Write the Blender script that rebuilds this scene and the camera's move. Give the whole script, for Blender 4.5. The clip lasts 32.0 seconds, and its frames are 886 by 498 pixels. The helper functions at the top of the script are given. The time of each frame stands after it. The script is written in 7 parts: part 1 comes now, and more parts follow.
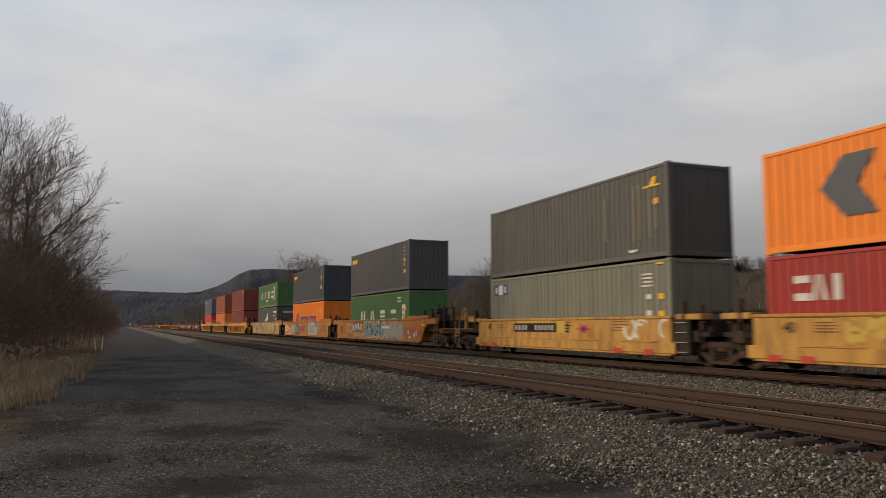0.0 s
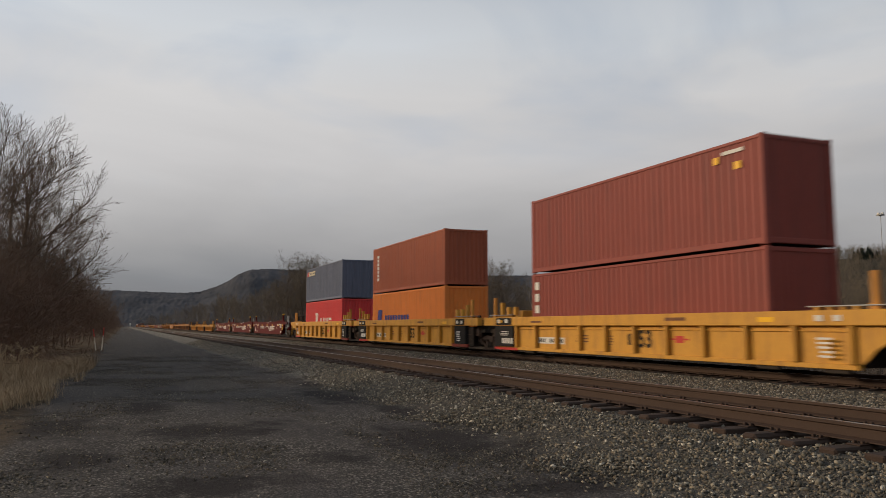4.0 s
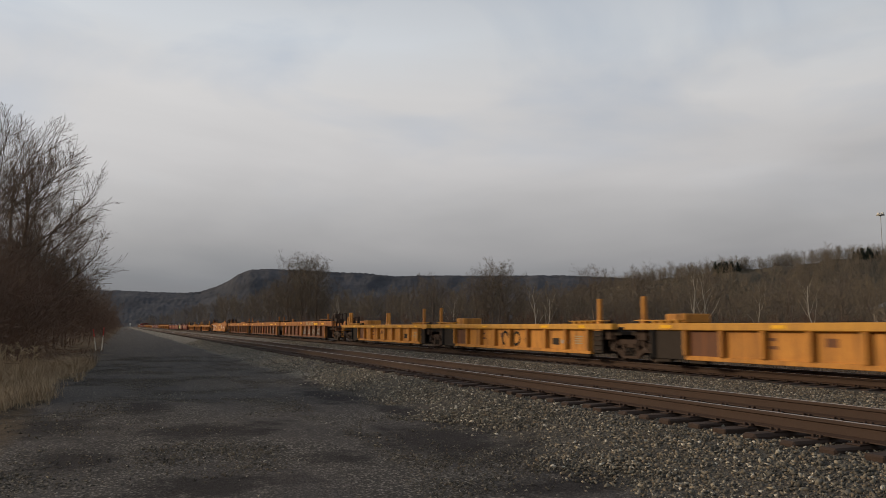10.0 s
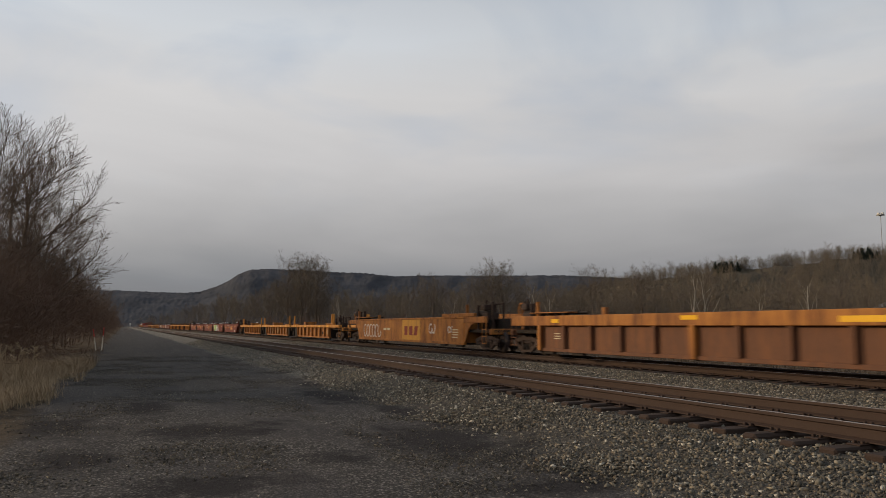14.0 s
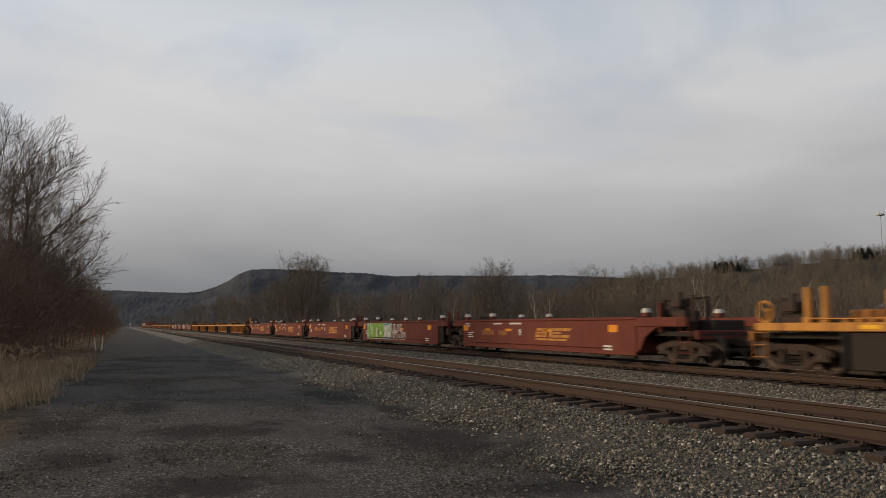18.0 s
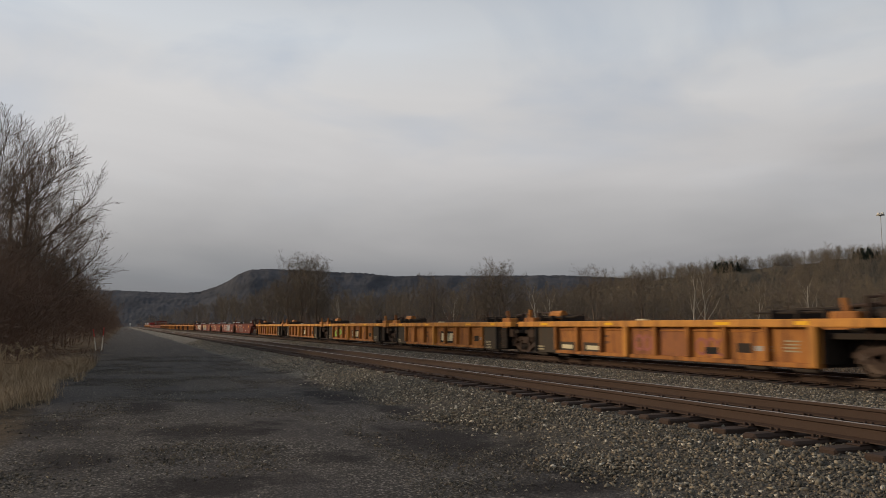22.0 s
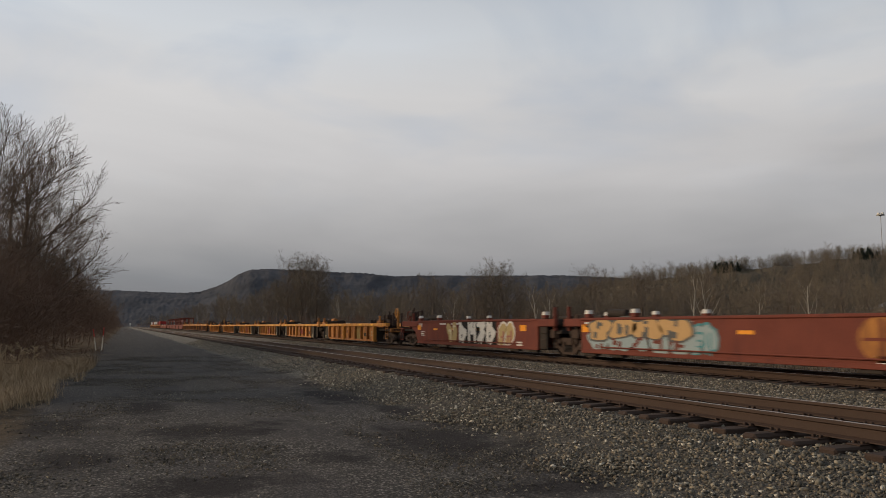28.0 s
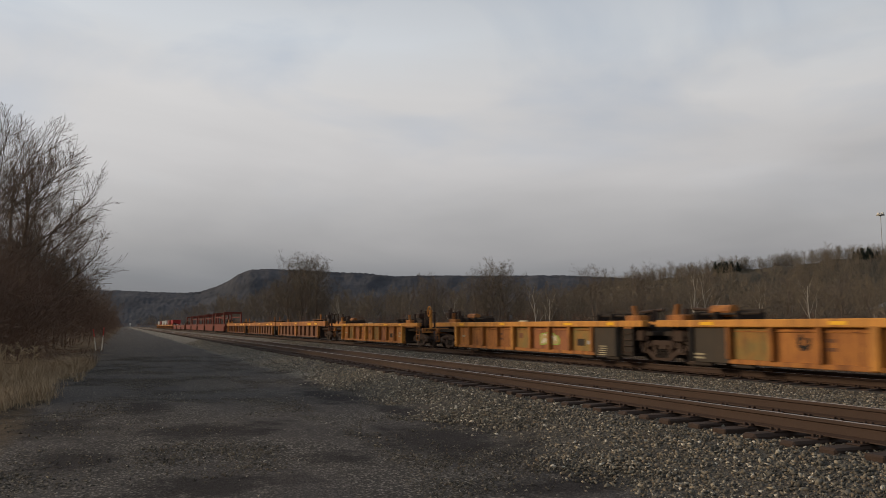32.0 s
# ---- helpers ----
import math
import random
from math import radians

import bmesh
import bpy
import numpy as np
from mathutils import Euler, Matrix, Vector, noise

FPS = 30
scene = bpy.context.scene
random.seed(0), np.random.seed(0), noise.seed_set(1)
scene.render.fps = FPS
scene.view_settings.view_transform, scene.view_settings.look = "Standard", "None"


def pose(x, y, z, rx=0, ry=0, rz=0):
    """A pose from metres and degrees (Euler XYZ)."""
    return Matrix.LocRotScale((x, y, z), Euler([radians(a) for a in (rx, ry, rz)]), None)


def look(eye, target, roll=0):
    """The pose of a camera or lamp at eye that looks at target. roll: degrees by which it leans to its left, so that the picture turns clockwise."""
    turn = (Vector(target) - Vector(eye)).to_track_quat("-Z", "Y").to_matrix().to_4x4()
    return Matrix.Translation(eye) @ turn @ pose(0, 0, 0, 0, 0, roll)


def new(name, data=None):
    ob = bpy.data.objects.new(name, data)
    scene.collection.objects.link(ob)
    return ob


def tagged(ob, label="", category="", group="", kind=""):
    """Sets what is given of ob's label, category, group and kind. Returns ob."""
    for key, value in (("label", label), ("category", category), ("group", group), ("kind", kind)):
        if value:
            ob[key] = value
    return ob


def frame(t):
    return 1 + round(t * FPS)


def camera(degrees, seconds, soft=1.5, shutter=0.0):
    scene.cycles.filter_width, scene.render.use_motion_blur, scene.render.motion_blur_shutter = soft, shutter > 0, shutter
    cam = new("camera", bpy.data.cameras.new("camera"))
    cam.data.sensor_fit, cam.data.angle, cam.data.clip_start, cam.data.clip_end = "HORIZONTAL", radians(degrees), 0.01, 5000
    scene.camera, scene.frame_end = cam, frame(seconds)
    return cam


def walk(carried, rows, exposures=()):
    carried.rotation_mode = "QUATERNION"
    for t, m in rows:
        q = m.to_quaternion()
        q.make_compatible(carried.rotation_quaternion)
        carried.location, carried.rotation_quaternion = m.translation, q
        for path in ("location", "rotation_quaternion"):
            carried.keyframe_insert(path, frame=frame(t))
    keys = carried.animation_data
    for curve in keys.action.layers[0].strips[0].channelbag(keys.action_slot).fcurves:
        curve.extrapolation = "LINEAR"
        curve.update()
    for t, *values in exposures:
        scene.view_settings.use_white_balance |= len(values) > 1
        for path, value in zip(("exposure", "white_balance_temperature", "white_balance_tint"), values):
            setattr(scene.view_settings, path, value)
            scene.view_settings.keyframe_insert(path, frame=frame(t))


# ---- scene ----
cam = camera(59.56, 32.0, soft=0.6, shutter=0.28)
EYE = 1.65
CAM_POSE = look((0, 0, EYE), (-math.cos(radians(22.35)), math.sin(radians(22.35)), EYE + math.tan(radians(5.67))))
walk(cam, [(0, CAM_POSE), (32, CAM_POSE)])

# ---------------- plan ----------------
RAIL_Z = 0.364          # base height of the train's bodies above the road
TRUCK_UP = 0.107        # the rails and trucks of the far track stand this much higher
TRACK_NEAR, TRACK_FAR = 8.08, 16.19
TOP_NEAR, TOP_FAR = 0.612, RAIL_Z + TRUCK_UP     # tops of rail above the road
SPEED = 23.1            # metres per second, towards +x

# ---------------- world and sun ----------------
SUN_AZ = math.atan2(-1.0, -0.62)   # direction towards the sun
SUN_EL = radians(17)


def make_world():
    w = bpy.data.worlds.new("sky")
    scene.world = w
    w.use_nodes = True
    nt = w.node_tree
    n = nt.nodes
    n.clear()
    out = n.new("ShaderNodeOutputWorld")
    bg = n.new("ShaderNodeBackground")
    sky = n.new("ShaderNodeTexSky")
    sky.sky_type = "NISHITA"
    sky.sun_disc = False
    sky.sun_elevation = SUN_EL
    sky.sun_rotation = math.pi / 2 - SUN_AZ
    sky.air_density, sky.dust_density = 1.2, 2.0
    co = n.new("ShaderNodeTexCoord")
    sep = n.new("ShaderNodeSeparateXYZ")
    nt.links.new(co.outputs["Generated"], sep.inputs[0])
    # overcast veil: dark bank at the horizon, bright above it
    ramp = n.new("ShaderNodeValToRGB")
    r = ramp.color_ramp
    stops = [(0.0, (.19, .20, .225)), (.05, (.235, .245, .27)), (.10, (.375, .367, .378)), (.15, (.50, .487, .490)), (.20, (.605, .588, .588)), (.28, (.705, .69, .685)),
             (.36, (.65, .675, .705)), (.50, (.48, .52, .58)), (1.0, (.32, .355, .42))]
    r.elements[0].position, r.elements[0].color = stops[0][0], (*stops[0][1], 1)
    r.elements[1].position, r.elements[1].color = stops[-1][0], (*stops[-1][1], 1)
    for p, c in stops[1:-1]:
        e = r.elements.new(p)
        e.color = (*c, 1)
    # the cloud banks lie in long low sheets
    mp = n.new("ShaderNodeMapping")
    mp.inputs["Scale"].default_value = (1.1, 1.1, 5.2)
    mp.inputs["Location"].default_value = (.35, .2, .3)
    nt.links.new(co.outputs["Generated"], mp.inputs[0])
    big = n.new("ShaderNodeTexNoise")
    big.inputs["Scale"].default_value, big.inputs["Detail"].default_value, big.inputs["Roughness"].default_value = 1.5, 5, .48
    big.inputs["Distortion"].default_value = .35
    nt.links.new(mp.outputs[0], big.inputs["Vector"])
    sway = n.new("ShaderNodeMath")
    sway.operation = "MULTIPLY_ADD"
    sway.inputs[1].default_value = .11
    sway.inputs[2].default_value = -.055
    nt.links.new(big.outputs["Fac"], sway.inputs[0])
    up = n.new("ShaderNodeMath")
    up.operation = "ADD"
    nt.links.new(sep.outputs["Z"], up.inputs[0])
    nt.links.new(sway.outputs[0], up.inputs[1])
    nt.links.new(up.outputs[0], ramp.inputs[0])
    lift = n.new("ShaderNodeMapRange")
    lift.inputs["From Min"].default_value, lift.inputs["From Max"].default_value = .3, .7
    lift.inputs["To Min"].default_value, lift.inputs["To Max"].default_value = .93, 1.07
    nt.links.new(big.outputs["Fac"], lift.inputs["Value"])
    veil = n.new("ShaderNodeVectorMath")
    veil.operation = "SCALE"
    nt.links.new(ramp.outputs[0], veil.inputs[0])
    nt.links.new(lift.outputs[0], veil.inputs["Scale"])
    rift = n.new("ShaderNodeTexNoise")
    rift.inputs["Scale"].default_value, rift.inputs["Detail"].default_value, rift.inputs["Distortion"].default_value = 1.9, 6, .6
    shift = n.new("ShaderNodeMapping")
    shift.inputs["Location"].default_value = (5.1, 2.4, .7)
    shift.inputs["Scale"].default_value = (1.2, 1.2, 3.2)
    nt.links.new(co.outputs["Generated"], shift.inputs[0])
    nt.links.new(shift.outputs[0], rift.inputs["Vector"])
    gap = n.new("ShaderNodeMapRange")
    gap.inputs["From Min"].default_value, gap.inputs["From Max"].default_value = .43, .60
    gap.inputs["To Max"].default_value = .55
    nt.links.new(rift.outputs["Fac"], gap.inputs["Value"])
    high = n.new("ShaderNodeMapRange")
    high.inputs["From Min"].default_value, high.inputs["From Max"].default_value = .12, .32
    nt.links.new(sep.outputs["Z"], high.inputs["Value"])
    both = n.new("ShaderNodeMath")
    both.operation = "MULTIPLY"
    nt.links.new(gap.outputs[0], both.inputs[0])
    nt.links.new(high.outputs[0], both.inputs[1])
    torn = n.new("ShaderNodeMix")
    torn.data_type = "RGBA"
    torn.inputs["B"].default_value = (.40, .48, .60, 1)
    nt.links.new(both.outputs[0], torn.inputs["Factor"])
    nt.links.new(veil.outputs[0], torn.inputs["A"])
    dim = n.new("ShaderNodeVectorMath")
    dim.operation = "SCALE"
    dim.inputs["Scale"].default_value = .055
    nt.links.new(sky.outputs[0], dim.inputs[0])
    mix = n.new("ShaderNodeMix")
    mix.data_type = "RGBA"
    mix.inputs["Factor"].default_value = .88
    nt.links.new(dim.outputs[0], mix.inputs["A"])
    nt.links.new(torn.outputs["Result"], mix.inputs["B"])
    # the overcast is brighter towards the veiled sun
    side = n.new("ShaderNodeVectorMath")
    side.operation = "DOT_PRODUCT"
    side.inputs[1].default_value = (math.cos(SUN_AZ), math.sin(SUN_AZ), 0)
    nt.links.new(co.outputs["Generated"], side.inputs[0])
    glow = n.new("ShaderNodeMapRange")
    glow.inputs["From Min"].default_value, glow.inputs["From Max"].default_value = -1, 1
    glow.inputs["To Min"].default_value, glow.inputs["To Max"].default_value = .80, 1.14
    nt.links.new(side.outputs["Value"], glow.inputs["Value"])
    shine = n.new("ShaderNodeVectorMath")
    shine.operation = "SCALE"
    nt.links.new(mix.outputs["Result"], shine.inputs[0])
    nt.links.new(glow.outputs[0], shine.inputs["Scale"])
    nt.links.new(shine.outputs[0], bg.inputs[0])
    bg.inputs[1].default_value = 1.0
    nt.links.new(bg.outputs[0], out.inputs[0])


make_world()
sun = new("sun", bpy.data.lights.new("sun", "SUN"))
sun.data.energy, sun.data.angle, sun.data.color = 2.5, radians(10), (1.0, .77, .52)
sun.matrix_world = look((0, 0, 0), (-math.cos(SUN_AZ) * math.cos(SUN_EL), -math.sin(SUN_AZ) * math.cos(SUN_EL), -math.sin(SUN_EL)))
scene.view_settings.exposure = 0.0

# ---------------- materials ----------------
MATS = {}


def link(nt, a, b):
    nt.links.new(a, b)


def material(name, base, second=None, rough=.6, metal=0.0, scale=6.0, fine=60.0, amount=.5, bump=.2, streak=None, streak_amount=.35,
             streak_scale=(3.0, 3.0, .45), edge=(.52, .62), spec=.22):
    """Paint, metal, stone or wood: two scales of variation, an optional worn layer in streaks, and fine relief."""
    if name in MATS:
        return MATS[name]
    m = bpy.data.materials.new(name)
    m.use_nodes = True
    nt = m.node_tree
    n = nt.nodes
    bsdf = n["Principled BSDF"]
    bsdf.inputs["Roughness"].default_value, bsdf.inputs["Metallic"].default_value = rough, metal
    bsdf.inputs["Specular IOR Level"].default_value = spec
    co = n.new("ShaderNodeTexCoord")
    info = n.new("ShaderNodeObjectInfo")
    off = n.new("ShaderNodeMath")
    off.operation = "MULTIPLY"
    off.inputs[1].default_value = 40
    link(nt, info.outputs["Random"], off.inputs[0])

    def cloud(s, vec=None, detail=4, rgh=.6):
        t = n.new("ShaderNodeTexNoise")
        t.noise_dimensions = "4D"
        t.inputs["Scale"].default_value, t.inputs["Detail"].default_value, t.inputs["Roughness"].default_value = s, detail, rgh
        link(nt, vec or co.outputs["Object"], t.inputs["Vector"])
        link(nt, off.outputs[0], t.inputs["W"])
        return t.outputs["Fac"]

    def blend(fac, a, b):
        x = n.new("ShaderNodeMix")
        x.data_type = "RGBA"
        link(nt, fac, x.inputs["Factor"])
        for sock, val in (("A", a), ("B", b)):
            if isinstance(val, tuple):
                x.inputs[sock].default_value = (*val, 1)
            else:
                link(nt, val, x.inputs[sock])
        return x.outputs["Result"]

    def span(v, lo, hi, a=0.0, b=1.0):
        x = n.new("ShaderNodeMapRange")
        x.inputs["From Min"].default_value, x.inputs["From Max"].default_value = lo, hi
        x.inputs["To Min"].default_value, x.inputs["To Max"].default_value = a, b
        link(nt, v, x.inputs["Value"])
        return x.outputs[0]
    second = second or tuple(c * .6 for c in base)
    col = blend(span(cloud(scale), .35, .68, 0, amount), base, second)
    grain = cloud(fine, detail=2)
    col = blend(span(grain, .35, .7, 0, amount * .55), col, tuple(c * .55 for c in base))
    if streak:
        mp = n.new("ShaderNodeMapping")
        mp.inputs["Scale"].default_value = streak_scale
        link(nt, co.outputs["Object"], mp.inputs[0])
        s = cloud(1.6, mp.outputs[0], detail=7, rgh=.68)
        col = blend(span(s, edge[0], edge[1], 0, streak_amount), col, streak)
    link(nt, col, bsdf.inputs["Base Color"])
    if bump:
        b = n.new("ShaderNodeBump")
        b.inputs["Strength"].default_value, b.inputs["Distance"].default_value = bump, .01
        link(nt, grain, b.inputs["Height"])
        link(nt, b.outputs[0], bsdf.inputs["Normal"])
    MATS[name] = m
    return m


M_GOLD = material("golden_paint", (.57, .255, .046), (.45, .18, .034), .6, streak=(.16, .065, .022), streak_amount=.7, edge=(.46, .64), bump=.1)
M_GOLD_CLEAN = material("clean_golden_paint", (.58, .29, .042), (.48, .225, .034), .55, streak=(.25, .115, .034), streak_amount=.65, edge=(.49, .64), bump=.06)
M_GOLD_OLD = material("weathered_golden_paint", (.46, .188, .040), (.26, .095, .028), .7, scale=1.4, amount=.8, streak=(.10, .036, .015), streak_amount=.85, edge=(.45, .62), bump=.12)
M_GOLD_TAN = material("faded_tan_yellow_paint", (.55, .31, .070), (.43, .21, .045), .6, scale=1.6, amount=.7, streak=(.21, .10, .034), streak_amount=.8, edge=(.45, .62), bump=.08)
M_GOLD_WORN = material("worn_yellow_paint", (.47, .185, .034), (.33, .118, .026), .65, scale=1.4, amount=.75, streak=(.16, .065, .022), streak_amount=.8, edge=(.47, .62), bump=.1)
M_BROWN = material("rusty_brown_steel", (.150, .068, .036), (.098, .045, .026), .75, streak=(.25, .10, .036), streak_amount=.5, edge=(.5, .62), bump=.15)
M_RED = material("oxide_red_paint", (.098, .0095, .0080), (.078, .008, .007), .7, spec=.1, streak=(.07, .02, .018), streak_amount=.5, bump=.05)
M_RED_OLD = material("faded_oxide_red_paint", (.165, .046, .030), (.118, .032, .022), .7, scale=1.5, amount=.7, spec=.12, streak=(.09, .03, .024), streak_amount=.6, bump=.08)
M_DARK = material("grimy_black_steel", (.038, .031, .026), (.056, .043, .034), .8, 0, bump=.2, spec=.08)
M_TRUCK = material("rust_brown_cast_steel", (.060, .038, .028), (.035, .025, .02), .75, .25, bump=.3)
M_WHEEL = material("worn_wheel_steel", (.075, .055, .045), (.05, .035, .03), .6, .4, bump=.1)
M_GREY = material("galvanised_grey_steel", (.30, .30, .29), (.22, .21, .20), .5, .3, bump=.05)
M_WHITE = material("chalky_white_paint", (.66, .63, .57), (.50, .47, .42), .6, bump=.03)
M_CREAM = material("cream_paint", (.62, .55, .36), (.50, .42, .26), .6, bump=.03)
M_FADED = material("faded_cream_stencil_paint", (.36, .31, .20), (.26, .22, .14), .7, bump=.03)
M_REFLECT = material("yellow_reflective_sheet", (.85, .46, .02), (.75, .38, .02), .35, bump=.0)
M_ORANGE = material("orange_reflective_sheet", (.80, .30, .02), (.66, .23, .02), .4, bump=.0)
M_PANEL = material("weathered_black_panel_paint", (.056, .048, .039), (.080, .062, .045), .75, scale=2.0, bump=.05, spec=.08, streak=(.075, .050, .032), streak_amount=.6)
M_BLACKPAINT = material("matt_black_paint", (.024, .022, .021), (.038, .033, .029), .75, bump=.05, spec=.06)
M_REDPAINT = material("signal_red_paint", (.50, .045, .035), (.40, .04, .03), .5, bump=.03)
M_BLUEPAINT = material("deep_blue_paint", (.03, .05, .22), (.03, .045, .17), .5, bump=.03)
M_RAIL = material("rusty_rail_steel", (.056, .034, .024), (.040, .025, .019), .7, .2, scale=3, bump=.2)
M_RAILTOP = material("worn_rail_head", (.34, .30, .27), (.24, .19, .16), .32, .9, scale=2, bump=.05)
M_TIE = material("creosoted_timber", (.042, .028, .021), (.070, .043, .030), .85, scale=3, fine=35, bump=.6)
M_BARK = material("grey_brown_bark", (.150, .112, .084), (.10, .076, .060), .9, scale=2, fine=25, bump=.6)
M_TWIG = material("bare_brown_twigs", (.165, .118, .086), (.115, .085, .064), .9, scale=1, bump=0)
M_TWIG_FAR = material("bare_reddish_twigs", (.185, .147, .103), (.125, .100, .073), .9, scale=.4, bump=0)
M_TWIG_GREY = material("bare_grey_twigs", (.135, .108, .086), (.095, .078, .064), .9, scale=.4, bump=0)
M_DULLRED = material("weathered_red_paint", (.24, .035, .026), (.15, .03, .022), .6, streak=(.12, .045, .02), streak_amount=.7, bump=.03)
M_PALE = material("pale_sycamore_bark", (.44, .40, .33), (.28, .24, .19), .85, scale=3, bump=.3)
M_STRAW = material("dry_straw_grass", (.40, .30, .185), (.24, .175, .11), .9, scale=1.5, bump=0)
M_DEADWEED = material("dead_weed_stems", (.17, .125, .085), (.10, .075, .052), .9, scale=3.0, bump=0)
M_BRUSH = material("dead_brush_stems", (.150, .096, .067), (.105, .070, .051), .9, scale=.8, bump=0)


def stone_material(name, k):
    m = bpy.data.materials.new(name)
    m.use_nodes = True
    nt = m.node_tree
    n = nt.nodes
    b = n["Principled BSDF"]
    b.inputs["Roughness"].default_value = .9
    g = n.new("ShaderNodeNewGeometry")
    r = n.new("ShaderNodeValToRGB")
    e = r.color_ramp.elements
    e[0].color, e[1].color = (.034, .032, .028, 1), (.270, .248, .205, 1)
    e[1].position = .96
    for p, c in ((.35, (.076, .071, .061)), (.6, (.140, .128, .106)), (.8, (.120, .094, .068)), (.985, (.40, .38, .34))):
        x = e.new(p)
        x.color = (*c, 1)
    for x in e:
        x.color = (x.color[0] * k * 1.04, x.color[1] * k, x.color[2] * k * .90, 1)
    nt.links.new(g.outputs["Random Per Island"], r.inputs[0])
    nt.links.new(r.outputs[0], b.inputs["Base Color"])
    return m


M_STONE = stone_material("crushed_ballast_stone", 1.16)
M_GRAVEL = stone_material("dark_road_gravel", .72)


SOIL = ((-10.8, 4.4, 1.9, 1.05), (-17.9, 4.55, 2.6, .62), (-21.9, 4.9, 1.5, .35), (-7.1, 4.35, .62, .85), (-12.9, 1.3, 1.0, 1.25), (-14.2, -1.1, 1.5, 1.0), (-17.0, .5, 1.6, .5), (-14.4, 4.9, 1.2, .3), (-8.4, .9, .7, .8), (-10.7, -.5, .9, .6), (-9.7, 2.6, .5, .5))


def ground_material():
    """Cinder road, ballast shoulder and weedy verge: one sheet, three surfaces with ragged borders."""
    m = bpy.data.materials.new("ground_surfaces")
    m.use_nodes = True
    nt = m.node_tree
    n = nt.nodes
    bsdf = n["Principled BSDF"]
    bsdf.inputs["Roughness"].default_value = .95
    bsdf.inputs["Specular IOR Level"].default_value = .08
    co = n.new("ShaderNodeTexCoord")
    sep = n.new("ShaderNodeSeparateXYZ")
    link(nt, co.outputs["Object"], sep.inputs[0])

    def cloud(s, detail=5, rgh=.6, stretch=None):
        t = n.new("ShaderNodeTexNoise")
        t.inputs["Scale"].default_value, t.inputs["Detail"].default_value, t.inputs["Roughness"].default_value = s, detail, rgh
        src = co.outputs["Object"]
        if stretch:
            mp = n.new("ShaderNodeMapping")
            mp.inputs["Scale"].default_value = stretch
            link(nt, src, mp.inputs[0])
            src = mp.outputs[0]
        link(nt, src, t.inputs["Vector"])
        return t.outputs["Fac"]

    def span(v, lo, hi, a=0.0, b=1.0):
        x = n.new("ShaderNodeMapRange")
        x.inputs["From Min"].default_value, x.inputs["From Max"].default_value = lo, hi
        x.inputs["To Min"].default_value, x.inputs["To Max"].default_value = a, b
        link(nt, v, x.inputs["Value"])
        return x.outputs[0]

    def math_node(op, a, b):
        x = n.new("ShaderNodeMath")
        x.operation = op
        for i, v in enumerate((a, b)):
            if isinstance(v, (int, float)):
                x.inputs[i].default_value = v
            else:
                link(nt, v, x.inputs[i])
        return x.outputs[0]

    def blend(fac, a, b):
        x = n.new("ShaderNodeMix")
        x.data_type = "RGBA"
        link(nt, fac, x.inputs["Factor"])
        for sock, val in (("A", a), ("B", b)):
            if isinstance(val, tuple):
                x.inputs[sock].default_value = (*val, 1)
            else:
                link(nt, val, x.inputs[sock])
        return x.outputs["Result"]
    patches = cloud(.62, 7, .66, (.5, 1, 1))
    grit = cloud(9, 5, .7)
    speck = cloud(38, 3, .7)
    vor = n.new("ShaderNodeTexVoronoi")
    vor.inputs["Scale"].default_value = 17
    link(nt, co.outputs["Object"], vor.inputs["Vector"])
    vs = n.new("ShaderNodeSeparateColor")
    link(nt, vor.outputs["Color"], vs.inputs[0])
    road = blend(span(patches, .44, .56), (.078, .070, .067), (.185, .166, .148))
    road = blend(span(grit, .44, .68, 0, .6), road, (.070, .063, .056))
    pebble = n.new("ShaderNodeTexVoronoi")
    pebble.inputs["Scale"].default_value = 31
    link(nt, co.outputs["Object"], pebble.inputs["Vector"])
    ps = n.new("ShaderNodeSeparateColor")
    link(nt, pebble.outputs["Color"], ps.inputs[0])
    grey = blend(span(ps.outputs[0], .40, 1.0), (.060, .054, .048), (.30, .27, .232))
    # pebbles darken towards their cell edges
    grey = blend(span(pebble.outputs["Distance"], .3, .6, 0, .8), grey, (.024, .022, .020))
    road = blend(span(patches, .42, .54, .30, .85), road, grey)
    # worn patches of black cinder
    near_soil = None
    for cx, cy, rx, ry in SOIL:
        mp = n.new("ShaderNodeMapping")
        mp.inputs["Location"].default_value = (-cx / rx, -cy / ry, 0)
        mp.inputs["Scale"].default_value = (1 / rx, 1 / ry, 0)
        link(nt, co.outputs["Object"], mp.inputs[0])
        ln = n.new("ShaderNodeVectorMath")
        ln.operation = "LENGTH"
        link(nt, mp.outputs[0], ln.inputs[0])
        near_soil = ln.outputs["Value"] if near_soil is None else math_node("MINIMUM", near_soil, ln.outputs["Value"])
    ragged = math_node("ADD", near_soil, span(cloud(1.3, 7, .72), .25, .75, -.95, .95))
    soil = span(ragged, .5, 1.25, .85, 0)
    road = blend(span(speck, .62, .72, 0, .5), road, (.12, .108, .096))
    road = blend(span(speck, .28, .42, .7, 0), road, (.034, .031, .030))
    bal = blend(vs.outputs[0], (.15, .134, .108), (.40, .36, .29))
    # shade between loose stones, put into the colour: near ground and cell gaps darkened
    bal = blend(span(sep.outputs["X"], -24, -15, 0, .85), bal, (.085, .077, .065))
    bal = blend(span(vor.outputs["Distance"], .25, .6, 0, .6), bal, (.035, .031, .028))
    bal = blend(span(patches, .5, .7, 0, .4), bal, (.10, .08, .065))
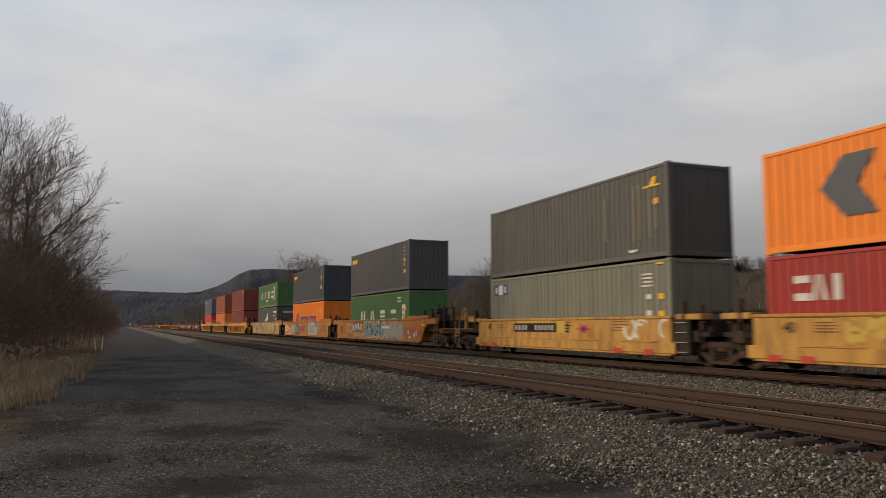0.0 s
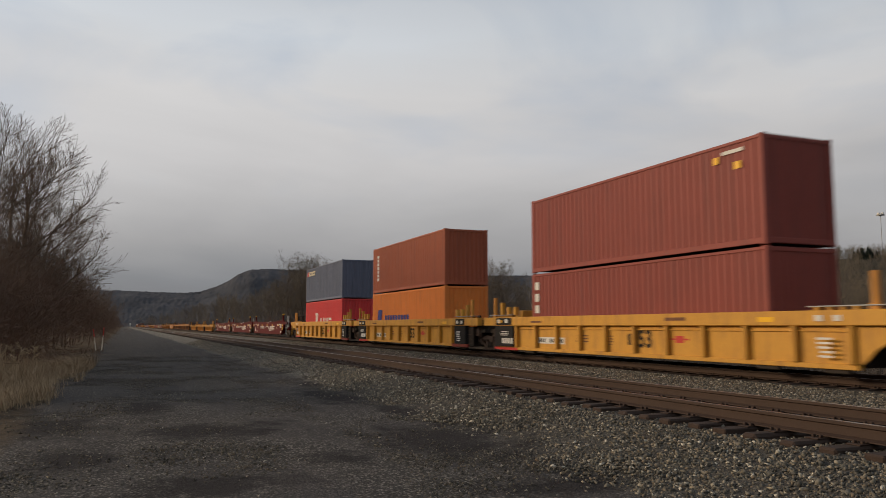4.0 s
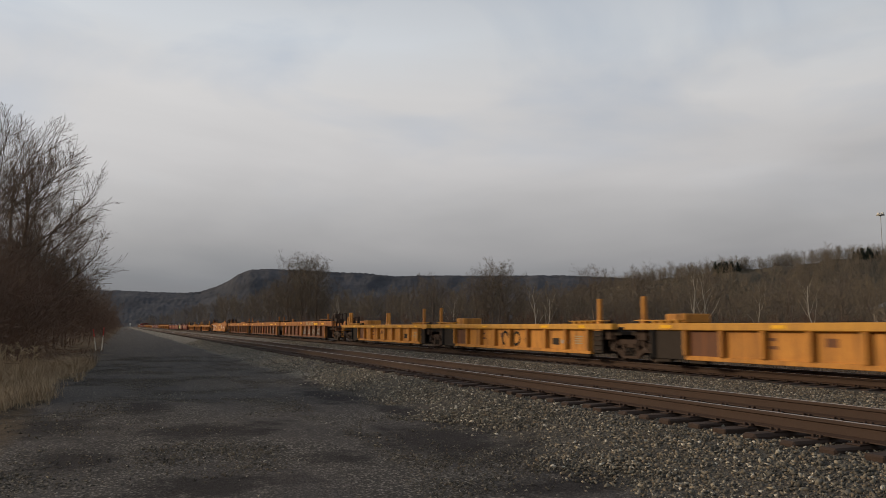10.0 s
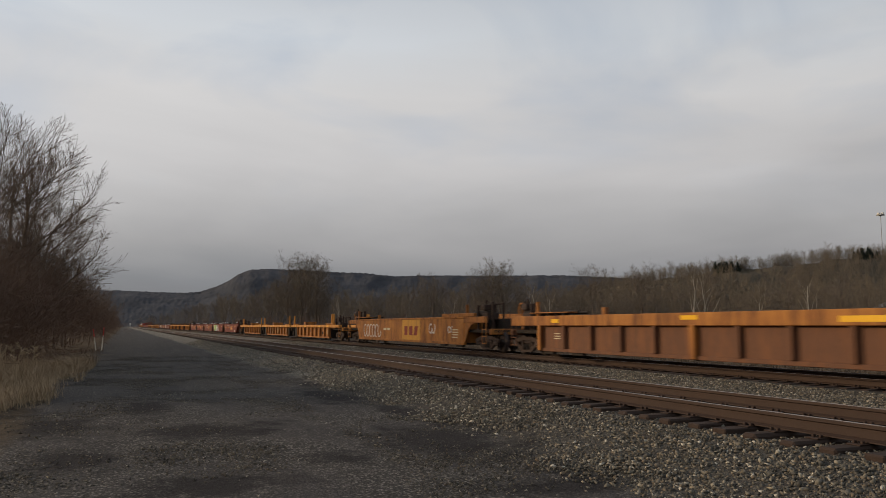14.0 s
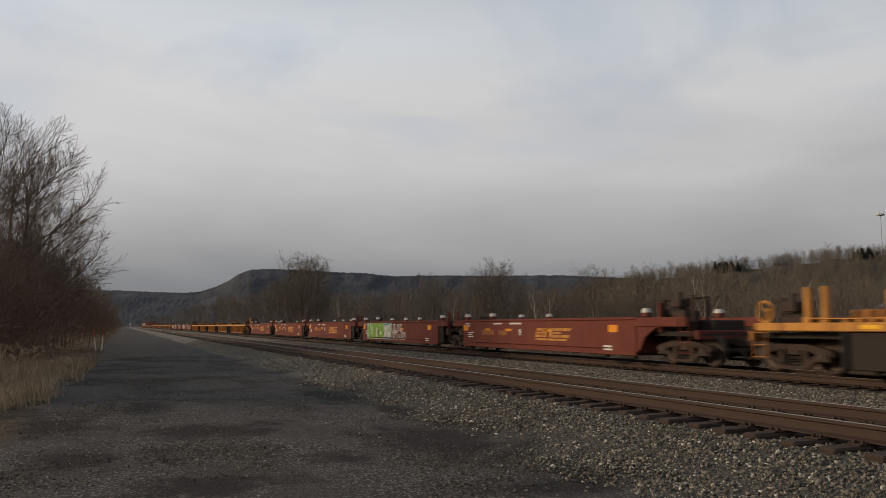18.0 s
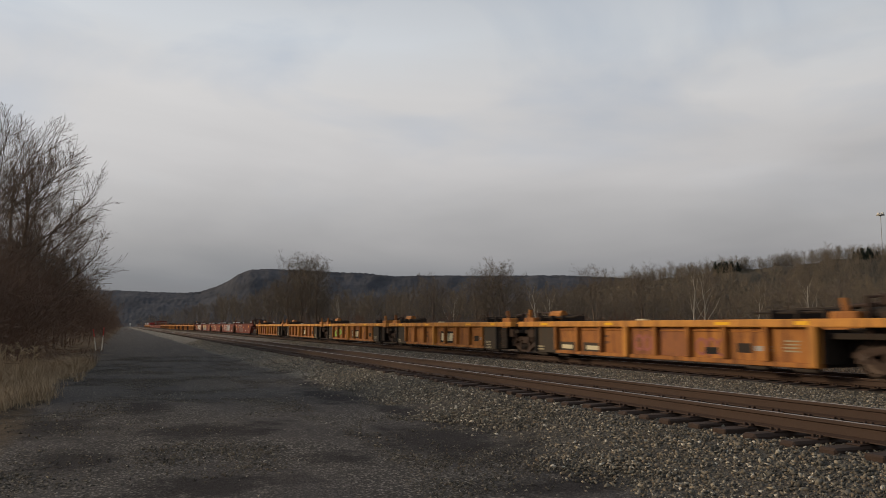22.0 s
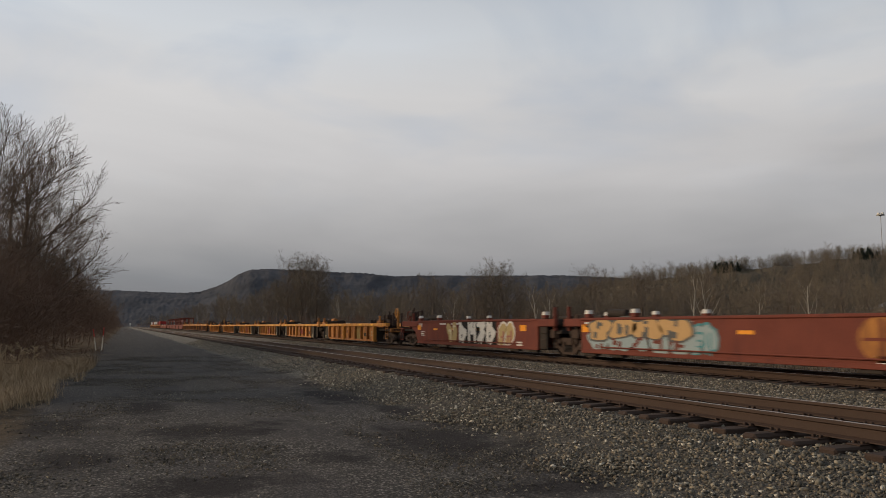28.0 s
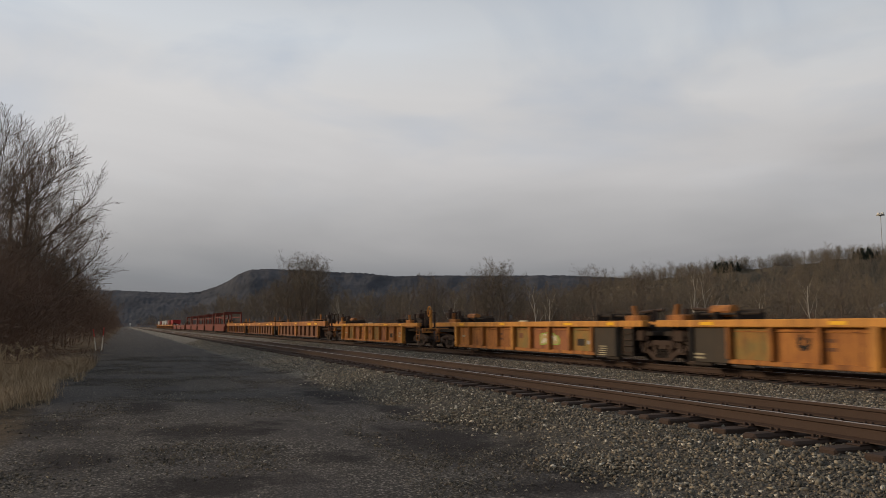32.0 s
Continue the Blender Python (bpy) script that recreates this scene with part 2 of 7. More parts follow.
    verge = blend(span(cloud(1.2), .4, .65), (.055, .040, .028), (.17, .125, .075))
    verge = blend(span(grit, .4, .7, 0, .7), verge, (.035, .026, .02))
    wob = span(cloud(.9, 5, .65), 0, 1, -.8, .8)
    y1 = math_node("ADD", sep.outputs["Y"], wob)
    toe = span(sep.outputs["X"], -12, -6, 5.2, 4.85)
    tobal = span(math_node("SUBTRACT", y1, toe), -.25, .15)
    toverge = span(math_node("ADD", sep.outputs["Y"], math_node("MULTIPLY", wob, .45)), -1.75, -1.3, 1, 0)
    tofar = span(y1, 17.3, 17.9)
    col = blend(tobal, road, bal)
    col = blend(soil, col, blend(span(grit, .4, .7, 0, .6), (.022, .019, .0185), (.045, .040, .038)))
    # rust and brake dust between the rails; far band also holds painted under-train shade
    for lo, hi, k in ((7.0, 9.2, .5), (15.0, 17.4, .8)):
        dust_shade = math_node("MULTIPLY", span(sep.outputs["Y"], lo - .25, lo + .1), span(sep.outputs["Y"], hi - .1, hi + .25, k, 0))
        col = blend(dust_shade, col, blend(span(grit, .4, .7), (.030, .022, .018), (.070, .048, .034)))
    col = blend(toverge, col, verge)
    # brown ground beyond the train, darkened: under-car shade is put into its colour
    col = blend(tofar, col, blend(span(grit, .4, .7), (.030, .023, .018), (.075, .055, .036)))
    link(nt, col, bsdf.inputs["Base Color"])
    b = n.new("ShaderNodeBump")
    b.inputs["Strength"].default_value, b.inputs["Distance"].default_value = 1.0, .05
    h = math_node("ADD", math_node("MULTIPLY", grit, .5), math_node("MULTIPLY", pebble.outputs["Distance"], -.35))
    h = math_node("ADD", h, math_node("MULTIPLY", speck, .45))
    link(nt, h, b.inputs["Height"])
    link(nt, b.outputs[0], bsdf.inputs["Normal"])
    return m


M_GROUND = ground_material()

# ---------------- mesh helpers ----------------


class Shape:
    """Collects faces for one mesh."""

    def __init__(self):
        self.v, self.f = [], []

    def add(self, verts, faces):
        o = len(self.v)
        self.v += [tuple(p) for p in verts]
        self.f += [tuple(i + o for i in f) for f in faces]
        return self

    def box(self, x0, x1, y0, y1, z0, z1, c=.012):
        """A block with chamfered edges."""
        c = min(c, (x1 - x0) * .3, (y1 - y0) * .3, (z1 - z0) * .3)
        if c < .002:
            v = [(x, y, z) for x in (x0, x1) for y in (y0, y1) for z in (z0, z1)]
            return self.add(v, [(0, 1, 3, 2), (4, 6, 7, 5), (0, 4, 5, 1), (2, 3, 7, 6), (0, 2, 6, 4), (1, 5, 7, 3)])
        X, Y, Z = (x0, x1), (y0, y1), (z0, z1)
        v, idx = [], {}
        for i in (0, 1):
            for j in (0, 1):
                for k in (0, 1):
                    px, py, pz = X[i], Y[j], Z[k]
                    ix, iy, iz = px + (c if i == 0 else -c), py + (c if j == 0 else -c), pz + (c if k == 0 else -c)
                    for a, p in enumerate(((px, iy, iz), (ix, py, iz), (ix, iy, pz))):
                        idx[i, j, k, a] = len(v)
                        v.append(p)
        f = []
        for i in (0, 1):
            f.append(tuple(idx[i, j, k, 0] for j, k in ((0, 0), (0, 1), (1, 1), (1, 0))[::1 if i == 0 else -1]))
        for j in (0, 1):
            f.append(tuple(idx[i, j, k, 1] for i, k in ((0, 0), (1, 0), (1, 1), (0, 1))[::1 if j == 0 else -1]))
        for k in (0, 1):
            f.append(tuple(idx[i, j, k, 2] for i, j in ((0, 0), (0, 1), (1, 1), (1, 0))[::1 if k == 0 else -1]))
        for i in (0, 1):
            for j in (0, 1):
                f.append((idx[i, j, 0, 0], idx[i, j, 1, 0], idx[i, j, 1, 1], idx[i, j, 0, 1]))
        for i in (0, 1):
            for k in (0, 1):
                f.append((idx[i, 0, k, 0], idx[i, 1, k, 0], idx[i, 1, k, 2], idx[i, 0, k, 2]))
        for j in (0, 1):
            for k in (0, 1):
                f.append((idx[0, j, k, 1], idx[1, j, k, 1], idx[1, j, k, 2], idx[0, j, k, 2]))
        for i in (0, 1):
            for j in (0, 1):
                for k in (0, 1):
                    f.append((idx[i, j, k, 0], idx[i, j, k, 1], idx[i, j, k, 2]))
        return self.add(v, f)

    def rod(self, a, b, r, n=8, r2=None):
        a, b = Vector(a), Vector(b)
        q = (b - a).to_track_quat("Z", "Y")
        r2 = r if r2 is None else r2
        v = [a + q @ Vector((r * math.cos(2 * math.pi * i / n), r * math.sin(2 * math.pi * i / n), 0)) for i in range(n)]
        v += [b + q @ Vector((r2 * math.cos(2 * math.pi * i / n), r2 * math.sin(2 * math.pi * i / n), 0)) for i in range(n)]
        f = [(i, (i + 1) % n, n + (i + 1) % n, n + i) for i in range(n)]
        return self.add(v, f + [tuple(range(n))[::-1], tuple(range(n, 2 * n))])

    def lathe_y(self, rings, n=20, y_flip=1, at=(0, 0, 0)):
        """Rings of (radius, y) turned round the y axis, closed at both ends."""
        v, f = [], []
        for r, y in rings:
            v += [(at[0] + r * math.cos(2 * math.pi * i / n), at[1] + y * y_flip, at[2] + r * math.sin(2 * math.pi * i / n)) for i in range(n)]
        for k in range(len(rings) - 1):
            f += [(k * n + i, k * n + (i + 1) % n, (k + 1) * n + (i + 1) % n, (k + 1) * n + i) for i in range(n)]
        f += [tuple(range(n)), tuple(range((len(rings) - 1) * n, len(rings) * n))]
        return self.add(v, f)

    def plate(self, outline, y0, y1):
        """An outline of (x, z) points, thick from y0 to y1."""
        n = len(outline)
        v = [(x, y0, z) for x, z in outline] + [(x, y1, z) for x, z in outline]
        return self.add(v, [tuple(range(n)), tuple(range(n, 2 * n))[::-1]] + [(i, n + i, n + (i + 1) % n, (i + 1) % n) for i in range(n)])

    def mesh(self, name, *mats):
        me = bpy.data.meshes.new(name)
        me.from_pydata(self.v, [], self.f)
        bm = bmesh.new()
        bm.from_mesh(me)
        bmesh.ops.recalc_face_normals(bm, faces=bm.faces)
        bm.to_mesh(me)
        bm.free()
        for m in mats:
            me.materials.append(m)
        return me


def part(name, shape, mat, parent, label="", at=None, kind=""):
    """Links a shape (or a ready mesh) as one mesh object under a thing or part."""
    me = shape.mesh(name, mat) if isinstance(shape, Shape) else shape
    ob = new(name, me)
    ob.parent = parent
    if at is not None:
        ob.location = at
    if label:
        tagged(ob, label)
    if kind:
        tagged(ob, kind=kind)
    return ob


def thing(name, label, category, at=(0, 0, 0), group="", kind=""):
    ob = new(name)
    ob.location = at
    return tagged(ob, label, category, group, kind)


def raw_mesh(name, verts, tris, mats, smooth=False):
    """A mesh from numpy arrays of vertices and equal-sided faces."""
    me = bpy.data.meshes.new(name)
    k = tris.shape[1]
    me.vertices.add(len(verts))
    me.vertices.foreach_set("co", np.asarray(verts, dtype=np.float32).ravel())
    me.loops.add(tris.size)
    me.loops.foreach_set("vertex_index", np.asarray(tris, dtype=np.int32).ravel())
    me.polygons.add(len(tris))
    me.polygons.foreach_set("loop_start", np.arange(0, tris.size, k, dtype=np.int32))
    me.polygons.foreach_set("loop_total", np.full(len(tris), k, dtype=np.int32))
    for m in mats:
        me.materials.append(m)
    me.update(calc_edges=True)
    me.validate()
    if smooth:
        me.polygons.foreach_set("use_smooth", np.ones(len(tris), dtype=bool))
    return me


def spot(bearing, distance):
    """A place on the ground: degrees from the track's line (-x), turning towards +y, and metres from the camera."""
    return -distance * math.cos(radians(bearing)), distance * math.sin(radians(bearing))


# ---------------- ground ----------------
PROFILE = [(-4000, -1.5), (-60, -1.0), (-14, -.35), (-5, -.12), (-2.2, .02), (0, .0), (4.5, .0), (5.1, .03), (5.6, .11), (6.45, .30), (6.8, .35), (9.4, .345), (10.3, .28),
           (12.5, .20), (14.0, .22), (14.7, .245), (17.7, .245), (18.6, .10), (21.5, -.2), (30, -.6), (80, -1.0), (5000, -1.5)]


def ground_height(y):
    return np.interp(y, [p[0] for p in PROFILE], [p[1] for p in PROFILE])


def make_ground():
    xs = np.concatenate([-np.geomspace(90, 4600, 36)[::-1], np.arange(-88, -6, .5), np.geomspace(1, 400, 14) - 6])
    ys = np.concatenate([-np.geomspace(14, 4000, 16)[::-1], np.arange(-13, 24, .33), np.geomspace(24, 4700, 26)])
    X, Y = np.meshgrid(xs, ys, indexing="ij")
    Z = ground_height(Y)
    near = (np.abs(Y - 5) < 14) & (X > -89)
    bump = np.zeros_like(Z)
    for i, j in zip(*np.nonzero(near)):
        bump[i, j] = .045 * noise.noise((X[i, j] * .45, Y[i, j] * .6, 3)) + .018 * noise.noise((X[i, j] * 1.9, Y[i, j] * 1.9, 7))
    flat = np.interp(Y, [4.9, 6.3, 18, 19], [1, .2, .2, 1])
    Z = Z + bump * flat
    nx, ny = X.shape
    verts = np.stack([X, Y, Z], -1).reshape(-1, 3)
    i, j = np.meshgrid(np.arange(nx - 1), np.arange(ny - 1), indexing="ij")
    a = (i * ny + j).ravel()
    quads = np.stack([a, a + ny, a + ny + 1, a + 1], -1)
    ob = new("ground", raw_mesh("ground", verts, quads, [M_GROUND], smooth=True))
    return tagged(ob, "dark cinder service road beside grey ballast and weedy verge", "ground", kind="structure")


make_ground()


def rocks(name, count, place, size, seed, mat, label, category, simple=False):
    """Loose stones, too many to count, as one object."""
    rng = np.random.default_rng(seed)
    cube = np.array([(x, y, z) for x in (-1, 1) for y in (-1, 1) for z in (-1, 1)]) * .72
    tri = np.array([(0, 1, 3, 2), (4, 6, 7, 5), (0, 4, 5, 1), (2, 3, 7, 6), (0, 2, 6, 4), (1, 5, 7, 3)])
    base = [(cube + rng.normal(0, .30, (8, 3))) * rng.uniform(.6, 1.25, (1, 3)) for _ in range(14)]
    if simple == "octa":
        tri = np.array([(0, 2, 4), (2, 1, 4), (1, 3, 4), (3, 0, 4), (2, 0, 5), (1, 2, 5), (3, 1, 5), (0, 3, 5)])
        octa = np.array([(1, 0, 0), (-1, 0, 0), (0, 1, 0), (0, -1, 0), (0, 0, 1), (0, 0, -1)]) * 1.05
        base = [(octa + rng.normal(0, .40, (6, 3))) * rng.uniform(.65, 1.25, (1, 3)) for _ in range(14)]
    elif simple:
        tri = np.array([(0, 1, 2), (0, 2, 3), (0, 3, 1), (1, 3, 2)])
        tet = np.array([(0, 0, 1.1), (1, 0, -.5), (-.5, .87, -.5), (-.5, -.87, -.5)])
        base = [(tet + rng.normal(0, .28, (4, 3))) * rng.uniform(.7, 1.2, (1, 3)) for _ in range(14)]
    m = len(base[0])
    xy = place(rng, count)
    n = len(xy)
    s = rng.uniform(*size, n) * rng.choice([.7, 1, 1, 1.25], n)
    q = rng.normal(size=(n, 4))
    q /= np.linalg.norm(q, axis=1, keepdims=True)
    w, x, y, z = q.T
    R = np.stack([1 - 2 * (y * y + z * z), 2 * (x * y - z * w), 2 * (x * z + y * w), 2 * (x * y + z * w), 1 - 2 * (x * x + z * z), 2 * (y * z - x * w),
                  2 * (x * z - y * w), 2 * (y * z + x * w), 1 - 2 * (x * x + y * y)], -1).reshape(n, 3, 3)
    b = np.array(base)[rng.integers(0, 14, n)]
    v = np.einsum("nij,nkj->nki", R, b) * s[:, None, None]
    v[..., 2] *= .8
    v[..., 0] += xy[:, 0, None]
    v[..., 1] += xy[:, 1, None]
    v[..., 2] += (ground_height(xy[:, 1]) + s * rng.uniform(.0, .45, n))[:, None]
    f = tri[None] + (np.arange(n) * m)[:, None, None]
    ob = new(name, raw_mesh(name, v.reshape(-1, 3), f.reshape(-1, tri.shape[1]), [mat]))
    return tagged(ob, label, category, kind="stuff")


def dark_soil(x, y, rng):
    """Worn patches of black cinder where no stones lie: centre, half length and half width."""
    out = np.zeros(len(x), bool)
    for cx, cy, rx, ry in SOIL:
        wob = .35 * np.sin(x * 2.3 + cy * 5) + .25 * np.sin(y * 4.1 + cx) + .2 * np.sin((x - y) * 5.7)
        out |= ((x - cx) / rx) ** 2 + ((y - cy) / ry) ** 2 + wob + rng.normal(0, .28, len(x)) < 1
    return out & (rng.random(len(x)) < .74)


def ballast_places(rng, n):
    # dense near the camera, thinner with distance
    d = 4 + 18 * rng.random(n) ** 1.25
    y = rng.uniform(3.6, 14.6, n)
    keep = (y > np.interp(d, [5, 8, 18], [4.5, 4.9, 5.15]) + .20 * np.sin(d * .8) + .16 * np.sin(d * 2.1 + 1) + rng.normal(0, .20, n)) & (d > .62 * y)
    keep &= ~dark_soil(-d, y, rng)
    on_tie = np.abs((d - 5 + .26) % .52 - .26) < .135
    keep &= ~((y > 6.72) & (y < 9.4) & (on_tie | (rng.random(n) < .45)))
    return np.stack([-d, y], -1)[keep]


def far_ballast_places(rng, n):
    d = 20 + 55 * rng.random(n) ** 1.7
    y = rng.uniform(5.2, 14.6, n)
    return np.stack([-d, y], -1)[(y > 5.2 + .22 * np.sin(d * .8) + rng.normal(0, .2, n)) & ~dark_soil(-d, y, rng)]


def grit_places(rng, n):
    # loose gravel lies in drifts between worn dark patches
    d = 5 + 40 * rng.random(n) ** 1.9
    y = rng.uniform(-3.8, 5.4, n)
    drift = np.array([noise.noise((a * .30, b * .62, 9)) + .6 * noise.noise((a * .9, b * 1.3, 4)) for a, b in zip(d, y)])
    return np.stack([-d, y], -1)[(drift > rng.normal(-.05, .22, n)) & ~dark_soil(-d, y, rng)]


rocks("ballast_stones", 125000, ballast_places, (.013, .028), 5, M_STONE, "grey and tan crushed ballast stones heaped beside the track", "ballast", "octa")
rocks("ballast_stones", 60000, far_ballast_places, (.022, .036), 15, M_STONE, "grey crushed ballast stones further along the track", "ballast", True)
rocks("road_gravel", 150000, grit_places, (.007, .019), 6, M_GRAVEL, "scattered dark grey gravel on the cinder road", "gravel", True)

# ---------------- tracks ----------------
RAIL_OUT = [(-.07, 0), (.07, 0), (.07, .012), (.012, .035), (.010, .125), (.036, .138), (.036, .166), (.026, .174), (-.026, .174), (-.036, .166), (-.036, .138), (-.010, .125),
            (-.012, .035), (-.07, .012)]


def make_track(name, yc, top, label, ties_from):
    track = thing(name, label, "railway track", (0, yc, top - .2), kind="structure")
    for side in (-1, 1):
        v, f = [], []
        k = len(RAIL_OUT)
        stations = [-1800, -400, -120, -60, -30, -15, 0, 60, 300]
        for x in stations:
            v += [(x, side * .7525 + a, b * 1.06 + .0155) for a, b in RAIL_OUT]
        for s in range(len(stations) - 1):
            f += [(s * k + i, s * k + (i + 1) % k, (s + 1) * k + (i + 1) % k, (s + 1) * k + i) for i in range(k)]
        rail = part("rail", Shape().add(v, f), M_RAIL, track)
        strip = Shape().box(-1800, 300, side * .7525 - .024, side * .7525 + .024, .199, .2025, 0)
        part("running_surface", strip, M_RAILTOP, rail, "worn shiny rail head")
    rng = random.Random(int(yc * 10))
    shapes = []
    for i in range(5):
        b = Shape().box(-.115, .115, -1.3 + rng.uniform(-.05, .05), 1.3 + rng.uniform(-.06, .06), -.17, 0, .012 + .006 * i)
        shapes.append(b.mesh("tie", M_TIE))
    plate = Shape()
    plate.box(-.09, .09, -.19, .19, .002, .016, .004)
    for sx in (-.05, .05):
        for sy in (-.10, .10):
            plate.box(sx - .016, sx + .016, sy - .022, sy + .022, .012, .045, .005)
    plate_me = plate.mesh("tie_plate", M_RAIL)
    far = Shape()
    i, x = 0, -5.0
    while x > -420:
        jx, jr = x + rng.uniform(-.03, .03), rng.uniform(-1.2, 1.2)
        if i < ties_from:
            t = part("tie", shapes[i % 5], None, track, at=(jx, rng.uniform(-.06, .06), rng.uniform(-.012, .006)))
            t.rotation_euler = (0, 0, radians(jr))
            if i < 60:
                for side in (-1, 1):
                    part("tie_plate", plate_me, None, t, at=(0, side * .7525, 0))
        else:
            far.box(jx - .115, jx + .115, -1.3, 1.3, -.17, rng.uniform(-.01, .004), 0)
        x -= .52
        i += 1
    part("tie_row", far, M_TIE, track, "weathered timber ties", kind="stuff")
    return track


make_track("railway_track_near", TRACK_NEAR, TOP_NEAR, "empty rusty railway track on dark timber ties in grey ballast", 150)
make_track("railway_track_far", TRACK_FAR, TOP_FAR, "railway track carrying the train on dark ties", 60)

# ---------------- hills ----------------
# distance haze is put into the far hills' bluish-grey colour
M_HAZY_WOODS = material("hazy_leafless_woods", (.076, .076, .083), (.036, .037, .042), .95, scale=.014, fine=.06, amount=.9, bump=.0, spec=.1)
M_WOODS_NEAR = material("brown_hillside_woods", (.100, .080, .052), (.062, .051, .036), .95, scale=.02, fine=.35, amount=.8, bump=.0, spec=.1)


def make_hill(name, label, dist, depth, rows, mat, tall, seed):
    """A ridge: rows of (bearing, elevation in degrees) as seen from the road; it rises over its depth and falls behind.
    Its skin is the rough canopy of the leafless woods."""
    rng = np.random.default_rng(seed)
    bs = np.linspace(rows[0][0], rows[-1][0], 900)
    el = np.interp(bs, [r[0] for r in rows], [r[1] for r in rows])
    crest = dist * np.tan(np.radians(el)) + EYE
    along = np.concatenate([np.linspace(-1, -.1, 44), np.linspace(-.085, .06, 12), [.15, .4, 1.0]])
    share = np.interp(along, [-1.0, -.8, -.55, -.3, -.12, 0, .3, 1.0], [0, .10, .36, .68, .90, 1.0, .8, .2])
    V = []
    for k, (a, h) in enumerate(zip(along, share)):
        swell = np.array([noise.noise((b * .9, a * 6, seed)) for b in bs])
        crown = rng.normal(0, 1, len(bs))
        crown = np.maximum(crown, np.roll(crown, 1) * .8) * tall * .07
        r = dist + a * depth + rng.normal(0, tall * .12, len(bs))
        z = crest * h * (1 + .05 * swell * (0 < h < .98)) - 3 + crown + tall * .12 * np.array([noise.noise((b * 7, a * 20, seed + 5)) for b in bs])
        V.append(np.stack([-r * np.cos(np.radians(bs)), r * np.sin(np.radians(bs)), z], -1))
    V = np.array(V)
    nk, nb = V.shape[:2]
    i, j = np.meshgrid(np.arange(nk - 1), np.arange(nb - 1), indexing="ij")
    a = (i * nb + j).ravel()
    quads = np.stack([a, a + nb, a + nb + 1, a + 1], -1)
    ob = new(name, raw_mesh(name, V.reshape(-1, 3), quads, [mat], smooth=True))
    return tagged(ob, label, "hill", kind="structure")


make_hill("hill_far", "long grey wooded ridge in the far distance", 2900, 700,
          [(-30, 2.3), (-12, 2.45), (-2, 2.45), (0, 2.45), (2, 2.38), (4.5, 2.36), (8, 2.0), (14, 1.2)], M_HAZY_WOODS, 12, 2)
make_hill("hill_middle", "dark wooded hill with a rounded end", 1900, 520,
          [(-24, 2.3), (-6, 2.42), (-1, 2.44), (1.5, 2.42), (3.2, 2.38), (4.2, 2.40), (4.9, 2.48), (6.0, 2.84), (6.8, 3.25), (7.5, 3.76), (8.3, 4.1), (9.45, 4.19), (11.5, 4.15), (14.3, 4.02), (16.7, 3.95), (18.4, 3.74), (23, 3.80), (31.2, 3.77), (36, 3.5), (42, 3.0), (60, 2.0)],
          M_HAZY_WOODS, 9, 3)
make_hill("hill_near", "brown wooded slope rising beyond the train", 420, 190,
          [(22, -.4), (25, .1), (30, 1.4), (33, 2.8), (34.5, 3.1), (36.5, 3.45), (38.5, 3.75), (40.5, 3.98), (43.2, 4.22), (46, 4.38), (47.6, 4.5), (49.3, 4.78), (52, 4.65), (56, 4.7), (62, 4.8), (75, 4.4), (95, 3.2)],
          M_WOODS_NEAR, 4, 4)

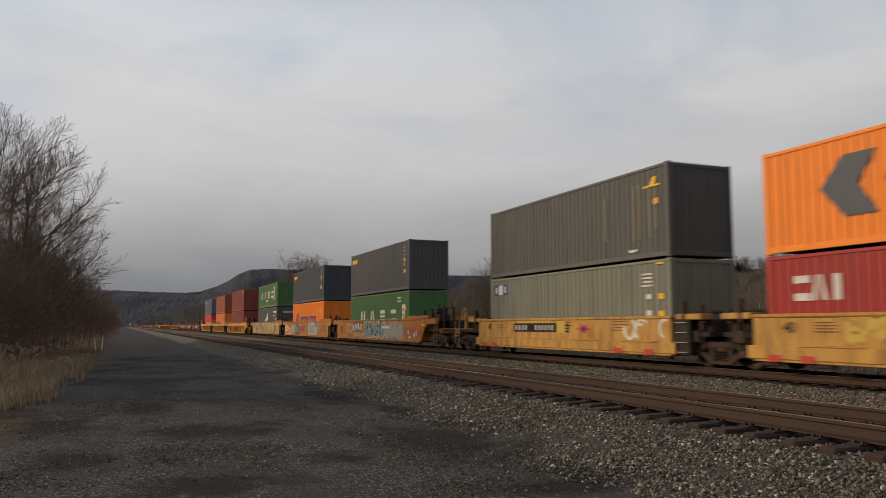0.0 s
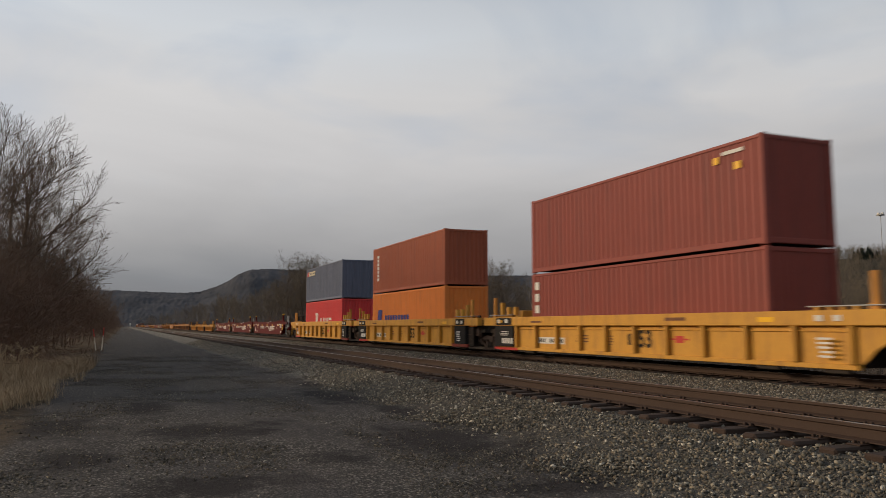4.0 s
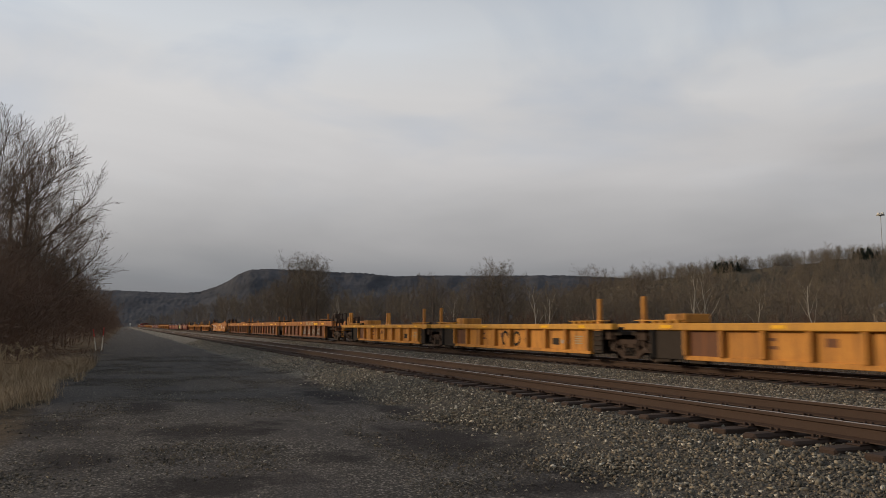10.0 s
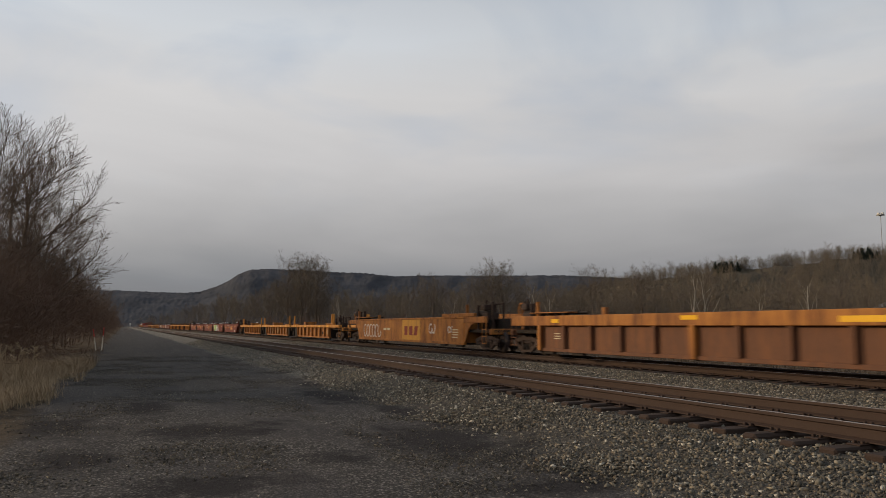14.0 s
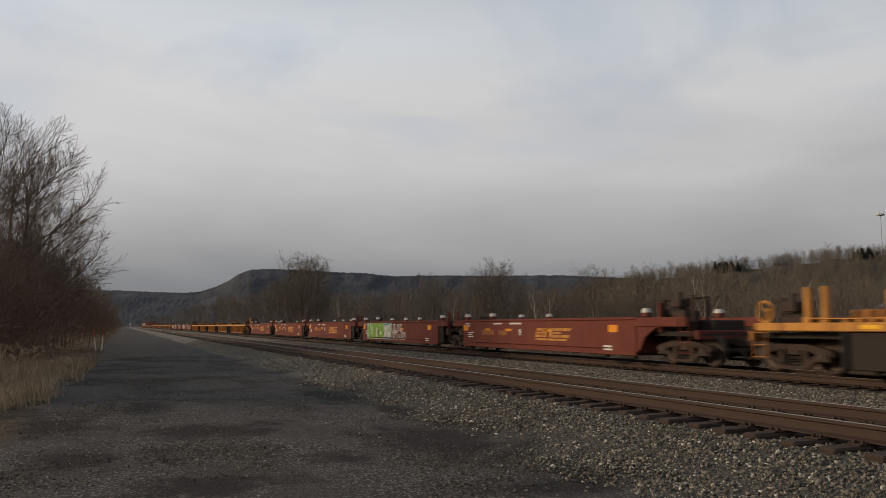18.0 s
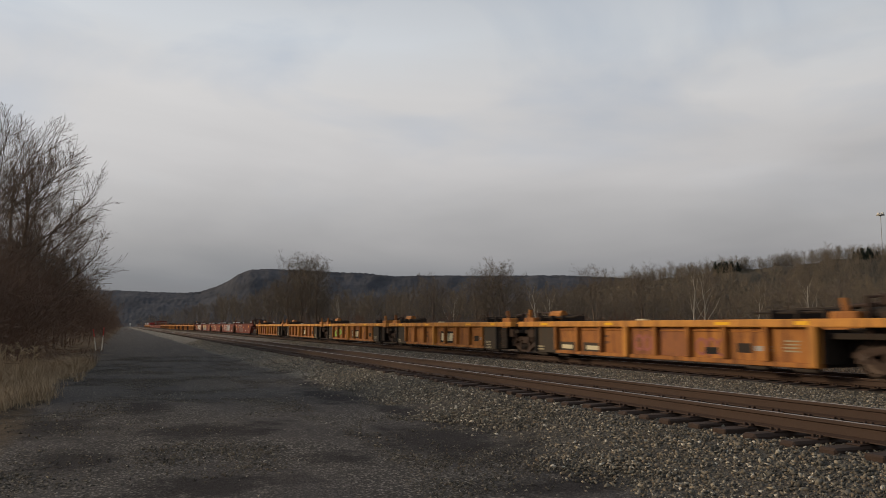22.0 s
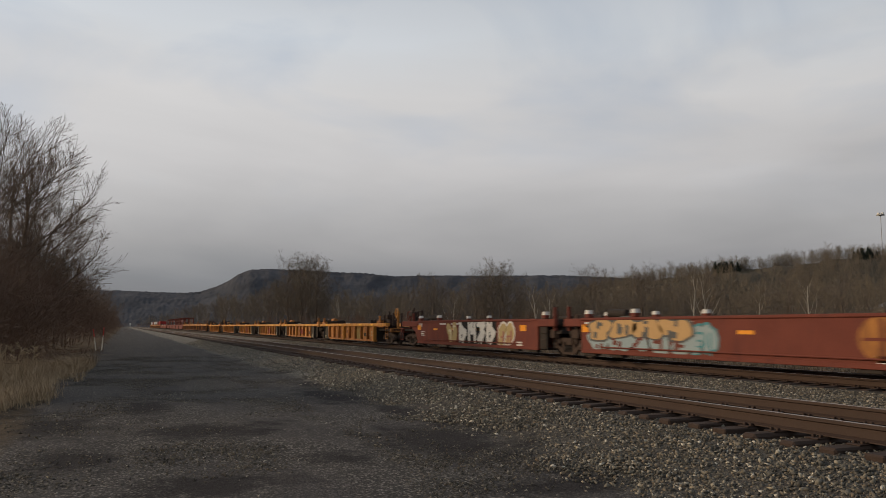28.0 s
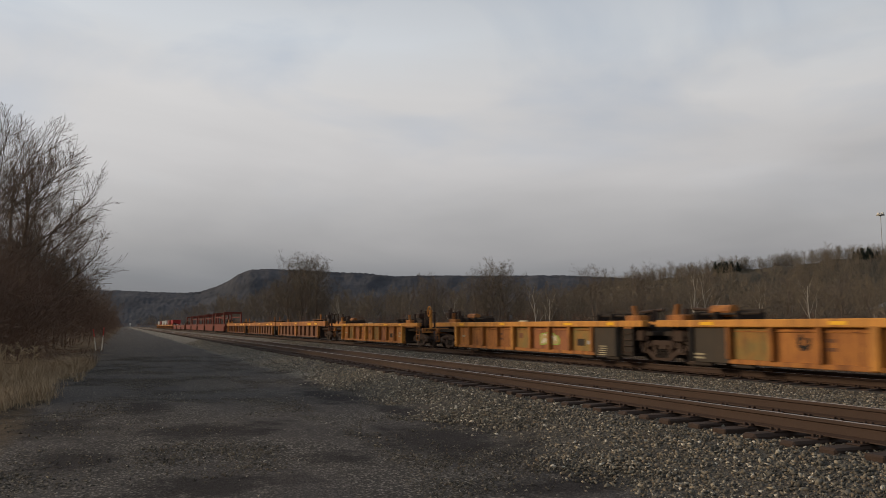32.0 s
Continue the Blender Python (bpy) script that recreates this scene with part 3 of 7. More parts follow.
# ---------------- trees ----------------


def grow(seed, height, limbs, kids, spread=.55, stem=.5, radius=None, twig=.008, lean=(0, 0), levels=3, wiggle=.14, low=.25, even=0.0, narrow=.75, fork=1.0):
    """Branch segments of a leafless tree: start, end, radii and level."""
    rng = random.Random(seed)
    segs = []
    radius = radius or height * .014

    def branch(p, d, length, r, level):
        n = 6 if level == 0 else (4 if level == 1 else (3 if level == 2 else 2))
        pts = [p]
        rr = [r]
        end = max(twig, r * (.30 if level == 0 else .35))
        for i in range(n):
            d = (d + Vector((rng.gauss(0, wiggle), rng.gauss(0, wiggle), rng.gauss(0, wiggle * .6) + (.10 if level else .05)))).normalized()
            p = p + d * (length / n)
            pts.append(p)
            rr.append(r + (end - r) * (i + 1) / n)
            segs.append((pts[-2], p, rr[-2], rr[-1], level))
        if level >= levels:
            return
        count = limbs if level == 0 else kids[level - 1]
        for c in range(count):
            f = (low + (1 - low) * (c + rng.random()) / count) if level == 0 else (.18 + .82 * (c + rng.random()) / count)
            f = min(f, .995)
            i = min(int(f * n), n - 1)
            q = pts[i].lerp(pts[i + 1], f * n - i)
            axis = (pts[i + 1] - pts[i]).normalized()
            side = axis.orthogonal().normalized()
            side.rotate(Matrix.Rotation(rng.uniform(0, 2 * math.pi) if level else c * 2.4 + rng.uniform(-.5, .5), 3, axis))
            ang = (rng.uniform(.6, 1.15) * (1 - even) + .92 * even) * spread * 1.6 * (1.1 - .45 * f if level == 0 else fork)
            nd = axis * math.cos(ang) + side * math.sin(ang)
            ln = length * (stem * (rng.uniform(.75, 1.2) * (1 - even) + even) * (1.25 - narrow * f) if level == 0 else (rng.uniform(.34, .62) * (1 - even) + .46 * even) * (1.15 - .5 * f))
            branch(q, nd, ln, max(twig, (rr[i] + (rr[i + 1] - rr[i]) * (f * n - i)) * rng.uniform(.34, .52)), level + 1)

    branch(Vector((0, 0, -.15)), Vector((lean[0], lean[1], 1)).normalized(), height * .9, radius, 0)
    top = max(s[1].z for s in segs)
    k = height / top
    p0 = np.array([tuple(s[0]) for s in segs]) * k
    p1 = np.array([tuple(s[1]) for s in segs]) * k
    return p0, p1, np.array([s[2] for s in segs]), np.array([s[3] for s in segs]), np.array([s[4] for s in segs])


def tubes(p0, p1, r0, r1, n):
    d = p1 - p0
    d /= np.linalg.norm(d, axis=1, keepdims=True) + 1e-9
    ref = np.where(np.abs(d[:, 2:]) < .9, [[0, 0, 1.0]], [[1.0, 0, 0]])
    a = np.cross(d, ref)
    a /= np.linalg.norm(a, axis=1, keepdims=True)
    b = np.cross(d, a)
    t = 2 * np.pi * np.arange(n) / n
    ring = a[:, None] * np.cos(t)[None, :, None] + b[:, None] * np.sin(t)[None, :, None]
    v = np.concatenate([p0[:, None] + ring * r0[:, None, None], p1[:, None] + ring * r1[:, None, None]], 1)
    i = np.arange(n)
    q = np.stack([i, (i + 1) % n, n + (i + 1) % n, n + i], -1)
    f = q[None] + (np.arange(len(p0)) * 2 * n)[:, None, None]
    return v.reshape(-1, 3), f.reshape(-1, 4)


def ribbons(p0, p1, r0, r1, seed=1):
    """Thin flat slivers for the finest twigs of far trees."""
    rng = np.random.default_rng(seed)
    d = p1 - p0
    s = np.cross(d, rng.normal(size=d.shape))
    s /= np.linalg.norm(s, axis=1, keepdims=True) + 1e-9
    v = np.stack([p0 - s * r0[:, None], p0 + s * r0[:, None], p1 + s * r1[:, None], p1 - s * r1[:, None]], 1)
    return v.reshape(-1, 3), np.arange(len(p0) * 4).reshape(-1, 4)


def lacy(seg, thick=1.35, solid=2):
    """Limbs as tubes, twigs as slivers."""
    p0, p1, r0, r1, lv = seg
    big = lv < solid
    v, f = tubes(p0[big], p1[big], r0[big], r1[big], 3)
    w, g = ribbons(p0[~big], p1[~big], r0[~big] * thick, r1[~big] * thick)
    return np.concatenate([v, w]), np.concatenate([f, g + len(v)])


def tree_meshes(seg, bark, twigs, split=1):
    p0, p1, r0, r1, lv = seg
    big = lv < split
    trunk = raw_mesh("trunk", *tubes(p0[big], p1[big], r0[big], r1[big], 7), [bark], smooth=True)
    rest = (p0[~big], p1[~big], r0[~big], r1[~big], lv[~big])
    crown = raw_mesh("crown", *lacy(rest), [twigs])
    return trunk, crown


def plant(name, meshes, x, y, turn, size, label, category="tree", group=""):
    t = thing(name, label, category, (x, y, float(ground_height(y))), group)
    t.rotation_euler = (0, 0, turn)
    t.scale = (size, size, size)
    part("trunk", meshes[0], None, t)
    part("crown", meshes[1], None, t)
    return t


FAN_TREES = [(-51.5, -5.6, 14.8, 0, .4), (-45.0, -6.6, 13.2, 1, 2.2), (-58.5, -7.0, 15.8, 2, 4.1), (-63.0, -6.0, 12.4, 1, .9), (-48.0, -7.2, 14.4, 2, 2.0)]


def make_left_woods():
    rng = random.Random(11)
    # tall trees: long ascending limbs that fan out into fine parallel twigs
    fans = [tree_meshes(grow(24 + i, 14, 15, (15, 13), .84, .50, radius=.20, twig=.0056, low=.18, wiggle=.06, levels=3, even=.5, narrow=.45, fork=.52), M_BARK, M_TWIG, 2) for i in range(3)]
    for x, y, h, k, turn in FAN_TREES:
        plant("bare_tree", fans[k], x, y, turn, h / 14, "tall leafless tree with long limbs fanning into fine twigs", group="roadside trees")
    kinds = [tree_meshes(grow(40 + i, 9, 15, (10, 8), .66, .52, radius=.10, twig=.0060, low=.14, wiggle=.08, fork=.65), M_BARK, M_TWIG) for i in range(4)]
    for i, (x, y, h) in enumerate([(-38, -6.2, 6.8), (-44, -5.6, 7.4), (-49, -5.2, 7.8), (-56, -5.6, 8.0), (-62, -5.0, 8.2), (-67, -4.9, 8.6), (-73, -4.7, 8.4), (-80, -4.5, 8.2), (-86, -4.6, 8.0), (-92, -4.3, 7.6),
                                   (-105, -4.4, 8), (-122, -4.2, 8), (-140, -4.2, 8.4), (-165, -4.1, 8.4), (-195, -4, 9), (-235, -4, 9.5), (-280, -4, 10), (-340, -4, 10), (-60, -8.4, 9.5), (-74, -7.5, 9.5)]):
        plant("bare_tree", kinds[i % 4], x, y, rng.uniform(0, 6.3), h / 9, "leafless grey-brown young tree in the roadside thicket", group="roadside trees")
    shrub = [tree_meshes(grow(60 + i, 5, 16, (8, 5), .6, .8, radius=.030, twig=.006, low=.02, wiggle=.15), M_BRUSH, M_BRUSH) for i in range(4)]
    x, i = -23.0, 0
    while x > -330:
        far = min(1.0, (-x - 20) / 60)
        y = -3.4 + 1.2 * min(1, (-x - 22) / 22) + rng.uniform(-.5, .3) - (.9 if x > -62 else 0)
        for row in range(3):
            if row == 0 and -66 < x < -44:
                i += 1
                continue
            plant("bare_shrub", shrub[i % 4], x + rng.uniform(-.8, .8), y - row * 1.3 - .3, rng.uniform(0, 6.3), rng.uniform(.62, .95) * (1 + .22 * row),
                  "leafless brown shrub in the tangled roadside thicket", "shrub", "roadside shrubs")
            i += 1
        x -= 1.7 + 5.5 * far ** 2 + max(0, (-x - 100) * .06)


make_left_woods()


def scatter(variants, rows, name, label, mat, category="woods"):
    """Many far trees as one object: rows of x, y, size, turn and variant."""
    V, F, o = [], [], 0
    for x, y, s, a, k, *up in rows:
        v, f = variants[k]
        c, sn = math.cos(a), math.sin(a)
        V.append(np.stack([(v[:, 0] * c - v[:, 1] * sn) * s + x, (v[:, 0] * sn + v[:, 1] * c) * s + y, v[:, 2] * s + (up[0] if up else float(ground_height(y)))], -1))
        F.append(f + o)
        o += len(v)
    ob = new(name, raw_mesh(name, np.concatenate(V), np.concatenate(F), [mat]))
    return tagged(ob, label, category, kind="stuff")


M_CONIFER = material("dark_conifer_needles", (.030, .038, .026), (.022, .028, .020), .9, scale=.5, bump=0)


def conifer(seed):
    """Tiers of drooping boughs round a stem, about eight metres tall."""
    rng = np.random.default_rng(seed)
    n = 420
    h = 1 + 7 * rng.random(n) ** 1.2
    a = rng.uniform(0, 2 * np.pi, n)
    reach = (9.5 - h) * .42 * rng.uniform(.55, 1.1, n)
    root = np.stack([0 * h, 0 * h, h + .25], -1)
    tip = np.stack([np.cos(a) * reach, np.sin(a) * reach, h - .35 * reach + rng.normal(0, .1, n)], -1)
    side = np.stack([-np.sin(a), np.cos(a), 0 * a], -1) * (.12 + .16 * reach)[:, None]
    mid = (root + tip) * .5 + [0, 0, .1]
    v = np.stack([root, mid + side, tip, mid - side], 1).reshape(-1, 3)
    return v, np.arange(n * 4).reshape(-1, 4)


def make_far_woods():
    rng = random.Random(31)
    var = []
    for i in range(6):
        s = grow(90 + i, 12, 12, (6, 4), .5, .52, radius=.13, twig=.014, low=.10, wiggle=.10)
        var.append(lacy(s, solid=1))
    bush = []
    for i in range(3):
        s = grow(120 + i, 5, 12, (6, 3), .6, .8, radius=.04, twig=.014, low=.02, wiggle=.16)
        bush.append(lacy(s, solid=1))
    rows = []
    for b0 in range(0, 380):
        b = 1.2 + 58 * (b0 / 380) ** 1.05
        back = rng.choice([0, 15, 32, 55])
        d = float(np.interp(b, [1, 4, 10, 20, 30, 45, 60], [800, 480, 255, 190, 180, 195, 205])) + back
        x, y = spot(b + rng.uniform(-.15, .15), d)
        rows.append((x, y, (rng.uniform(.7, 1.12) + (.15 if back > 20 else 0)) * float(np.interp(b, [1, 4, 8, 12, 15], [.8, 1.3, 1.45, 1.2, 1])), rng.uniform(0, 6.3), rng.randrange(6)))
    scatter(var, rows[::3] + rows[1::3], "far_woods", "belt of leafless brown trees beyond the railway", M_TWIG_FAR)
    scatter(var, rows[2::3], "far_woods", "darker grey leafless trees among the far belt", M_TWIG_GREY)
    hillside = [lacy(grow(140 + i, 12, 13, (7,), .66, .50, radius=.15, twig=.028, low=.05, wiggle=.08, levels=2, even=.5), solid=1) for i in range(6)]
    rows = []
    for k in range(1150):
        b = rng.uniform(28, 56)
        crest = float(np.interp(b, [25, 30, 33, 34.5, 36.5, 38.5, 40.5, 43.2, 46, 47.6, 49.3, 52, 56, 62], [.1, 1.4, 2.8, 3.1, 3.45, 3.75, 3.98, 4.22, 4.38, 4.5, 4.78, 4.65, 4.7, 4.8]))
        a = rng.choice([0, -rng.random() ** 1.2 * .6, -rng.random() * .65])
        h = float(np.interp(a, [-.8, -.55, -.3, -.12, 0], [.10, .36, .68, .90, 1.0]))
        d = 420 + a * 190
        if 43.2 < b < 46.8 and .70 < h < .97:     # a bare field on the slope
            continue
        x, y = spot(b, d)
        rows.append((x, y, rng.uniform(.46, .76) + (.3 if rng.random() < .03 else 0), rng.uniform(0, 6.3), rng.randrange(6), (420 * math.tan(radians(crest)) + EYE) * h - 4.6))
    scatter(hillside, rows, "slope_woods", "leafless brown trees on the near hillside", M_TWIG_FAR)
    # a few dark conifers along the crest
    rows = []
    for k in range(46):
        b = rng.choice([rng.uniform(41.6, 43.0), rng.uniform(41.6, 43.6), rng.uniform(50.2, 56), rng.uniform(50.6, 53)])
        crest = float(np.interp(b, [36.5, 38.5, 40.5, 43.2, 46, 47.6, 49.3, 52, 56], [3.45, 3.75, 3.98, 4.22, 4.38, 4.5, 4.78, 4.65, 4.7]))
        x, y = spot(b, 416 + rng.uniform(-6, 4))
        rows.append((x, y, rng.uniform(.5, .8), rng.uniform(0, 6.3), rng.randrange(3), 420 * math.tan(radians(crest)) + EYE - 4.2))
    scatter([conifer(170 + i) for i in range(3)], rows, "crest_conifers", "dark green conifers along the near hill's crest", M_CONIFER)
    rows = []
    for b0 in range(0, 230):
        b = 1.0 + 58 * (b0 / 230) ** 1.1
        d = float(np.interp(b, [1, 4, 10, 20, 30, 45, 60], [640, 380, 200, 140, 120, 120, 125])) + rng.choice([0, 10, 24])
        x, y = spot(b + rng.uniform(-.2, .2), d)
        rows.append((x, y, rng.uniform(.5, 1.1), rng.uniform(0, 6.3), rng.randrange(3)))
    scatter(bush, rows, "far_brush", "low leafless brush below the far woods", M_BRUSH, "brush")
    # single trees that stand out of the belt
    tall = [tree_meshes(grow(150 + i, 20, 15, (10, 8), .66, .56, radius=.22, twig=.013, low=.25, wiggle=.07), M_BARK, M_TWIG_FAR, 2) for i in range(3)]
    pale = [tree_meshes(grow(160 + i, 16, 9, (7, 5), .42, .5, radius=.16, twig=.016, low=.25, wiggle=.13), M_PALE, M_TWIG_FAR, 2) for i in range(2)]
    for i, (b, d, h) in enumerate([(11.2, 232, 22.5), (11.9, 240, 24.8), (12.7, 238, 25.6), (13.5, 236, 24), (12.3, 226, 20), (21.3, 170, 14.5), (22.0, 172, 13.8), (24.9, 130, 12.4), (26.0, 128, 14.4), (27.3, 131, 13.4), (28.3, 133, 11.5),
                                   (33.4, 150, 14.6), (8.4, 330, 15), (36.9, 175, 17.0), (47, 150, 13), (41.5, 150, 12.5), (50, 140, 12.5),
                                   (6.6, 330, 15), (9.6, 260, 15), (15.4, 190, 12), (16.6, 180, 11), (18.2, 170, 11.5), (19.5, 165, 10.5), (23.6, 140, 9.5), (30.6, 125, 9.5), (32.0, 130, 10),
                                   (35.0, 125, 9.5), (38.4, 120, 9), (42.8, 118, 9.5), (44.9, 115, 9), (46.0, 118, 10), (48.8, 112, 8.5), (51.6, 110, 9)]):
        x, y = spot(b, d)
        plant("tall_bare_tree", tall[i % 3], x, y, i * 1.9, h / 20, "tall leafless tree standing out of the woods", group="tall trees beyond the railway")
    broad = [tree_meshes(grow(180 + i, 14, 15, (9, 7), .92, .62, radius=.20, twig=.010, low=.20, wiggle=.07), M_BARK, M_TWIG_GREY) for i in range(3)]
    for i, (b, d, h) in enumerate([(26.4, 128, 14.2), (25.4, 131, 12.6), (12.0, 236, 25.0), (13.1, 234, 24.6), (21.6, 168, 14.6), (33.4, 150, 14.8), (36.9, 176, 17.5), (40.7, 150, 14.0), (46.6, 140, 13.5), (30.4, 126, 9.5), (49.5, 128, 11)]):
        x, y = spot(b, d)
        plant("broad_bare_tree", broad[i % 3], x, y, i * 1.7, h / 14, "broad leafless tree with a rounded crown in the woods", group="broad trees beyond the railway")
    for i, (b, d, h) in enumerate([(29.0, 108, 8.5), (29.9, 112, 8.0), (40.4, 108, 11.0), (41.0, 109, 10.5), (44.6, 112, 8.5), (47.9, 106, 9.5), (14.6, 190, 11), (23, 140, 9)]):
        x, y = spot(b, d)
        plant("pale_bare_tree", pale[i % 2], x, y, i * 2.3, h / 16, "leafless sycamore with pale whitish limbs", group="pale sycamores")


make_far_woods()


# ---------------- verge: dry grass, weeds, marker posts ----------------


def make_grass():
    rng = np.random.default_rng(8)

    def blades(n, xs, ys, hs, width, name, label, mat, verge=True):
        x = rng.uniform(*xs, n)
        y = rng.uniform(*ys, n)
        clump = np.array([noise.noise((a * .5, b * .9, 2)) + .5 * noise.noise((a * 2.3, b * 3.1, 5)) for a, b in zip(x, y)])
        edge = -1.05 - .06 * np.clip(x + 34, 0, 20) + .5 * np.sin(x * .9) * .5 + rng.normal(0, .22, n)
        keep = ((y < edge + .35 * clump) | (not verge)) & (clump > rng.normal(-.25, .2, n))
        x, y, clump = x[keep], y[keep], clump[keep]
        n = len(x)
        h = rng.uniform(*hs, n) * np.clip(1 + 1.5 * clump, .35, 1.7)
        a = rng.uniform(0, 2 * np.pi, n)
        lean = rng.uniform(.3, 1.5, n) * h
        base = np.stack([x, y, ground_height(y) - .02], -1)
        side = np.stack([-np.sin(a), np.cos(a), 0 * a], -1) * width
        d = np.stack([np.cos(a), np.sin(a), 0 * a], -1) * lean[:, None]
        mid = base + d * .35 + np.stack([0 * h, 0 * h, h * .6], -1)
        top = base + d + np.stack([0 * h, 0 * h, h * .95], -1)
        v = np.stack([base - side, base + side, mid + side * .7, mid - side * .7, top, top + side * .1], 1).reshape(-1, 3)
        o = np.arange(n)[:, None] * 6
        f = np.concatenate([o + [[0, 1, 2, 3]], o + [[3, 2, 5, 4]]])
        tagged(new(name, raw_mesh(name, v, f, [mat])), label, "grass", kind="stuff")
    blades(60000, (-36, -15.5), (-4.8, -1.0), (.10, .40), .004, "dry_grass", "clump of tall straw-coloured dead grass on the verge", M_STRAW)
    blades(9000, (-60, -14), (-5.5, -1.1), (.05, .22), .006, "verge_weeds", "low brown dead weeds along the verge", M_BRUSH)
    blades(42000, (-90, -12), (19.6, 36), (.10, .42), .014, "trackside_weeds", "brown and straw-coloured dead weeds beyond the train", M_DEADWEED, False)


make_grass()


def make_weeds():
    """Tall dead stalks with feathery seed heads at the thicket's edge."""
    rng = random.Random(4)
    meshes = []
    for k in range(4):
        s = Shape()
        h = .85 + .10 * k
        pts = [Vector((0, 0, -.05)), Vector((.02, 0, h * .5)), Vector((.06, .02, h * .85)), Vector((.16, .04, h))]
        for a, b in zip(pts, pts[1:]):
            s.rod(a, b, .007, 4)
        plume = Shape()
        for i in range(16):
            p = pts[2].lerp(pts[3], i / 15)
            ang = rng.uniform(0, 6.3)
            plume.rod(p, p + Vector((.09 * math.cos(ang) + .05, .09 * math.sin(ang), .05)), .010, 3, .003)
        meshes.append((s.mesh("stalk", M_STRAW), plume.mesh("seed_head", M_STRAW)))
    for i in range(26):
        x = rng.uniform(-28, -22)
        y = x * .118 + rng.uniform(-.35, .55)
        t = thing("dead_weed", "tall dead weed stalk with a feathery tan seed head", "weed", (x, y, float(ground_height(y))), "dead weeds by the thicket")
        t.rotation_euler = (rng.uniform(-.15, .15), rng.uniform(-.15, .15), rng.uniform(0, 6.3))
        part("stalk", meshes[i % 4][0], None, t)
        part("seed_head", meshes[i % 4][1], None, t, kind="stuff")


make_weeds()


def make_marker(bearing, dist, lean, tall, label):
    x, y = spot(bearing, dist)
    m = thing("marker_post", label, "marker post", (x, y, float(ground_height(y)) - .05), "marker posts by the road")
    m.rotation_euler = (radians(lean[0]), radians(lean[1]), .3)
    part("post", Shape().box(-.05, .05, -.022, .022, 0, tall, .012), M_WHITE, m)
    part("cap", Shape().box(-.056, .056, -.028, .028, tall - .52, tall + .03, .012), M_REDPAINT, m, "red painted top")


make_marker(-1.62, 56.5, (9, 0), 1.45, "leaning white plastic marker post with a red top")
make_marker(-1.28, 58.0, (-3, 2), 1.55, "upright white marker post with a red top, half hidden")


# ---------------- far things ----------------


def make_mast():
    x, y = spot(52.05, 440)
    base = 20.0
    m = thing("light_mast", "tall grey floodlight mast with a white lamp ring on the hill", "light mast", (x, y, base))
    part("pole", Shape().rod((0, 0, 0), (0, 0, 36.6), .2, 10, .12), M_GREY, m)
    part("lamp_ring", Shape().box(-1.4, 1.4, -1.4, 1.4, 36.3, 36.8, .1), M_GREY, m)
    for k in range(4):
        a = k * math.pi / 2
        part("floodlight", Shape().box(1.2 * math.cos(a) - .5, 1.2 * math.cos(a) + .5, 1.2 * math.sin(a) - .5, 1.2 * math.sin(a) + .5, 36.8, 37.7, .08), M_WHITE, m)


make_mast()


def make_shed():
    x, y = spot(53.3, 235)
    h = thing("long_shed", "long low shed with a pale grey metal roof beyond the trees", "shed", (x, y, 3.6))
    h.rotation_euler = (0, 0, radians(-38))
    part("wall", Shape().box(-14, 14, -5, 5, -4.5, 3.0, .05), material("dull_tan_siding", (.30, .26, .21), (.24, .20, .17), .8), h)
    r = Shape().add([(-14.6, -5.6, 2.9), (14.6, -5.6, 2.9), (14.6, 0, 5.4), (-14.6, 0, 5.4), (14.6, 5.6, 2.9), (-14.6, 5.6, 2.9), (-14.6, -5.6, 2.7), (14.6, -5.6, 2.7), (14.6, 5.6, 2.7), (-14.6, 5.6, 2.7)],
                    [(0, 1, 2, 3), (3, 2, 4, 5), (6, 7, 1, 0), (5, 4, 8, 9), (1, 7, 8, 4, 2), (0, 3, 5, 9, 6), (6, 9, 8, 7)])
    part("roof", r, material("pale_metal_roof", (.16, .16, .16), (.12, .12, .12), .5, .3), h)


make_shed()
x, y = spot(.45, 420)
board = thing("lineside_board", "small white lineside board on a post far down the line", "sign", (x, y, 0))
part("post", Shape().rod((0, 0, -.1), (0, 0, 2.6), .06, 8), M_GREY, board)
part("panel", Shape().box(-.04, .04, -.35, .35, 1.9, 3.1, .02), M_WHITE, board)

# ---------------- train: shared pieces ----------------
UNIT_THINGS = []        # every keyed thing with its place along the train at the clip's start
CACHE = {}


def cached(key, make):
    if key not in CACHE:
        CACHE[key] = make()
    return CACHE[key]


def frame_shape(y0, y1):
    s = Shape()
    s.plate([(-1.18, .56), (-1.05, .62), (-.45, .74), (.45, .74), (1.05, .62), (1.18, .56), (1.18, .47), (.95, .44), (.40, .60), (-.40, .60), (-.95, .44), (-1.18, .47)], y0, y1)
    for k in (-1, 1):
        s.plate([(k * 1.02, .46), (k * .82, .42), (k * .40, .14), (k * .30, .14), (k * .30, .26), (k * .62, .46)], y0, y1)
        s.plate([(k * .30, .14), (k * .44, .14), (k * .44, .66), (k * .30, .66)], y0 + .01, y1 - .01)
        s.plate([(k * 1.07, .58), (k * .71, .58), (k * .68, .34), (k * 1.10, .34)], y0 - .02, y1 + .02)
    s.plate([(-.36, .14), (.36, .14), (.36, .22), (-.36, .22)], y0, y1)
    return s


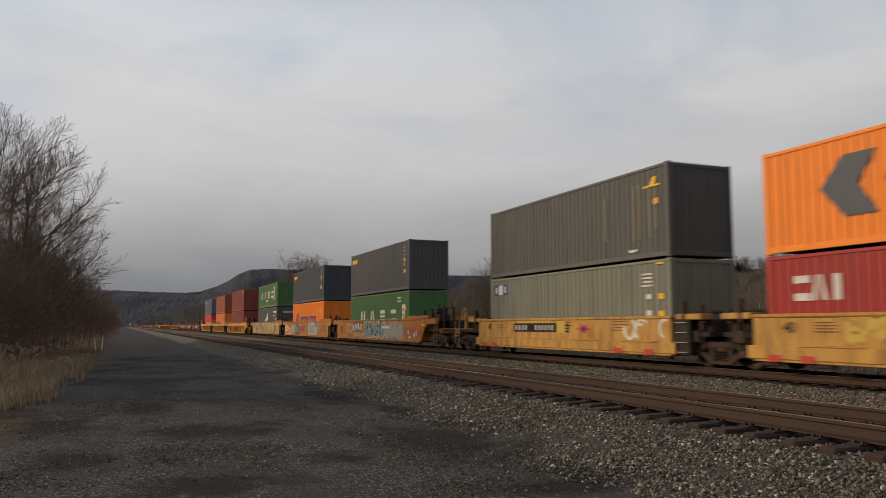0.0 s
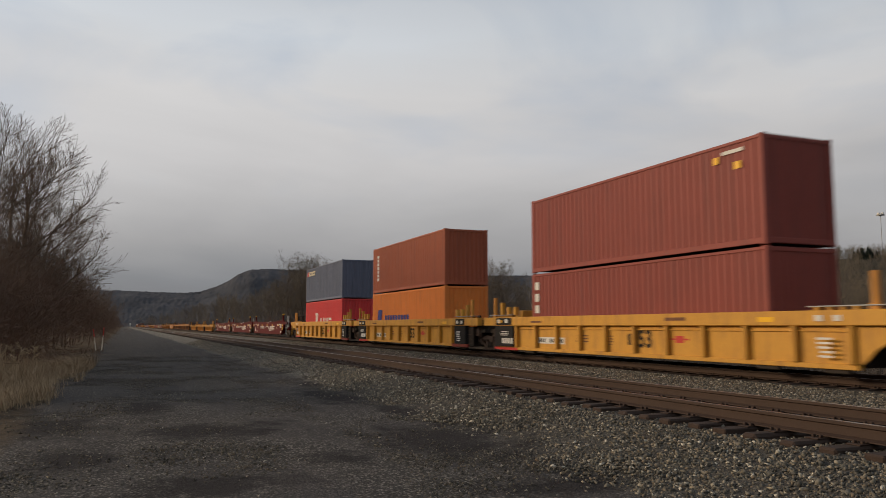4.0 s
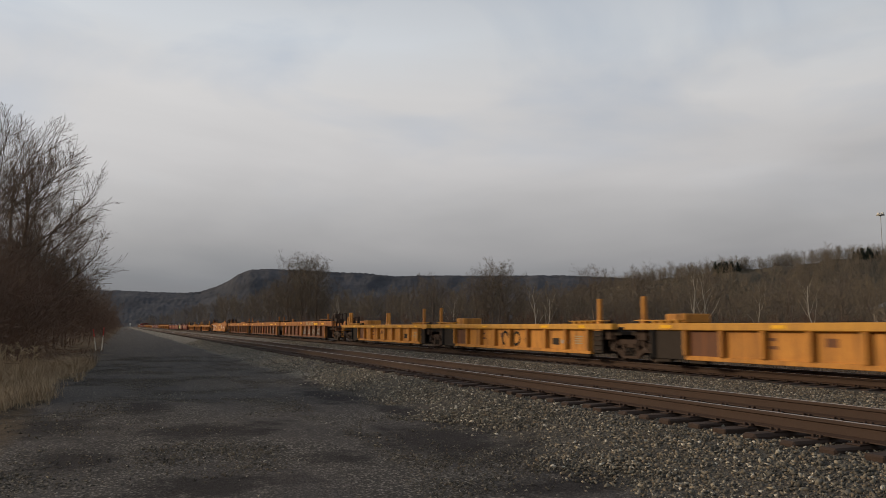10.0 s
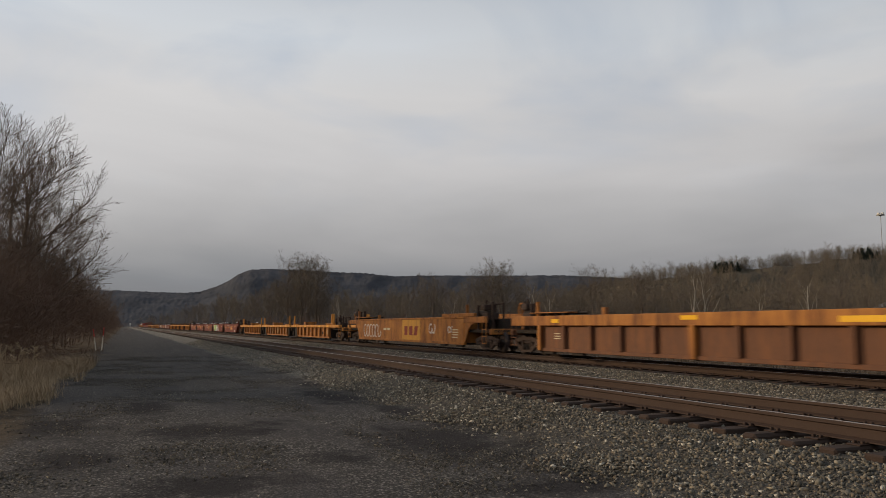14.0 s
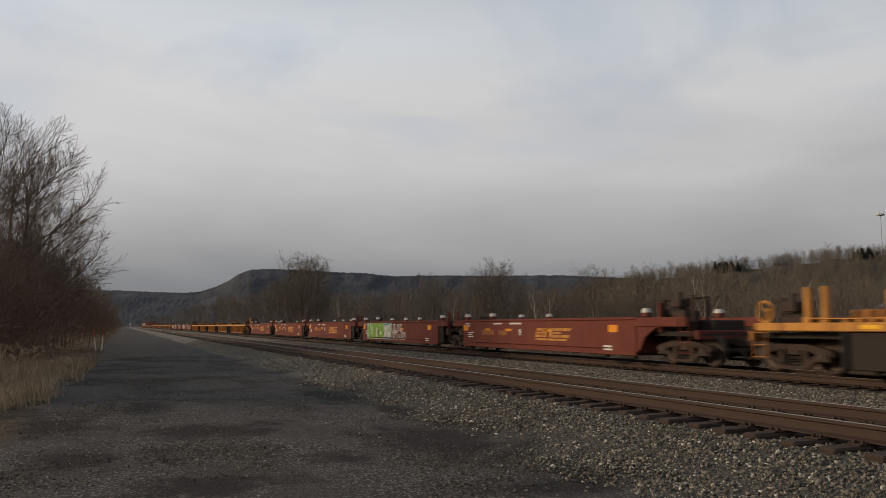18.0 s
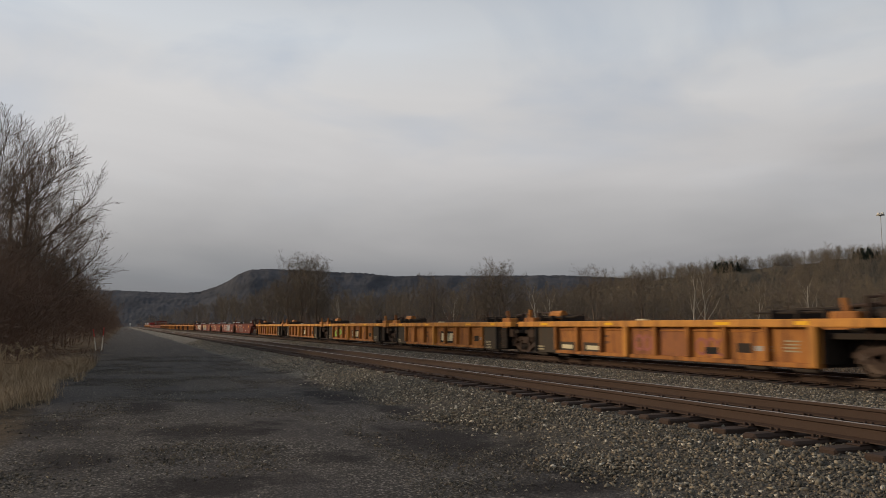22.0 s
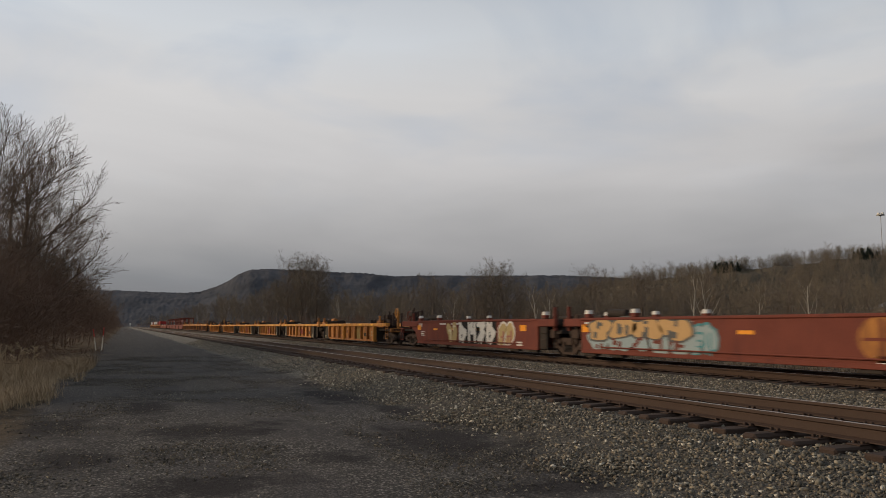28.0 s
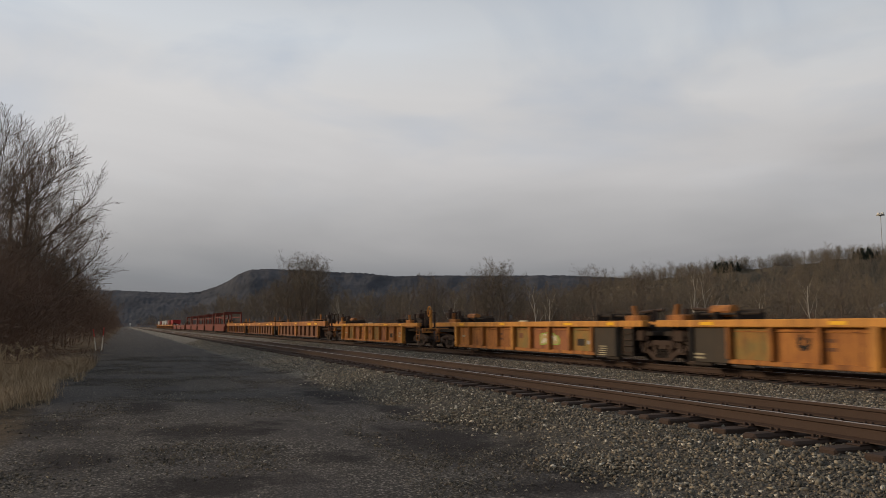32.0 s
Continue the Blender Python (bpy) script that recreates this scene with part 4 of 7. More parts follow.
def truck_meshes():
    def make():
        near = frame_shape(-1.10, -.98).mesh("sideframe", M_TRUCK)
        far = frame_shape(.98, 1.10).mesh("sideframe", M_TRUCK)
        spring = Shape()
        for x in (-.2, 0, .2):
            for z in np.arange(.23, .47, .048):
                spring.rod((x, -1.04, float(z)), (x, -1.04, float(z) + .03), .088, 10)
        bol = Shape().box(-.22, .22, -1.08, 1.08, .47, .66, .02).box(-.3, .3, -.35, .35, .64, .80, .02)
        wheels = Shape()
        for k in (-1, 1):
            wheels.lathe_y([(.10, -.60), (.15, -.66), (.37, -.68), (.44, -.655), (.475, -.66), (.475, -.69), (.445, -.70), (.43, -.79), (.37, -.80), (.36, -.745), (.17, -.72), (.11, -.83), (.06, -.84)],
                           16, y_flip=k)
        wheels.rod((0, -.98, 0), (0, .98, 0), .075, 10)
        for k in (-1, 1):
            wheels.rod((0, k * .98, 0), (0, k * 1.15, 0), .10, 8)
            for a in range(3):
                wheels.rod((.06 * math.cos(a * 2.1), k * 1.14, .06 * math.sin(a * 2.1)), (.06 * math.cos(a * 2.1), k * 1.17, .06 * math.sin(a * 2.1)), .018, 6)
        beam = Shape()
        for k in (-1, 1):
            beam.box(k * .36 - .05, k * .36 + .05, -.8, .8, .28, .38, .01)
        return near, far, spring.mesh("springs", M_DARK), bol.mesh("bolster", M_TRUCK), wheels.mesh("wheelset", M_WHEEL), beam.mesh("brake_beam", M_DARK)
    return cached("truck", make)


def make_truck(unit, x):
    near, far, spring, bol, wheels, beam = truck_meshes()
    truck = part("truck", bol, None, unit, "rust-brown cast steel truck", at=(x, 0, TRUCK_UP))
    part("sideframe", near, None, truck)
    part("sideframe", far, None, truck)
    part("springs", spring, None, truck, kind="stuff")
    part("brake_beam", beam, None, truck)
    for k in (-.89, .89):
        w = part("wheelset", wheels, None, truck)
        w.matrix_parent_inverse = Matrix.Translation((k, 0, .475))
    return truck


TEXTS = {}


def text_mesh(words, size, mat):
    key = (words, size, mat.name)
    if key not in TEXTS:
        c = bpy.data.curves.new("lettering", "FONT")
        c.body, c.size, c.extrude = words, size, .002
        c.align_x, c.align_y = "CENTER", "CENTER"
        c.offset = size * .025
        ob = new("lettering", c)
        me = bpy.data.meshes.new_from_object(ob.evaluated_get(bpy.context.evaluated_depsgraph_get()))
        bpy.data.objects.remove(ob)
        me.materials.clear()
        me.materials.append(mat)
        me.transform(Matrix.Rotation(radians(90), 4, "X"))
        TEXTS[key] = me
    return TEXTS[key]


def letters(unit, words, x, y, z, size, mat, name="lettering", label=""):
    return part(name, text_mesh(words, size, mat), None, unit, label, at=(x, y - .006, z))


def bars(unit, y, rows, mat, name="marking", label=""):
    """Flat painted bars: rows of centre x, centre z, width, height and slant."""
    s = Shape()
    for x, z, w, h, *sl in rows:
        k = sl[0] if sl else 0
        if name != "marking":
            s = Shape()
        s.plate([(x - w / 2 - k, z - h / 2), (x + w / 2 - k, z - h / 2), (x + w / 2 + k, z + h / 2), (x - w / 2 + k, z + h / 2)], y - .006, y + .004)
        if name != "marking":
            part(name, s, mat, unit, label)
    if name == "marking":
        part(name, s, mat, unit, label, kind="stuff" if len(rows) > 1 else "")


def text_rows(x, z, w, n, h=.05, gap=.1, seed=1):
    rng = random.Random(seed)
    return [(x + rng.uniform(-.04, .04), z - i * gap, w * rng.uniform(.75, 1), h) for i in range(n)]


def spray(unit, x0, x1, z0, z1, fill, line, seed, glyphs, y, gleam=None, label="sprayed graffiti lettering in rounded shapes"):
    """Graffiti: fat rounded shapes in a row, each with an outline behind and a gleam before it."""
    rng = random.Random(seed)
    w = (x1 - x0) / glyphs
    back, front, top = Shape(), Shape(), Shape()
    for g in range(glyphs):
        cx = x0 + w * (g + .5)
        cz = (z0 + z1) / 2 + rng.uniform(-.05, .05)
        hole = rng.random()
        lean = rng.uniform(-.12, .12)
        for sh, k, dy in ((back, 1.12, .006), (front, .94, .010)):
            out = []
            for a in range(18):
                t = 2 * math.pi * a / 18
                r = 1 + .16 * math.sin(2 * t + seed + g) + .13 * math.sin(3 * t + 2.1 * g) + .08 * math.sin(5 * t + g)
                sx = abs(math.cos(t)) ** .7 * math.copysign(1, math.cos(t))
                sz = abs(math.sin(t)) ** .7 * math.copysign(1, math.sin(t))
                out.append((cx + sx * w * .53 * k * r + lean * sz, cz + sz * (z1 - z0) * .47 * k * min(r, 1.08)))
            sh.plate(out, y - dy, y + .004)
        for _ in range(3):
            px, pz = cx + rng.uniform(-.28, .28) * w, cz + rng.uniform(-.3, .3) * (z1 - z0)
            pw, ph = w * rng.uniform(.06, .12), (z1 - z0) * rng.uniform(.12, .3)
            if rng.random() < .5:
                pw, ph = ph * .8, pw * .7
            top.plate([(px - pw, pz - ph * .6), (px + pw * .7, pz - ph), (px + pw, pz + ph * .7), (px - pw * .6, pz + ph)], y - .014, y + .002)
    part("graffiti_outline", back, line, unit, label, kind="stuff")
    g = part("graffiti", front, fill, unit, label, kind="stuff")
    part("graffiti_gleam", top, gleam or line, unit, kind="stuff")
    return g


def block_graffiti(unit, x0, x1, z0, z1, fill, ground, seed, n, y, thick=.26, label="large block graffiti of fat straight strokes"):
    """Graffiti: fat straight strokes on a sprayed ground."""
    rng = random.Random(seed)
    bars(unit, y, [((x0 + x1) / 2, (z0 + z1) / 2, x1 - x0, z1 - z0)], ground, "graffiti_ground", "sprayed ground behind block graffiti")
    w, h = (x1 - x0) / n, z1 - z0
    s = Shape()
    for g in range(n):
        cx, cz = x0 + w * (g + .5), (z0 + z1) / 2
        lean = rng.uniform(-.06, .06)
        ways = [(-.33, -.5, -.33, .5), (.33, -.5, .33, .5), (-.45, .38, .45, .38), (-.45, -.38, .45, -.38), (-.4, -.45, .4, .45), (-.4, .4, .4, -.1), (0, -.1, 0, .5), (-.1, -.5, .35, .1), (-.4, 0, .4, 0)]
        for k, (a, b, c, d) in enumerate(rng.sample(ways, 4)):
            p = Vector((cx + a * w + b * lean, cz + b * h * .9))
            q = Vector((cx + c * w + d * lean, cz + d * h * .9))
            t = (q - p).normalized()
            nrm = Vector((-t.y, t.x)) * thick * rng.uniform(.42, .6)
            s.plate([tuple(p - nrm * rng.uniform(.8, 1.2)), tuple(q - nrm), tuple(q + nrm * rng.uniform(.8, 1.2)), tuple(p + nrm)], y - .010 - .001 * k, y)
    return part("graffiti", s, fill, unit, label, kind="stuff")


def scrawl(unit, x0, x1, z0, z1, mat, seed, y, n=7, thick=.05):
    """Thin sprayed strokes."""
    rng = random.Random(seed)
    s = Shape()
    for i in range(n):
        cx = x0 + (x1 - x0) * (i + .5) / n
        r = min((x1 - x0) / n * .5, (z1 - z0) * .5)
        a0, a1 = rng.uniform(0, 3), rng.uniform(4, 7.5)
        pts = [(cx + r * math.cos(a0 + (a1 - a0) * k / 9), (z0 + z1) / 2 + (z1 - z0) * .48 * math.sin((a0 + (a1 - a0) * k / 9) * rng.choice([1, 1, 1.05]))) for k in range(10)]
        for (ax, az), (bx, bz) in zip(pts, pts[1:]):
            d = Vector((bx - ax, bz - az))
            if d.length < .01:
                continue
            p = Vector((-d.y, d.x)).normalized() * thick * .5
            s.plate([(ax - p.x, az - p.y), (bx - p.x, bz - p.y), (bx + p.x, bz + p.y), (ax + p.x, az + p.y)], y - .008, y + .002)
    part("graffiti_tag", s, mat, unit, "thin sprayed graffiti strokes", kind="stuff")


T_WORN = material("bare_worn_streaks", (.34, .30, .20), (.24, .21, .15), .7, bump=0)
OUTLINES = {
    "wedge": [[(-.5, -.5), (-.18, .5), (.18, .5), (.5, -.5)]],
    "pill": [[(-.5, -.3), (-.3, -.5), (.3, -.5), (.5, -.3), (.5, .3), (.3, .5), (-.3, .5), (-.5, .3)]],
    "slab": [[(-.5, -.5), (.5, -.5), (.5, .5), (-.5, .5)]],
    "stem": [[(-.22, -.5), (.22, -.5), (.22, .5), (-.22, .5)]],
    "twin": [[(-.5, -.5), (-.18, -.5), (-.18, .5), (-.5, .5)], [(.18, -.5), (.5, -.5), (.5, .5), (.18, .5)]],
    "stack": [[(-.5, -.5), (.5, -.5), (.5, -.22), (-.5, -.22)], [(-.5, -.1), (.5, -.1), (.5, .1), (-.5, .1)], [(-.5, .22), (.5, .22), (.5, .5), (-.5, .5)]],
    "peak": [[(-.5, -.5), (-.2, -.5), (-.05, .5), (-.2, .5)], [(.5, -.5), (.2, -.5), (.05, .5), (.2, .5)]],
    "pair": [[(-.5, -.5), (.5, -.5), (.5, -.2), (-.5, -.2)], [(-.5, .2), (.5, .2), (.5, .5), (-.5, .5)]],
}


def figures(c, x, z, kinds, w, h, step, mat, label="row of large plain emblem shapes", y=-1.219, slant=0):
    for k, kind in enumerate(kinds):
        s = Shape()
        for loop in OUTLINES[kind]:
            s.plate([(x + k * step + a * w + b * slant, z + b * h) for a, b in loop], y - .006, y + .004)
        part("emblem", s, mat, c, label)


# ---------------- train: well cars ----------------
HALF = 1.46             # half width over the side walls
BACK = .06              # ribbed walls stand this far behind the smooth ones
STYLES = {
    "gold53": dict(well=17.4, zb=.32, zt=1.64, chord=.35, ribs=11, wall=M_GOLD_CLEAN, top=M_GOLD_CLEAN, posts="gold", label="golden yellow ribbed steel well car unit, fairly clean", sill=M_GOLD_CLEAN),
    "tier": dict(well=13.2, zb=.41, zt=1.58, chord=0, ribs=0, tier=.80, wall=M_GOLD_TAN, top=M_GOLD_TAN, posts="short", label="golden yellow smooth-sided well car with stepped lower sill", sill=M_GOLD_TAN),
    "smooth53": dict(well=17.4, zb=.40, zt=1.68, chord=0, ribs=0, wall=M_GOLD_WORN, top=M_GOLD_WORN, posts="short", label="weathered orange smooth-sided well car unit covered in graffiti", sill=M_GOLD_WORN),
    "crimson53": dict(well=17.4, zb=.43, zt=1.72, chord=0, ribs=0, wall=M_RED, top=M_RED, posts="tall", label="dark red smooth-sided well car unit with white markings", sill=M_RED),
    "gold40": dict(well=13.2, zb=.33, zt=1.36, chord=.20, ribs=9, wall=M_GOLD, top=M_GOLD_CLEAN, posts="gold", label="yellow ribbed empty well car unit, dusty and stained", sill=M_GOLD, panel=M_DARK),
    "aged40": dict(well=13.2, zb=.33, zt=1.36, chord=.20, ribs=9, wall=M_GOLD_OLD, top=M_GOLD, posts="gold", label="rust-stained orange ribbed empty well car unit", sill=M_GOLD_OLD, panel=M_DARK, like="gold40"),
    "rusty53": dict(well=17.4, zb=.34, zt=1.66, chord=.37, ribs=10, wall=M_BROWN, top=M_GOLD_OLD, posts="grate", label="rusty brown ribbed empty well car with faded yellow top rail", sill=M_BROWN),
    "single": dict(well=17.4, zb=.40, zt=1.72, chord=0, ribs=0, wall=M_GOLD_OLD, top=M_GOLD_OLD, posts="grate", label="rusty orange smooth-sided empty single well car", sill=M_GOLD_OLD),
    "red40": dict(well=13.2, zb=.36, zt=1.56, chord=0, ribs=0, wall=M_RED_OLD, top=M_RED_OLD, posts="caps", label="faded red smooth-sided empty well car unit with white capped brackets", sill=M_RED_OLD),
    "amber40": dict(well=13.2, zb=.30, zt=1.45, chord=.20, ribs=9, wall=M_GOLD_OLD, top=M_GOLD, posts="rack", label="rust-stained orange ribbed empty well car with yellow top rail", sill=M_GOLD_OLD, panel=M_PANEL),
    "frame40": dict(well=13.2, zb=.42, zt=1.60, chord=0, ribs=0, wall=M_RED_OLD, top=M_RED_OLD, posts="gantry", label="faded red well car unit carrying tall steel frames", sill=M_RED_OLD),
}


def ends_of(style, length, rt, lt):
    rest = length - STYLES[style]["well"]
    if rt == lt:
        return rest / 2, rest / 2
    return (rest - 1.6, 1.6) if rt == "C" else (1.6, rest - 1.6)


def make_unit(style, length, rt, lt):
    st = STYLES[style]
    style = st.get("like", style)
    unit = thing("well_car_unit", st["label"], "freight car", group="well cars of the train")
    er, el = ends_of(style, length, rt, lt)
    x0, x1 = -length / 2 + el, length / 2 - er
    zb, zt, ch = st["zb"], st["zt"], st["chord"]
    wall, top = st["wall"], st["top"]
    zc = zt - (ch or .09)
    key = (style, round(length, 1), rt, lt)
    for side in (-1, 1):
        in_by = BACK if st["ribs"] else 0
        ya, yb = sorted((side * (HALF - in_by), side * (HALF - .09 - in_by)))
        s = Shape().box(x0, x1, ya, yb, zb + .10, zc, .01)
        if st.get("tier"):
            z = st["tier"]
            yo = sorted((side * (HALF + .05), side * (HALF - .05)))
            s.box(x0 - .2, x1 + .2, yo[0], yo[1], zb + .06, z, .02)
        part("side_wall", s, wall, unit)
        # top chord runs on over the trucks
        xe0, xe1 = -length / 2 + (.32 if lt == "A" else 1.35), length / 2 - (.32 if rt == "A" else 1.35)
        yo = sorted((side * (HALF + (.10 if ch else .035)), side * (HALF - .16)))
        part("top_chord", Shape().box(x0 if not ch else xe0, x1 if not ch else xe1, yo[0], yo[1], zc, zt, .02), top, unit)
        if not ch and style != "tier":
            for xa, xb in ((xe0, x0), (x1, xe1)):
                part("end_chord", Shape().box(xa, xb, yo[0] + .02, yo[1] - .02, zt - .30, zt - .02, .02), wall, unit)
        bay = (x1 - x0 - .24) / st["ribs"] if st["ribs"] else 0
        black = [bool(st.get("panel")) and (style == "gold40" or lt == "A"), style == "amber40" and rt == "A"]
        sx0 = x0 + (bay + .06 if black[0] else 0)
        sx1 = x1 - (bay + .06 if black[1] else 0)
        part("bottom_sill", Shape().box(sx0, sx1, sorted((side * (HALF + .02), side * (HALF - .14)))[0], sorted((side * (HALF + .02), side * (HALF - .14)))[1], zb, zb + .12, .012), st["sill"], unit)
        # ribs
        if st["ribs"]:
            n = st["ribs"]
            rib = cached(("rib", style, wall.name, side), lambda: Shape().box(-.065, .065, *sorted((side * (HALF - .10), side * (HALF + .10))), zb + .12, zc, .015).mesh("rib", wall))
            wide = cached(("wide", style, wall.name, side), lambda: Shape().box(-.11, .11, *sorted((side * (HALF - .10), side * (HALF + .125))), zb + .02, zc + .03, .02).mesh("rib", top if style != "gold40" else wall))
            darkrib = cached(("darkrib", style, wall.name, side), lambda: Shape().box(-.065, .065, *sorted((side * (HALF - .10), side * (HALF + .10))), zb + .02, zc, .015).mesh("rib", M_BLACKPAINT))
            for i in range(n + 1):
                main = i in (0, n // 2, n) and style in ("rusty53", "amber40")
                edge = (i == 0 and black[0]) or (i == n and black[1])
                part("rib", darkrib if edge else (wide if main else rib), None, unit, at=(x0 + .12 + (x1 - x0 - .24) * i / n, 0, 0))
            if style == "amber40":
                part("ledge", Shape().box(x0 + bay + .2, x1 - bay - .2, *sorted((side * (HALF - .10), side * (HALF - .03))), zc - .12, zc - .09, .008), wall, unit)
            if style == "gold53":
                part("ledge", Shape().box(x0, x1, *sorted((side * (HALF - .10), side * (HALF - .02))), zc - .14, zc - .10, .008), wall, unit)
        if st.get("panel"):
            for xa, xb in [p for p, b in zip(((x0, x0 + .12 + bay - .06), (x1 - .12 - bay + .06, x1)), black) if b]:
                part("end_panel", Shape().box(xa, xb, *sorted((side * (HALF - .10), side * (HALF + .010))), zb + .01, zc - .004, 0), st["panel"], unit, "black painted end panel")
        if style == "gold53":
            for xa, xb in ([(x0 - .16, x0 + 1.47)] if lt == "A" else []) + ([(x1 - 1.25, x1 + .02)] if rt == "A" else []):
                part("end_panel", Shape().box(xa, xb, *sorted((side * (HALF - .10), side * (HALF + .112))), zb + .13, zc - .004, .006), M_BLACKPAINT, unit, "black painted end panel with white markings")
                part("end_panel", Shape().box(xa + .1, xb - .1, *sorted((side * (HALF + .02), side * (HALF + .108))), zc + .03, zt - .03, .006), M_BLACKPAINT, unit, "black painted panel on the top rail")
            if rt == "A" and side < 0:
                part("step_sill", Shape().box(x1 - 1.7, x1 + .1, -HALF - .05, -HALF + .06, zb - .02, zb + .12, .01), M_DULLRED, unit, "red painted step sill")
        # drop pockets under the wall
        pocket = cached(("pocket", round(zb, 2), side), lambda: Shape().box(-.34, .34, *sorted((side * (HALF - .2), side * (HALF - .02))), zb - .10, zb, .02).mesh("container_pocket", M_DARK))
        for fx in (.035, .15, .85, .965):
            part("container_pocket", pocket, None, unit, at=(x0 + (x1 - x0) * fx, 0, 0))
        # skirts that sweep up over the trucks
        for xa, xw, kind in ((-length / 2 + (.45 if lt == "A" else 1.45), x0, lt), (length / 2 - (.45 if rt == "A" else 1.45), x1, rt)):
            if kind == "A" or style in ("tier", "gold40", "amber40", "rusty53"):
                continue
            d = 1 if xa > xw else -1
            out = [(xw, zc), (xa, zc), (xa, zc - .16), (xw + d * .95, zc - .24), (xw + d * .42, zc - .52), (xw + d * .16, zb + .2), (xw, zb + .1)]
            part("end_skirt", Shape().plate(out, *sorted((side * (HALF - .03), side * (HALF - .10)))), wall, unit)
    # floor of the well: cross beams and bulkheads
    for fx in (.06, .28, .5, .72, .94):
        part("cross_beam", cached(("beam", round(zb, 2)), lambda: Shape().box(-.16, .16, -HALF + .1, HALF - .1, zb - .02, zb + .08, .01).mesh("cross_beam", M_DARK)), None, unit, at=(x0 + (x1 - x0) * fx, 0, 0))
    for xw, xe, kind, d in ((x0, -length / 2, lt, -1), (x1, length / 2, rt, 1)):
        part("bulkhead", Shape().box(xw - .05, xw + .05, -HALF + .1, HALF - .1, zb + .1, zc - .05, .01), M_DARK if st["ribs"] else wall, unit)
        inner = xe - d * (.28 if kind == "A" else .95)
        part("end_body", Shape().box(*sorted((xw, xe - d * (.30 if kind == "A" else 1.2))), -.58, .58, .52, zc - .02, .03), M_DARK, unit, "black steel end body")
        if kind == "C" and style not in ("crimson53", "tier"):
            for off, yy in ((1.25, -.95), (1.6, -.6), (2.1, -.95)):
                part("brake_stand", Shape().box(xw + d * off - .05, xw + d * off + .05, yy - .05, yy + .05, 1.1, zt + .42 + .1 * off % .3, .012), M_TRUCK, unit)
            mach = xw + d * 1.1
            for k, (off, yy, hh) in enumerate(((0, -1.2, .50), (.55, -1.05, .72), (.95, -.4, .60))):
                part("brake_stand", Shape().box(mach + d * off - .045, mach + d * off + .045, yy - .045, yy + .045, 1.0, zt + hh, .01), M_TRUCK, unit)
            part("brake_cylinder", Shape().rod((mach - .15, -1.0, zt + .12), (mach + d * .75, -1.0, zt + .12), .13, 12), M_DARK, unit, "black brake cylinder")
            part("hand_rail", Shape().rod((mach, -1.2, zt + .46), (mach + d * .95, -.4, zt + .56), .03, 6), M_TRUCK, unit)
            part("valve_box", Shape().box(*sorted((mach + d * .35, mach + d * .75)), -1.25, -.85, zt + .26, zt + .52, .03), M_TRUCK, unit, "rusty valve box")
            part("brake_box", Shape().box(*sorted((xw + d * 1.35, xw + d * 1.95)), -1.15, -.55, zt - .18, zt + .16, .04), M_TRUCK, unit)
        if kind == "A":
            top_of = zt - .12
            part("end_bulk", Shape().box(*sorted((xw + d * .06, xe - d * .34)), -1.02, 1.02, 1.10, top_of, .03), M_DARK, unit, "black steel end housing")
            for k, (off, yy, hh) in enumerate(((.35, -1.22, .02), (.72, -1.16, .12), (1.05, -1.20, -.08))):
                part("brake_pipe", Shape().rod((xw + d * off, yy, .62), (xw + d * off, yy, zt + hh), .035, 6).box(xw + d * off - .09, xw + d * off + .09, yy - .06, yy + .08, zt + hh - .16, zt + hh, .02), M_TRUCK, unit)
            part("valve_block", Shape().box(*sorted((xw + d * .5, xw + d * .95)), -1.28, -1.0, .82, 1.16, .03), M_TRUCK, unit, "rusty valve block")
            if d > 0 and style != "tier":
                part("ladder_panel", Shape().box(xw + .05, xw + .58, -HALF + .06, -HALF + .13, zb + .05, zc - .06, .01), M_DARK, unit)
                for z in np.linspace(zb + .16, zc - .2, 4):
                    part("rung", Shape().box(xw + .10, xw + .54, -HALF + .01, -HALF + .04, float(z) - .014, float(z) + .014, .005), M_GREY if style == "crimson53" else M_TRUCK, unit)
        part("end_deck", Shape().box(*sorted((xw, inner)), -1.22, 1.22, .98, 1.12, .015).box(*sorted((xw, inner)), -.32, .32, .76, 1.0, .02), M_DARK, unit, "black steel end platform")
        if kind == "C":
            tx = xw + d * 1.75
            make_truck(unit, tx)
            c = Shape().box(*sorted((inner - d * .3, xe - d * .28)), -.11, .11, .72, .94, .02)
            c.box(*sorted((xe - d * .34, xe + d * .03)), -.17, .15, .68, .98, .05)
            part("coupler", c, M_TRUCK, unit, "rusty knuckle coupler")
            part("end_sill", Shape().box(*sorted((inner, inner - d * .16)), -1.38, 1.38, .90, 1.16, .02), wall, unit)
            lad = Shape()
            for k in (0, .42):
                lad.rod((inner - d * (.25 + k), -HALF - .02, .48), (inner - d * (.25 + k), -HALF - .02, zt - .06), .018, 6)
            for z in (.52, .82, 1.12):
                lad.rod((inner - d * .25, -HALF - .02, z), (inner - d * .67, -HALF - .02, z), .015, 6)
            part("ladder", lad, M_GREY if style.startswith("crimson") else wall, unit)
            hose = Shape()
            for k in range(6):
                a, b = k / 6, (k + 1) / 6
                hose.rod((xe - d * (.45 - .42 * a), -.35, .80 - .42 * math.sin(a * 2.2)), (xe - d * (.45 - .42 * b), -.35, .80 - .42 * math.sin(b * 2.2)), .025, 6)
            part("air_hose", hose, M_DARK, unit)
            if (d < 0) != (style == "amber40") and style != "crimson53":
                hz = zt + (.60 if style == "amber40" else .28)
